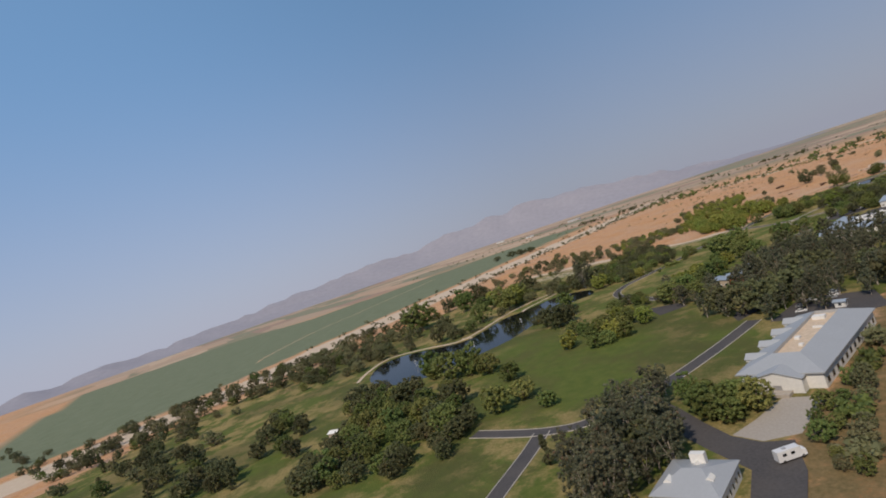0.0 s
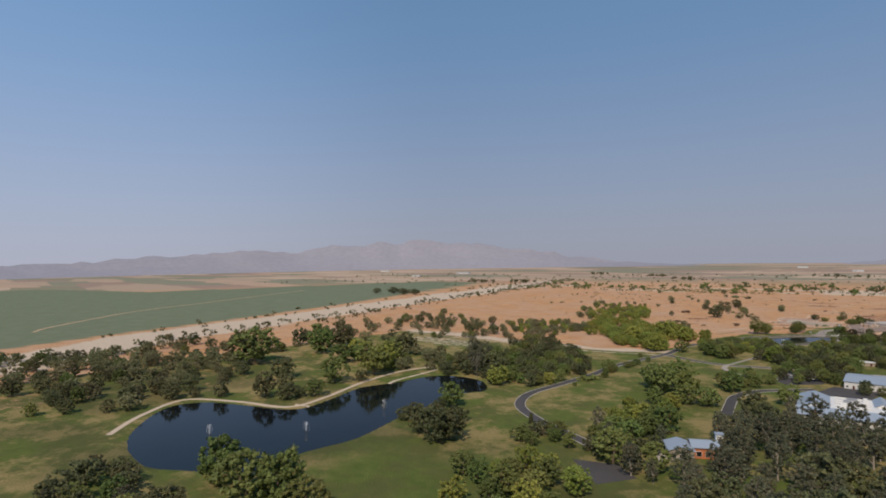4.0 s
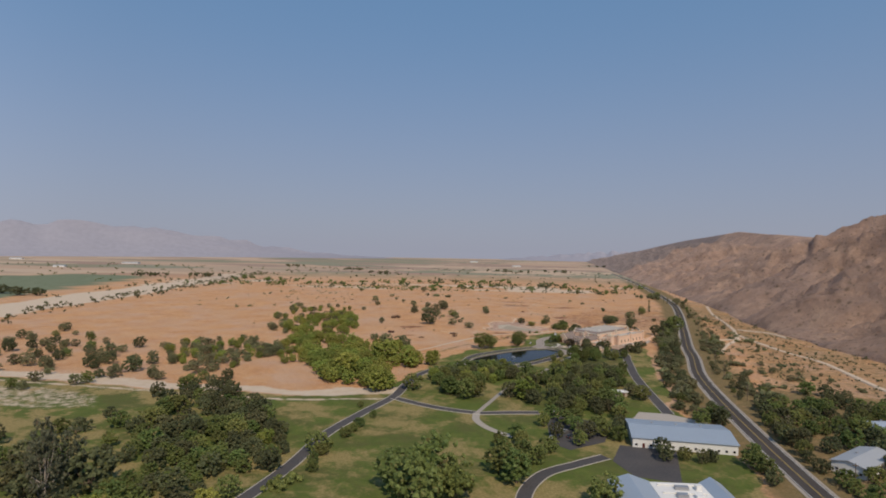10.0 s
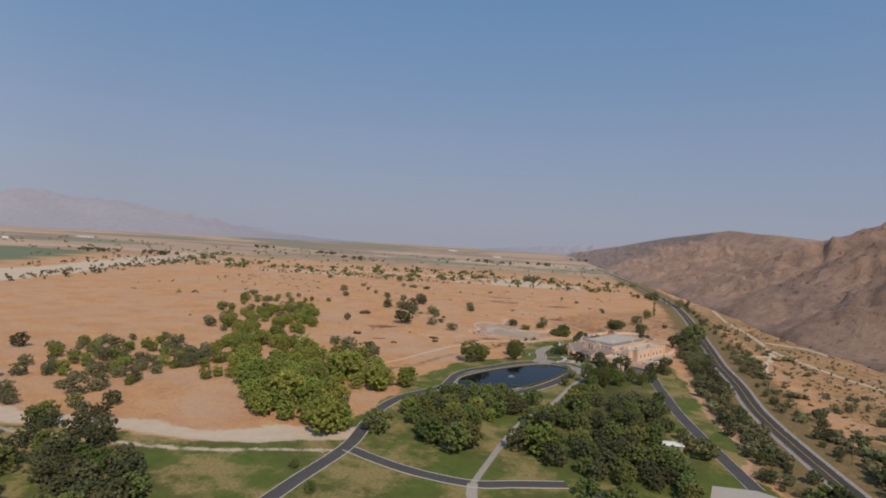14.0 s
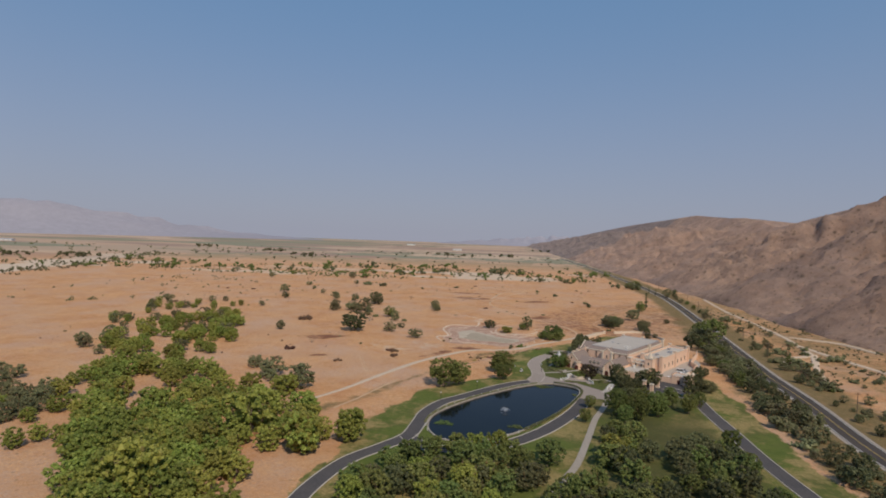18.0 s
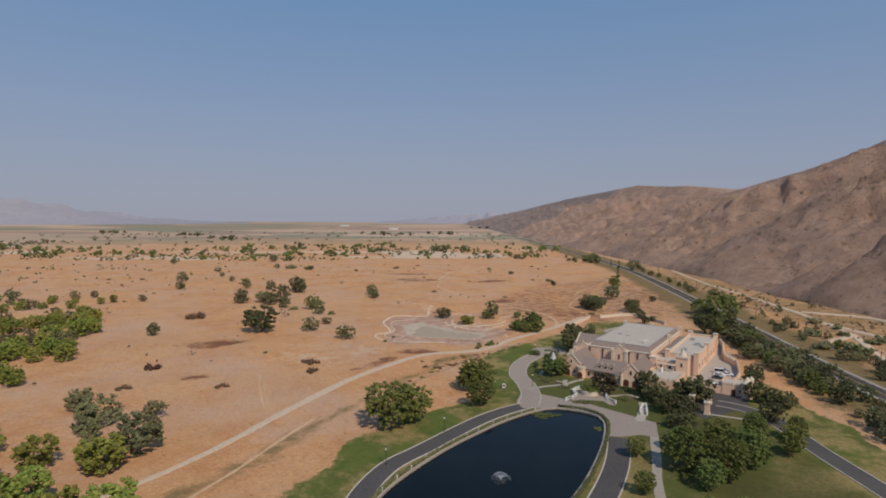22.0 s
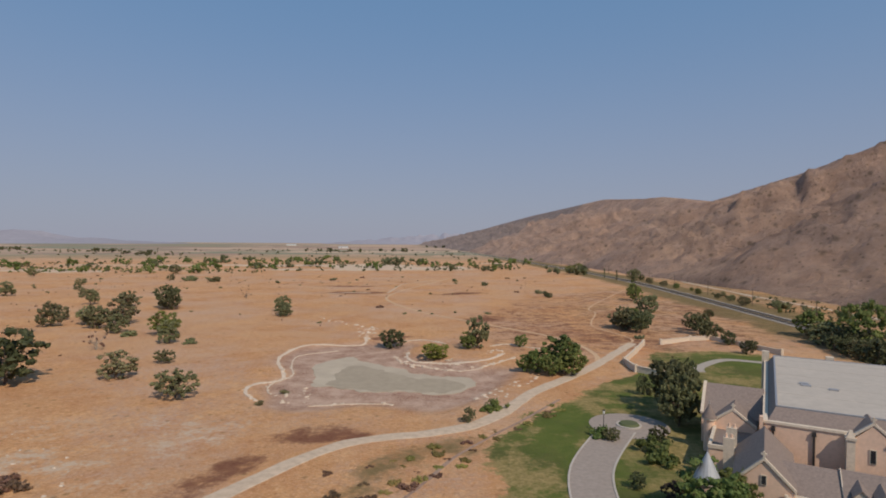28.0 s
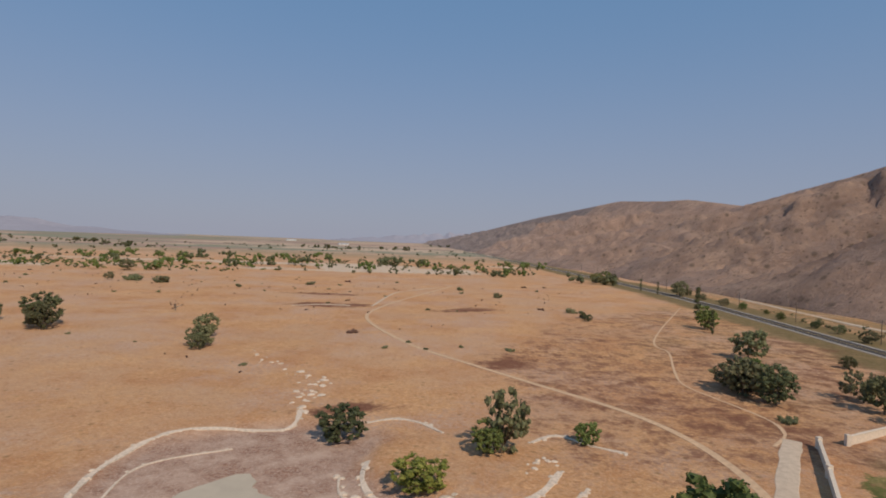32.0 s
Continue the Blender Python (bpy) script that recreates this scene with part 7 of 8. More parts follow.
for x in (6.6, 9.0, 12.0, 15.0, 17.4):
    slit((x, -16.56, 1.0), (1.0, 1.9))
mk("front_bay", *cyl_vf(17.6, -17.0, -0.3, 3.7, 1.5, None, 10), M_PINK, castle)
mk("bay_cap", *cyl_vf(17.6, -17.0, 3.7, 5.0, 1.75, 0.1, 10), M_SLATE, castle)
for x in (16.9, 17.6, 18.3):
    slit((x, -18.48, 1.2), (0.5, 1.5))
# front-right gabled block
mk("gable_block_wall", *gable_wall_vf(19.05, -18.5, 25.5, 0.0, -0.3, 5.0, 8.6, "y"), M_PINK, castle)
mk("gable_block_roof", *gable_vf(19.05, -18.1, 25.5, -0.2, 5.15, 8.8, "y", 0.35), M_SLATE, castle)
gable_end(19.05, 25.5, -18.7, 5.05, 8.7)
arch_door(20.7, -18.5, 1.9, 2.7)
arch_door(23.8, -18.5, 1.9, 2.7)
slit((22.3, -18.56, 4.6), (0.8, 1.7))
for x in (19.2, 25.4):
    mk("buttress", *box_vf(x - 0.35, -19.3, -0.3, x + 0.35, -18.4, 4.6, 0.12), M_STONE, castle)
# terrace with crenels and a square tower
mk("terrace", *box_vf(25.55, -14, -0.3, 36, 2.45, 3.4), M_PINK, castle)
mk("terrace_floor", *box_vf(25.9, -13.6, 3.38, 35.6, 2.4, 3.46), M_FLAT, castle, "pale terrace floor")
merlons(25.7, -13.8, 35.8, -13.8, 3.4, castle, 1.4, 0.75, 0.9)
merlons(35.8, -13.6, 35.8, 2.0, 3.4, castle, 1.4, 0.75, 0.9)
for x in (27.5, 30.0, 32.5):
    p = mk("porch_column", *cyl_vf(x, -1.5, 3.4, 6.0, 0.2, 0.17, 8), M_STONE, castle)
mk("porch_lintel", *box_vf(26.8, -2.0, 6.0, 33.2, -1.0, 6.5), M_STONE, castle)
tower = mk("square_tower", *box_vf(33.0, 0.2, -0.3, 37.0, 4.2, 9.0), M_PINK, castle)
mk("tower_cornice", *box_vf(32.75, -0.05, 9.0, 37.25, 4.45, 9.4), M_STONE, tower)
for x0, y0, x1, y1 in ((33, 0.2, 37, 0.2), (33, 4.2, 37, 4.2), (33, 0.2, 33, 4.2), (37, 0.2, 37, 4.2)):
    merlons(x0, y0, x1, y1, 9.4, tower, 1.2, 0.6, 0.7, 0.35)
mk("tower_cone", *cyl_vf(35, 2.2, 9.4, 12.6, 1.5, 0.05, 12), M_STONE, tower, "small stone cone roof")
slit((35, 0.14, 5.5), (0.8, 1.6))
mk("corner_tower", *box_vf(24.2, -1.5, -0.3, 26.4, 1.0, 8.2), M_PINK, castle)
mk("corner_tower_cap", *box_vf(24.0, -1.7, 8.2, 26.6, 1.2, 8.6), M_STONE, castle)
mk("wall_disc", *cyl_vf(29.0, -3.6, 3.46, 5.2, 0.5, 0.42, 12), M_WALLW, castle, "white urn")
# chimneys and the small garden turret
for x, y, z in ((-4.2, -2.2, 8.0), (-4.4, -5.6, 7.4)):
    c = mk("chimney", *box_vf(x - 0.7, y - 0.5, -0.3, x + 0.7, y + 0.5, z), M_STONE, castle, "pale stone chimney")
    for dx in (-0.35, 0.35):
        mk("chimney_pot", *cyl_vf(x + dx, y, z, z + 0.6, 0.22, 0.18, 8), M_PINK, c)
turret(-6.1, -19.6, 1.35, 5.6, 9.6, None, M_GREYROOF)

# gatehouse with round tower beside the drive
gate = empty("gatehouse", pose(106, 59, 0, 0, 0, -26.6), "small peach gatehouse with a round cone-roofed tower", "gatehouse")
mk("wall", *box_vf(-5, -3, -0.3, 5, 5, 4.2), M_PINK, gate)
mk("roof_deck", *box_vf(-4.7, -2.7, 3.9, 4.7, 4.7, 4.25), M_FLAT, gate)
for x0, y0, x1, y1 in ((-5, -3, 5, -3), (-5, 5, 5, 5), (-5, -3, -5, 5), (5, -3, 5, 5)):
    merlons(x0, y0, x1, y1, 4.2, gate, 1.4, 0.75, 0.8, 0.4, M_PINK)
mk("round_tower", *cyl_vf(3.6, -3.6, -0.3, 5.6, 1.9, None, 18), M_PINK, gate)
mk("tower_cornice", *cyl_vf(3.6, -3.6, 5.4, 5.8, 2.15, None, 18), M_STONE, gate)
mk("tower_roof", *cyl_vf(3.6, -3.6, 5.8, 8.2, 1.8, 0.05, 18), M_STONE, gate, "pale stone cone roof")
panel("door", (-1, -3.06, 0), (1.4, 2.3), "y", M_DOOR, gate)
window((1.2, -3.06, 1.4), (0.8, 1.2), "y", gate, M_STONE)
mk("side_wall", *box_vf(-13, -2.8, -0.3, -5.02, -2.4, 3.0), M_PINK, gate)
mk("side_wall", *box_vf(-5, 5.02, -0.3, -4.6, 14, 3.0), M_PINK, gate)
mk("turret", *cyl_vf(4.6, 4.6, -0.3, 5.2, 0.9, None, 10), M_PINK, gate)
mk("turret_cap", *cyl_vf(4.6, 4.6, 5.2, 6.6, 1.1, 0.05, 10), M_STONE, gate)


def gate_post(x, y):
    g = empty("gate_post", pose(x, y, 0, 0, 0, -26.6), "cream stone gate post beside the drive", "gate post", "castle gate posts")
    mk("plinth", *box_vf(-1.0, -1.0, -0.3, 1.0, 1.0, 0.6), M_STONE, g)
    mk("shaft", *box_vf(-0.8, -0.8, 0.6, 0.8, 0.8, 4.0), M_PINK, g)
    mk("cap", *box_vf(-1.05, -1.05, 4.0, 1.05, 1.05, 4.4), M_STONE, g)
    mk("lantern", *cyl_vf(0, 0, 4.4, 5.3, 0.3, 0.2, 8), M_METAL, g)
    return g


for x, y in ((83.5, 42.5), (86, 35), (91, 46.5)):
    gate_post(x, y)
bar = mk("drive_band", *ribbon_vf(spline([(86, 35), (94, 32), (103, 28)], 2), 0.35, -0.35, 0.0, 0.12), M_KERB)
tagged(bar, "pale stone band across the asphalt drive", "paving band", kind="structure")


def wall_run(name, line, h, label, mat, crenel=False, thick=0.4):
    w = empty(name, pose(line[0][0], line[0][1], 0), label, "wall")
    loc = [(x - line[0][0], y - line[0][1]) for x, y in line]
    for (xa, ya), (xb, yb) in zip(loc, loc[1:]):
        mk("wall_panel", *ribbon_vf([(xa, ya), (xb, yb)], thick / 2, -thick / 2, -0.3, h), mat, w)
        mk("wall_cap", *ribbon_vf([(xa, ya), (xb, yb)], thick / 2 + 0.12, -thick / 2 - 0.12, h, h + 0.15), M_STONE, w)
        if crenel:
            merlons(xa, ya, xb, yb, h + 0.15, w, 2.2, 1.1, 0.7, thick, mat)
    for x, y in loc:
        mk("wall_pier", *box_vf(x - 0.45, y - 0.45, -0.3, x + 0.45, y + 0.45, h + 0.5), mat, w)
    return w


wall_run("garden_wall", [(78, 216), (70, 201), (60, 183), (60, 172), (66, 165)], 1.8, "cream rendered garden wall in dry grass", M_STONE)
wall_run("garden_wall", [(86, 219), (101, 227), (110, 229), (122, 200)], 1.6, "low cream wall behind the castle lawn", M_STONE)
wall_run("yard_wall", [(134, 146), (132, 137), (126, 122), (122, 109), (123, 99), (116, 80), (110, 70)], 2.4, "peach crenellated wall round the service yard", M_PINK, True)
rear = mk("path_rear", *ribbon_vf(spline([(80, 172), (83, 179), (96, 190), (106, 187), (118, 180)], 2), 1.6, -1.6, -0.2, 0.07), M_PATH)
tagged(rear, "pale path across the lawn behind the castle", "path", kind="structure")

# ---- castle garden ----
bowl = empty("planter", pose(49.6, 54, 0), "round cream stone planter with clipped shrubs", "planter")
mk("wall", *ribbon_vf(ring_poly(0, 0, 3.2, 28), 0.2, -0.2, -0.2, 1.35, True), M_STONE, bowl)
mk("rim", *ribbon_vf(ring_poly(0, 0, 3.2, 28), 0.32, -0.32, 1.35, 1.55, True), M_STONE, bowl)
mk("soil", *prism_vf(ring_poly(0, 0, 3.05, 20), 0.2, 1.2), M_BED, bowl)
deck = mk("pavement_ring", *prism_vf(ring_poly(49.6, 54, 6.1, 36), -0.2, 0.1), M_PAVE)
tagged(deck, "grey paved ring round the planter", "pavement", kind="structure")
for x, y, h in ((49.6, 54, 2.6), (48.1, 55, 2.2), (51.1, 54.8, 2.3), (49.3, 52.4, 2.0), (50.9, 52.6, 1.8)):
    ob = plant(GBUSH, x, y, h, "planter shrubs", sink=-1.0)
    ob.name = "planter_shrub"


def balustrade(line, step=1.15, closed=False):
    """White posts and two rails along a line at the ground."""
    x0, y0 = line[0]
    b = empty("balustrade", pose(x0, y0, 0), "white balustrade round the planter court", "balustrade", "white balustrades")
    loc = [(x - x0, y - y0) for x, y in line]
    mk("top_rail", *ribbon_vf(loc, 0.16, -0.16, 0.95, 1.1), M_WALLW, b)
    mk("bottom_rail", *ribbon_vf(loc, 0.13, -0.13, 0.08, 0.24), M_WALLW, b)
    post = None
    for i, (x, y) in enumerate(loc[::2]):
        if post is None:
            ob = mk("post", *join_vf(box_vf(-0.2, -0.2, -0.2, 0.2, 0.2, 1.2), box_vf(-0.26, -0.26, 1.2, 0.26, 0.26, 1.32)), M_WALLW, b)
            post = ob.data
        else:
            ob = new("post", post)
            ob.parent = b
        ob.matrix_basis = pose(x, y, 0)
    bal = None
    for (xa, ya), (xb, yb) in zip(loc, loc[1:]):
        for k in (0.25, 0.5, 0.75):
            if bal is None:
                ob = mk("baluster", *cyl_vf(0, 0, 0.2, 0.97, 0.08, 0.05, 6), M_WALLW, b)
                bal = ob.data
            else:
                ob = new("baluster", bal)
                ob.parent = b
            ob.matrix_basis = pose(xa + (xb - xa) * k, ya + (yb - ya) * k, 0)
    return b


def arc(x, y, r, a0, a1, n):
    return [(x + r * math.cos(radians(a0 + (a1 - a0) * i / n)), y + r * math.sin(radians(a0 + (a1 - a0) * i / n))) for i in range(n + 1)]


balustrade(arc(49.6, 54, 6.2, -28, 208, 30)[:16])
balustrade(arc(49.6, 54, 6.2, -28, 208, 30)[15:])
balustrade([(44.1, 51.2), (43.0, 49.4), (42.3, 47.6), (40.5, 46.6), (39.3, 44.6)])
balustrade([(55.1, 51.2), (54.7, 49.0), (55.0, 46.8), (56.3, 45.0), (56.9, 42.8)])
court = mk("pavement_court_front", *prism_vf([(44.3, 51.5), (42.5, 47.4), (40.1, 45.2), (43.6, 43.8), (45.6, 46.6), (53.1, 45.6), (54.1, 42.0), (56.5, 41.4), (55.9, 45.0), (54.9, 51.5), (49.6, 52.0)], -0.2, 0.085), M_PAVE)
tagged(court, "grey paving at the foot of the planter court", "pavement", kind="structure")


def bed(poly, label, count, heights=(0.5, 0.9)):
    b = mk("flower_bed", *prism_vf(poly, -0.2, 0.12, 0.97), M_BED)
    tagged(b, label, "flower bed", "garden beds")
    for _ in range(int(count * 1.7)):
        i = rng.randint(len(poly))
        k, u = rng.rand(), 0.15 + 0.7 * rng.rand()
        cx, cy = sum(q[0] for q in poly) / len(poly), sum(q[1] for q in poly) / len(poly)
        ex, ey = poly[i][0] + (poly[i - 1][0] - poly[i][0]) * k, poly[i][1] + (poly[i - 1][1] - poly[i][1]) * k
        plant(GBUSH if rng.rand() < 0.6 else BUSH, cx + (ex - cx) * u, cy + (ey - cy) * u, heights[0] + rng.rand() * (heights[1] - heights[0]), "low bed plants", sink=0.1, wide=1.4)


bed([(x, y - 5.5) for x, y in [(41, 49), (45, 51), (49, 49), (47, 47), (42, 48)]], "low flower bed before the planter court", 12)
bed([(x, y - 5.5) for x, y in [(32, 84), (33, 80), (36, 75), (41, 72), (41, 70), (35, 71), (31, 76)]], "curved bed of low shrubs beside the path", 16)
bed([(x, y - 5.5) for x, y in [(38, 68), (41, 69), (43, 66), (42, 64), (39, 65)]], "small bed of low shrubs beside the path", 8)
bed([(x, y - 5.5) for x, y in [(60, 57), (64, 58), (66, 56), (65, 53), (60, 52), (59, 55)]], "oval bed of low shrubs on the lawn", 12)
bed([(x, y - 5.5) for x, y in [(62, 69), (65, 70), (66, 65), (64, 63), (62, 65)]], "bed of low shrubs under the castle wall", 10)


def walk_line(name, pts, width, mat=None, label="pale garden path between lawns"):
    p = mk(name, *ribbon_vf(spline(pts, 1.5), width / 2, -width / 2, -0.2, 0.075 + 0.005 * len([o for o in bpy.data.objects if o.name.startswith("path_")])), mat or M_PATH)
    return tagged(p, label, "path", kind="structure")


walk_line("path_garden", [(x, y - 5.5) for x, y in [(26, 62), (33, 67), (38, 69), (42, 71)]], 1.7)
walk_line("path_garden", [(x, y - 5.5) for x, y in [(42, 71), (44, 73), (47, 76), (49, 77), (50, 79)]], 1.7)
walk_line("path_garden", [(x, y - 5.5) for x, y in [(43, 77), (42, 74), (42, 71), (42, 67), (44, 64), (47, 63)]], 1.7)
walk_line("path_garden", [(x, y - 5.5) for x, y in [(35, 91), (33, 83), (34, 77), (39, 75), (42, 73)]], 1.4)
walk_line("path_garden", [(x, y - 5.5) for x, y in [(56, 57), (60, 58), (64, 59), (66, 58), (67, 56)]], 1.5)
walk_line("path_stair", [(x, y + 4) for x, y in [(67, 41), (66, 36), (64, 30), (61, 22)]], 3.0, M_CONC, "grey garden steps and walk to the plaza")
balustrade([(x, y + 4) for x, y in [(66, 37), (64, 33), (63, 28)]])
balustrade([(x, y + 4) for x, y in [(67, 37), (66, 32), (65, 28)]])

# ---- stone rims of the dry lake ----
STONE_MESH = []
for i in range(4):
    rs = np.random.RandomState(300 + i)
    sv = []
    for z, r in ((-0.3, 0.95), (0.12, 1.0), (0.42, 0.62)):
        sv += [(r * (0.75 + 0.5 * rs.rand()) * math.cos(a), r * (0.75 + 0.5 * rs.rand()) * math.sin(a), z * (0.8 + 0.4 * rs.rand())) for a in np.arange(6) * math.pi / 3]
    sf = [(j, (j + 1) % 6, 6 + (j + 1) % 6, 6 + j) for j in range(6)] + [(6 + j, 6 + (j + 1) % 6, 12 + (j + 1) % 6, 12 + j) for j in range(6)] + [tuple(range(12, 18))]
    sm = bpy.data.meshes.new("stone")
    sm.from_pydata(sv, [], sf)
    sm.materials.append(M_ROCK)
    STONE_MESH.append(sm)


def stone_rim(line, width, label, gap=1.7, size=(0.35, 0.75)):
    """A low pale stone kerb following the bank, with loose stones on it."""
    ln = spline(line, 1.6)
    x0, y0 = ln[0]
    z0 = ground_z(x0, y0)
    rim = empty("stone_rim", pose(x0, y0, z0), label, "stone edging", "stone rims of the dry lake")
    nn = normals_of(ln)
    rows = []
    for (x, y), (a, b) in zip(ln, nn):
        w = width * (0.6 + 0.7 * rng.rand()) / 2
        for s, dz in ((1, -0.35), (0.8, 0.13), (-0.8, 0.13), (-1, -0.35)):
            rows.append((x + a * w * s - x0, y + b * w * s - y0, ground_z(x + a * w * s, y + b * w * s) + dz + 0.08 * rng.rand() - z0))
    f = [(4 * i + j, 4 * i + j + 1, 4 * i + j + 5, 4 * i + j + 4) for i in range(len(ln) - 1) for j in range(3)]
    mk("kerb", rows, f, M_ROCK, rim)
    for i in range(0, len(ln), max(1, int(gap / 1.6))):
        if rng.rand() < 0.75:
            ob = new("stone", STONE_MESH[rng.randint(4)])
            ob.parent = rim
            k = size[0] + rng.rand() ** 2 * (size[1] - size[0])
            x, y = ln[i] + (rng.rand(2) - 0.5) * 1.4
            ob.matrix_basis = Matrix.Translation((x - x0, y - y0, ground_z(x, y) - z0 + 0.03)) @ Matrix.Rotation(rng.rand() * 6.3, 4, "Z") @ Matrix.Diagonal((k * 1.2, k, k, 1))
    return rim


stone_rim([(-47, 141), (-51, 145), (-53, 152), (-51, 158), (-47, 162), (-48, 169), (-54, 184), (-56, 197), (-53, 210), (-44, 215), (-31, 218), (-31, 229)], 1.25, "pale stone edging along the dry lake bank")
stone_rim([(-15, 221), (-9, 224), (-3, 222), (1, 217)], 1.1, "short pale stone edging beside a bush")
stone_rim([(19, 213), (25, 218), (31, 213), (37, 209)], 1.1, "short pale stone edging in dry grass")
stone_rim([(-12, 201), (-12, 195), (-9, 188), (-4, 187), (3, 185), (10, 185), (17, 190), (22, 199)], 1.3, "pale curved stone edging round a grassy islet")
stone_rim([(-16, 196), (-14, 188), (-6, 182), (0, 177), (7, 176), (16, 181), (25, 192)], 0.55, "broken outer stone edging below the islet", 1.6, (0.4, 0.95))
stone_rim([(-46, 148), (-48, 153), (-48, 160), (-45, 168), (-49, 182), (-50, 197), (-38, 206)], 0.5, "broken inner stone edging along the bank", 3.2, (0.3, 0.8))
stone_rim([(-33, 137), (-28, 138), (-23, 139), (-19, 139), (-12, 139)], 0.5, "broken stone edging at the lake's near bank", 1.6, (0.4, 0.9))


def stone_heap(poly, count, label, size=(0.3, 0.8)):
    p = np.array(poly, float)
    c = p.mean(0)
    heap = empty("loose_stones", pose(c[0], c[1], ground_z(*c)), label, "stones", "loose stones on the meadow")
    done = 0
    while done < count:
        x, y = p.min(0) + rng.rand(2) * (p.max(0) - p.min(0))
        if not inside(np.array([x]), np.array([y]), poly)[0][0]:
            continue
        done += 1
        k = size[0] + rng.rand() ** 2 * (size[1] - size[0])
        ob = new("stone", STONE_MESH[rng.randint(4)])
        ob.parent = heap
        ob.matrix_basis = Matrix.Translation((x - c[0], y - c[1], ground_z(x, y) - ground_z(*c) + 0.05)) @ Matrix.Rotation(rng.rand() * 6.3, 4, "Z") @ Matrix.Diagonal((k * 1.3, k, k * 0.8, 1))
    return heap


stone_heap([(-42, 269), (-30, 257), (-26, 238), (-29, 221), (-34, 230)], 44, "tumbled pale stones of a dry inlet", (0.35, 1.1))
stone_heap([(-69, 300), (-52, 278), (-40, 262), (-39, 254), (-55, 272)], 16, "scattered pale stones along a dry runnel", (0.25, 0.7))
stone_heap([(7, 143), (19, 158), (30, 169), (27, 159), (16, 142)], 26, "scattered pale stones on the broken bank", (0.25, 0.8))
stone_heap([(-42, 139), (-45, 150), (-37, 154), (-31, 140)], 18, "scattered pale stones below the bank", (0.25, 0.6))
stone_heap([(-14, 191), (21, 187), (21, 179), (-10, 178)], 24, "pale stones fallen below the islet", (0.3, 0.9))
stone_heap([(17, 208), (23, 203), (20, 195), (15, 197)], 10, "pale stones in the islet grass", (0.3, 0.8))
stone_heap([(-96, 96), (-60, 80), (-56, 94), (-90, 116)], 40, "small stones on bare meadow soil", (0.15, 0.4))

# ---- worn tracks on the meadow ----
def faint_track(name, line, width, label, mat=None):
    ln = spline(line, 2.5)
    nn = normals_of(ln)
    rows = []
    for (x, y), (a, b) in zip(ln, nn):
        w = width * (0.7 + 0.6 * rng.rand()) / 2
        for s, dz in ((1, -0.12), (0.85, 0.05), (-0.85, 0.05), (-1, -0.12)):
            rows.append((x + a * w * s, y + b * w * s, ground_z(x + a * w * s, y + b * w * s) + dz))
    f = [(4 * i + j, 4 * i + j + 1, 4 * i + j + 5, 4 * i + j + 4) for i in range(len(ln) - 1) for j in range(3)]
    return tagged(mk(name, rows, f, mat or M_DIRT), label, "track", kind="structure")


for k in (-0.9, 0.9):
    faint_track("track_ruts", [(-85 + k, 67), (-78 + k, 50), (-67 + k, 27)], 0.6, "pale wheel ruts in dry grass", M_TRACK)
faint_track("track_side", [(69, 216), (76, 224), (79, 234), (76, 248), (72, 266), (76, 284), (86, 314), (92, 345), (157, 476)], 0.8, "narrow worn track beside the highway", M_TRACK)
faint_track("track_back", [(-84, 413), (-66, 425), (-53, 423)], 2.6, "pale bare strip in the meadow")
faint_track("track_far", [(-41, 424), (-33, 510), (-6, 559)], 1.6, "narrow worn track in dry grass")
faint_track("track_ditch", [(-26, 53), (-21, 61), (-15, 71), (-5, 87), (2, 102), (10, 114), (18, 124), (30, 141)], 0.8, "eroded grey ditch beside the dirt road", M_MUD)
faint_track("track_pond", [(-61, -38), (-56, -19), (-52, 1), (-47, 19)], 1.3, "second eroded track below the dirt road", M_TRACK)

faint_track("track_field", [(-681, -553), (-745, -517), (-904, -382), (-1037, -185), (-1253, 134)], 5.0, "pale farm track across the green field", M_TRACK)
stone_rim([(-108, -486), (-97, -477), (-96, -455), (-117, -408), (-123, -375), (-127, -355)], 2.4, "rough pale rock bank along the lake shore", 1.6, (0.4, 1.1))
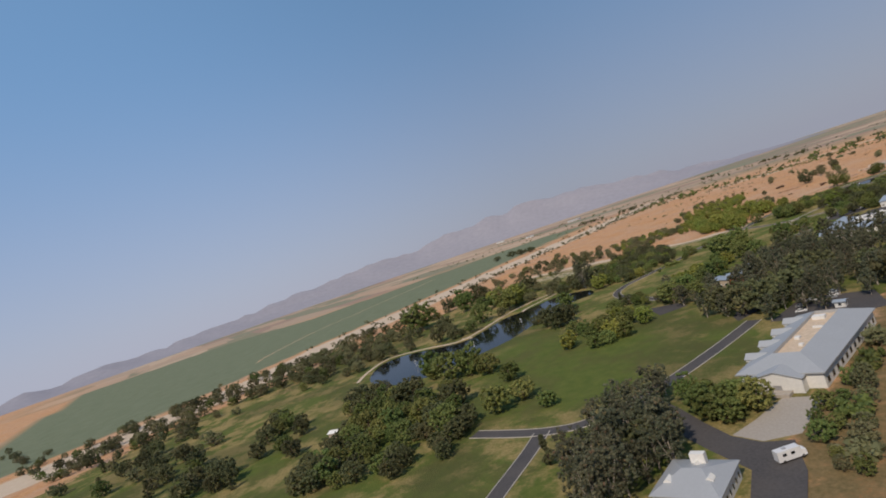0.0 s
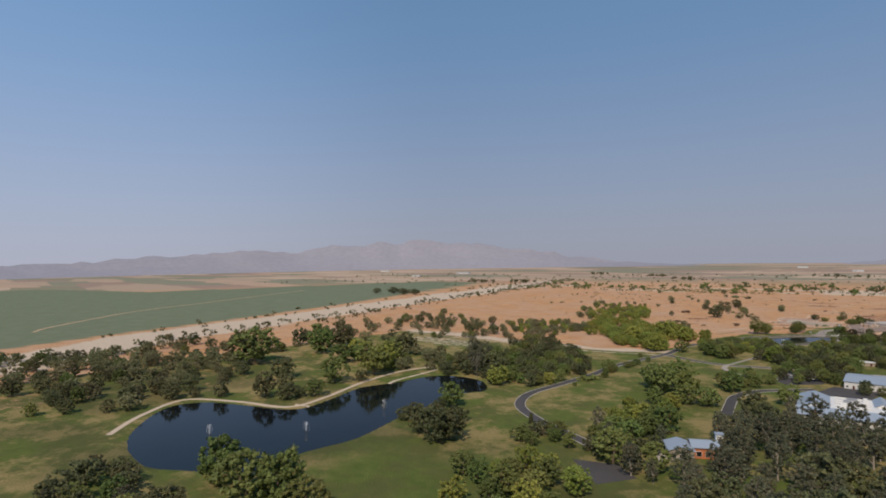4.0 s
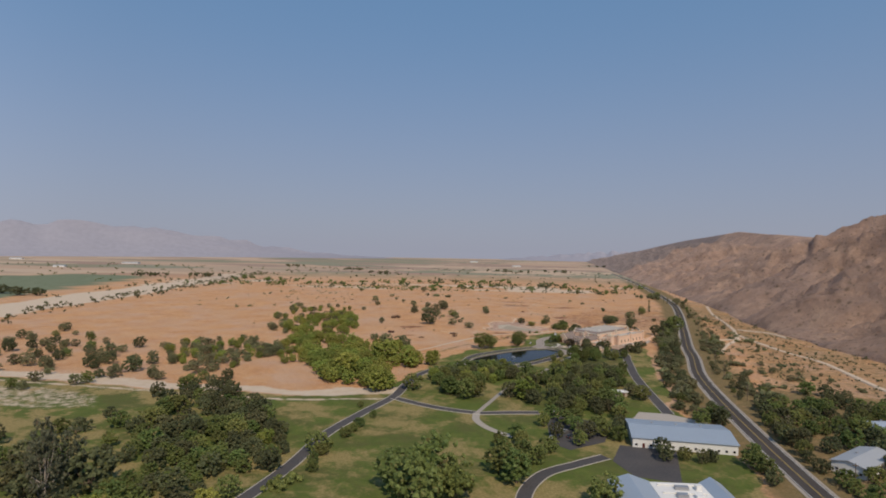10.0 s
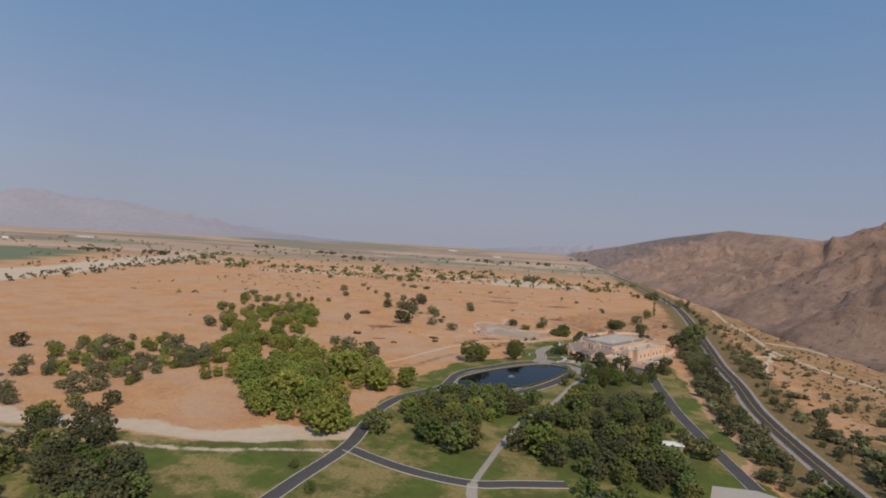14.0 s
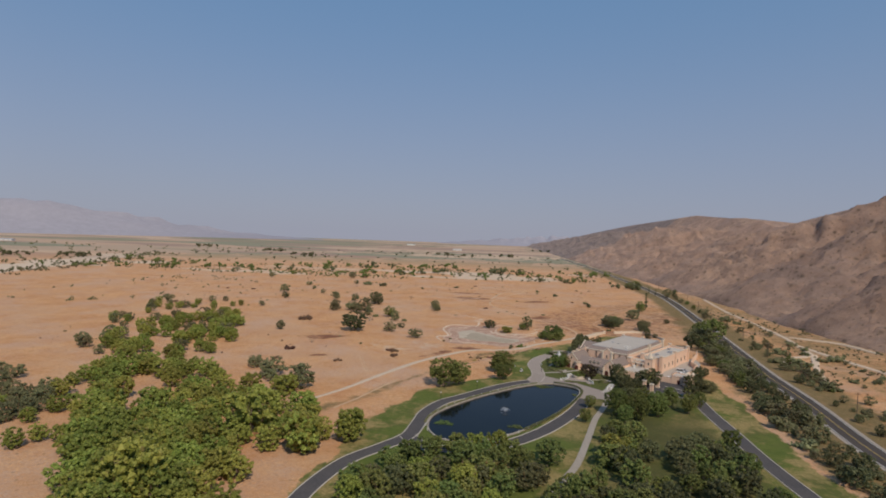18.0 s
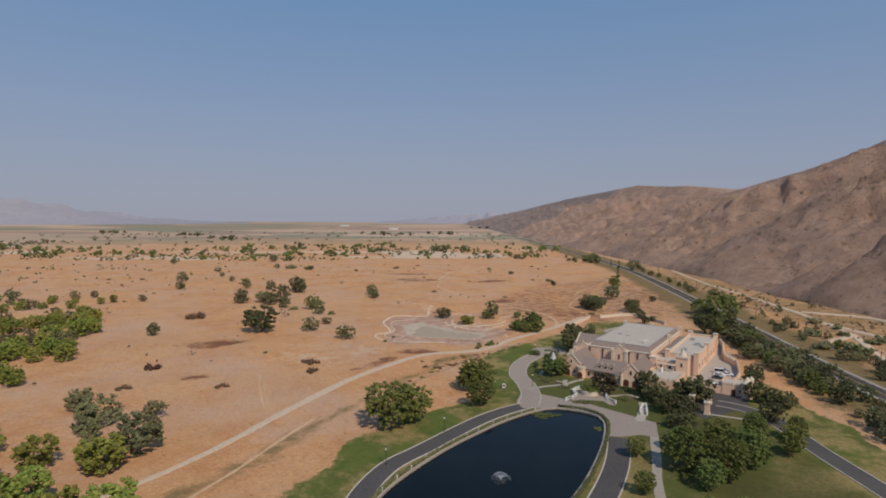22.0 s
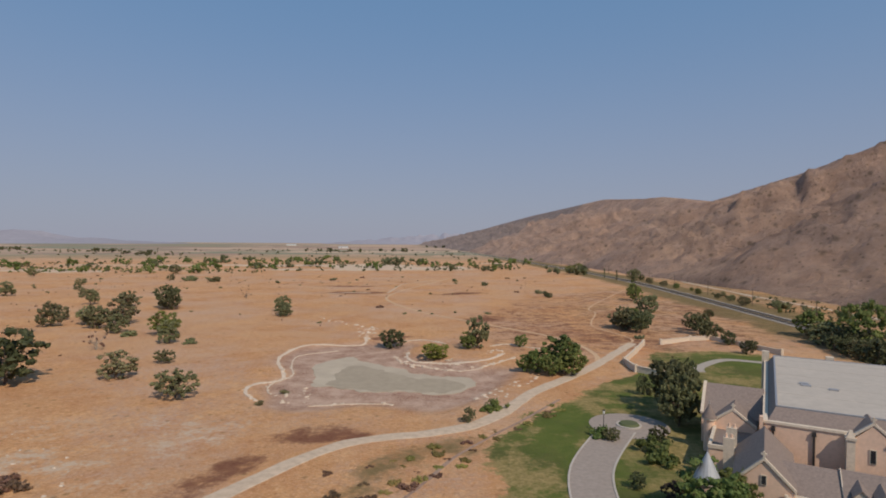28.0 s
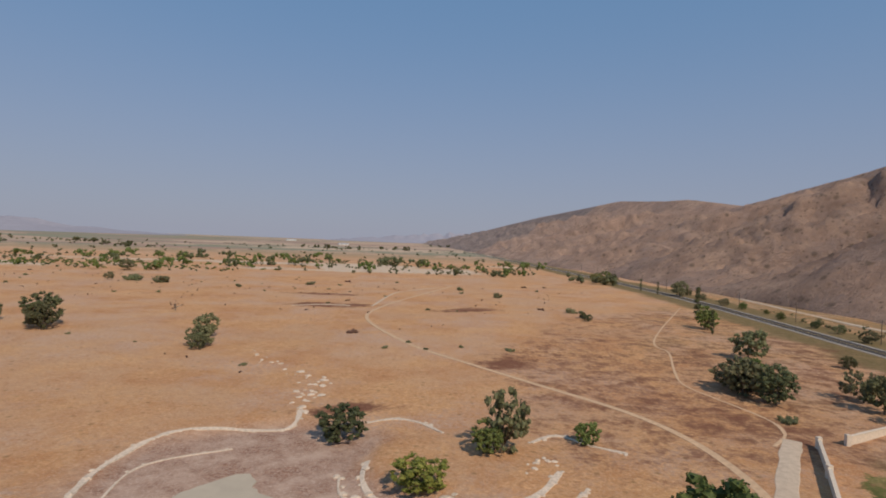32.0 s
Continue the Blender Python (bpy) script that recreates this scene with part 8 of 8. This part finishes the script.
# ---- cars ----
def car_model(name, paint, label, long=4.6, wide=1.85, high=1.5, van=False):
    c = empty(name, pose(0, 0, 0), label, "car", "parked cars")
    a, b = long / 2, wide / 2
    prof = [(-a, 0.35), (-a, 0.8), (-a + 0.15, 0.95), (a * 0.35, 0.98), (a - 0.2, 0.85), (a, 0.7), (a, 0.35)]
    v = [(x, y, z) for y in (-b, b) for x, z in prof]
    n = len(prof)
    mk("body", v, [tuple(range(n)), tuple(reversed(range(n, 2 * n)))] + [((i + 1) % n, i, n + i, n + (i + 1) % n) for i in range(n)], paint, c)
    x0, x1 = (-a + 0.1, a * 0.55) if van else (-a * 0.72, a * 0.42)
    t0, t1 = (0.1, 0.5) if van else (0.55, 0.75)
    cv = [(x0, -b + 0.06, 0.95), (x1, -b + 0.06, 0.95), (x1, b - 0.06, 0.95), (x0, b - 0.06, 0.95), (x0 + t0, -b + 0.22, high - 0.05), (x1 - t1, -b + 0.22, high - 0.05), (x1 - t1, b - 0.22, high - 0.05), (x0 + t0, b - 0.22, high - 0.05)]
    mk("cabin_glass", cv, box_vf(0, 0, 0, 1, 1, 1)[1], M_GLASS, c, "dark glazed cabin")
    mk("roof", *box_vf(x0 + t0 - 0.05, -b + 0.18, high - 0.06, x1 - t1 + 0.05, b - 0.18, high, 0.03), paint, c)
    for s in (-1, 1):
        for px in (x0 + t0 * 0.5, (x0 + x1) / 2, x1 - t1 * 0.5):
            mk("pillar", *box_vf(px - 0.06, s * (b - 0.14) - 0.03, 0.95, px + 0.06, s * (b - 0.14) + 0.03, high - 0.06), paint, c)
        for x in (-a * 0.62, a * 0.64):
            w = mk("wheel", *[(lambda p: ([(q[0], q[2], q[1]) for q in p[0]], p[1]))(cyl_vf(x, 0.33, s * b - 0.12, s * b + 0.02 + 0.06 * (s > 0), 0.33, None, 12))][0], M_TYRE, c)
            mk("rim", *[(lambda p: ([(q[0], q[2], q[1]) for q in p[0]], p[1]))(cyl_vf(x, 0.33, s * b - 0.135, s * b + 0.09, 0.2, None, 10))][0], M_METAL, w)
        mk("headlight", *box_vf(a - 0.12, s * (b - 0.3) - 0.2, 0.6, a + 0.02, s * (b - 0.3) + 0.2, 0.75), M_HEADGLASS, c)
        mk("tail_light", *box_vf(-a - 0.02, s * (b - 0.2) - 0.14, 0.65, -a + 0.08, s * (b - 0.2) + 0.14, 0.85), M_LAMPGLASS, c)
    return c


CARS = [car_model("car", M_CARWHITE, "parked white car on a paved lot"), car_model("car", M_CARSILVER, "parked silver car on a paved lot"), car_model("car", M_CARDARK, "parked dark car on a paved lot"),
        car_model("van", M_CARWHITE, "parked white van on a paved lot", 5.4, 2.0, 2.1, True)]


def park(i, x, y, turn, z=0.06):
    copy_thing(CARS[i], pose(x, y, z, 0, 0, turn))


for i, x, y, r in ((0, 109, 83, -20), (0, 113, 84.5, -20), (1, 114, 91, -20), (3, 111.5, 88, -22), (0, 101, 68, 40), (2, 107, 79.5, -20)):
    park(i, x, y, r)
for i, (x, y) in zip((0, 2, 0, 1, 2, 0, 1, 0), [(66, -173), (69, -192), (72, -198), (75, -204), (78, -211), (70, -215), (83, -205), (88, -199)]):
    park(i, x, y, 70 + 12 * rng.rand())
for i, (x, y) in zip((0, 1, 0), [(175, -450), (176, -454), (173, -445)]):
    park(i, x, y, 10)
for i, x, y in ((0, 168, -456), (2, 170, -460), (1, 167, -464), (0, 171, -472)):
    park(i, x, y, 15)
for i, x, y, r, z in ((0, 216, -476, 78, 0.14),):
    park(i, x, y, r, z)
cart = car_model("utility_cart", M_CARWHITE, "small white utility cart beside the castle drive", 2.6, 1.3, 1.7, True)
cart.matrix_basis = pose(17, 58, 0.06, 0, 0, 80)
cart["group"] = ""
rv = empty("motorhome", pose(228, -596, 0.05, 0, 0, 60), "white motorhome parked beside the hall", "motorhome")
mk("body", *box_vf(-3.6, -1.2, 0.5, 2.6, 1.2, 3.1, 0.05), M_CARWHITE, rv)
mk("cab", *box_vf(2.6, -1.1, 0.5, 4.0, 1.1, 2.0, 0.15), M_CARWHITE, rv)
mk("windscreen", *box_vf(3.6, -0.9, 1.3, 4.04, 0.9, 1.9, 0.05), M_GLASS, rv)
for x in (-1.8, 0.4):
    for s in (-1, 1):
        mk("window", *box_vf(x - 0.5, s * 1.19 - 0.03, 1.7, x + 0.5, s * 1.19 + 0.03, 2.4), M_GLASS, rv)
for x in (-2.2, 2.8):
    for s in (-1, 1):
        mk("wheel", *[(lambda p: ([(q[0], q[2], q[1]) for q in p[0]], p[1]))(cyl_vf(x, 0.4, s * 1.1 - 0.15, s * 1.1 + 0.15, 0.4, None, 12))][0], M_TYRE, rv)
mk("roof_unit", *box_vf(-1.5, -0.4, 3.1, -0.5, 0.4, 3.35, 0.08), M_METAL, rv)

# ---- water jets, lilies, pond edge ----
def jet(x, y, h, z, label):
    f = empty("fountain", pose(x, y, z), label, "fountain", "lake fountains")
    mk("float", *cyl_vf(0, 0, -0.2, 0.15, 0.7, 0.5, 12), M_DARKM, f)
    drops = []
    rs = np.random.RandomState(int(abs(x) * 7 + abs(y)))
    for i in range(420):
        a, k = rs.rand() * 6.283, rs.rand()
        sp = (0.25 + 0.25 * rs.rand()) * h
        t = k * 2
        px, pz = sp * k * 0.9, h * (1 - (t - 1) ** 2) * (0.75 + 0.25 * rs.rand())
        if rs.rand() < 0.4:
            px, pz = 0.12 * rs.rand(), h * rs.rand()
        s = 0.03 + 0.04 * rs.rand()
        c = (px * math.cos(a), px * math.sin(a), pz)
        drops.append(([(c[0] - s, c[1], c[2]), (c[0] + s, c[1], c[2]), (c[0], c[1] - s, c[2] + s), (c[0], c[1], c[2] + 3.5 * s)], [(0, 1, 3), (1, 2, 3), (2, 0, 3), (0, 2, 1)]))
    mk("water_spray", *join_vf(*drops), M_SPRAY, f, "thin white water drops")
    return f


for x, y, h in ((-66, -451, 5), (-58, -506, 5), (-88, -544, 5)):
    jet(x, y, h, -0.5, "floating fountain with a white water jet")
aer = empty("aerator", pose(14, -19, -0.45), "pond aerator with a low ring of white spray", "fountain")
mk("float", *cyl_vf(0, 0, -0.2, 0.12, 0.5, 0.4, 12), M_DARKM, aer)
rs = np.random.RandomState(77)
drops = []
for i in range(900):
    a, k = rs.rand() * 6.283, rs.rand()
    lobe = 0.75 + 0.25 * abs(math.cos(a * 2.0))
    px, pz = 2.6 * lobe * k, 1.5 * (1 - (2 * k - 1) ** 2) + 0.05
    s = 0.022 + 0.03 * rs.rand()
    c = (px * math.cos(a), px * math.sin(a), pz * (0.85 + 0.15 * rs.rand()) if k < 0.93 else 0.03)
    drops.append(([(c[0] - s, c[1], c[2]), (c[0] + s, c[1], c[2]), (c[0], c[1] - s, c[2] + s), (c[0], c[1], c[2] + 2 * s)], [(0, 1, 3), (1, 2, 3), (2, 0, 3), (0, 2, 1)]))
mk("water_spray", *join_vf(*drops), M_SPRAY, aer, "ring of fine white drops")


def lilies(x, y, rx, ry, label, seed):
    rs = np.random.RandomState(seed)
    top = empty("lily_patch", pose(x, y, -0.43), label, "lily pads", "lily patches")
    parts = []
    for i in range(int(rx * ry * 14)):
        a, k = rs.rand() * 6.283, math.sqrt(rs.rand())
        edge = 0.8 + 0.25 * math.sin(3 * a + seed) + 0.1 * math.sin(7 * a)
        r = 0.18 + 0.24 * rs.rand()
        z = 0.02 + 0.22 * rs.rand() * (1 - 0.6 * k)
        px, py = rx * k * edge * math.cos(a), ry * k * edge * math.sin(a)
        tl = 0.25 * (rs.rand() - 0.5)
        ring = [(px + r * math.cos(q), py + r * math.sin(q), z + tl * r * math.cos(q)) for q in np.arange(7) * 0.82 + rs.rand() * 6]
        parts.append((ring, [tuple(range(7))]))
    mk("foliage", *join_vf(*parts), M_LILY, top, "overlapping green pads")
    return top


for (x, y), rx, ry in zip([(30, 30), (46, 19), (-10, -42), (20, -38)], (5.6, 1.4, 4.6, 3.8), (3.4, 2.2, 3.4, 2.6)):
    lilies(x, y, rx, ry, "patch of bright green lily pads on dark water", int(abs(x * 3) + abs(y)))


def hedge(line, w, h, label, seed):
    rs = np.random.RandomState(seed)
    ln = spline(line, 0.45)
    x0, y0 = ln[0]
    hd = empty("hedge", pose(x0, y0, 0), label, "hedge", "pond hedges")
    nn = normals_of(ln)
    cs = []
    for (x, y), (a, b) in zip(ln, nn):
        for _ in range(3):
            o = (rs.rand() - 0.5) * w
            cs.append((x - x0 + a * o, y - y0 + b * o, h * (0.3 + 0.45 * rs.rand())))
    lv = leaves(cs, [0.34] * len(cs), 7, 0.14, rs)
    mk("foliage", *lv[:2], M_L_SCRUB, hd)
    return hd


hedge([(36, 38.2), (46.2, 34), (50, 25), (46.5, 8), (39, -13), (32, -28), (24, -42)], 0.9, 0.9, "low clipped hedge along the pond coping", 5)
hedge([(-17.4, -45), (-17.4, -36), (-14, -23.5), (-3.4, -3), (7.2, 12.6), (16.3, 24.2), (26.6, 33.8)], 0.7, 0.6, "low green planting along the pond coping", 6)

BOLLARD = empty("bollard", pose(0, 0, 0), "short white path bollard beside the pond road", "bollard", "pond road bollards")
mk("post", *cyl_vf(0, 0, -0.2, 0.75, 0.14, 0.12, 8), M_WALLW, BOLLARD)
mk("cap", *cyl_vf(0, 0, 0.75, 0.95, 0.18, 0.05, 8), M_WALLW, BOLLARD)
ctr = POND.mean(0)
for p in POND[::2]:
    d = (p - ctr) / np.linalg.norm(p - ctr)
    q = p + d * 0.9
    if near_line(np.array([q[0]]), np.array([q[1]]), MAIN_ROAD)[0] > 3.2 and near_line(np.array([q[0]]), np.array([q[1]]), POND_ROAD)[0] > 3.3 and q[0] < 30:
        copy_thing(BOLLARD, pose(q[0], q[1], 0))

# ---- lamp posts and poles ----
LAMP = empty("lamp_post", pose(0, 0, 0), "slim dark garden lamp post beside the drive", "street lamp", "garden lamp posts")
mk("base", *cyl_vf(0, 0, -0.2, 0.5, 0.2, 0.12, 8), M_DARKM, LAMP)
mk("pole", *cyl_vf(0, 0, 0.5, 4.2, 0.09, 0.06, 8), M_DARKM, LAMP)
mk("lantern", *cyl_vf(0, 0, 4.2, 4.8, 0.18, 0.26, 8), M_HEADGLASS, LAMP)
mk("cap", *cyl_vf(0, 0, 4.8, 5.1, 0.32, 0.05, 8), M_DARKM, LAMP)
for x, y in ((34, 116), (-3, 11), (13.5, 52), (28.5, 62), (-17, -14), (66, 8)):
    copy_thing(LAMP, pose(x, y, 0))
POLE = empty("utility_pole", pose(0, 0, 0), "tall weathered wooden utility pole beside the highway", "utility pole", "utility poles")
mk("pole", *cyl_vf(0, 0, -0.3, 11, 0.2, 0.13, 8), M_WOOD, POLE)
mk("crossarm", *box_vf(-1.2, -0.07, 10.0, 1.2, 0.07, 10.2), M_WOOD, POLE)
for x in (-1.05, -0.4, 0.4, 1.05):
    mk("insulator", *cyl_vf(x, 0, 10.2, 10.45, 0.06, 0.05, 6), M_METAL, POLE)
line = HIGHWAY[(HIGHWAY[:, 1] > -700) & (HIGHWAY[:, 1] < 900)]
for p, nrm in list(zip(line, normals_of(line)))[::8]:
    q = p - nrm * 16 * (1 if nrm[0] < 0 else -1)
    if np.hypot(q[0] - 240, q[1] + 200) > 60:
        copy_thing(POLE, pose(q[0], q[1], ground_z(*q), 0, 0, math.degrees(math.atan2(nrm[1], nrm[0]))))

# ---- far farm sheds on the plain ----
for (x, y), lx, ly in zip([(-1963, 1461), (-1841, 1035), (-2811, 1569), (-830, 3111), (-420, 2400)], (70, 40, 60, 50, 40), (24, 18, 20, 20, 16)):
    fs = house("farm_shed", pose(x, y, 0, 0, 0, 20), lx, ly, 5, 7.5, M_WALLW, M_GREYROOF, "pale metal-roofed farm shed on the far plain", category="shed", win=(4, 2, 1), gap=14, vents=0)
    fs["group"] = "far farm sheds"

# ---- the patterns that were copied go ----
for c in CARS + [BOLLARD, LAMP, POLE]:
    for o in (*c.children_recursive, c):
        bpy.data.objects.remove(o)

for models in (BIGT, COTT, PARKT, DARKT, BAY, EUC, PINE, CYPR, WILL, PLUM, BARE, BUSH, GBUSH, DRYB, WEED):
    for root in models:
        for o in (*root.children_recursive, root):
            bpy.data.objects.remove(o)
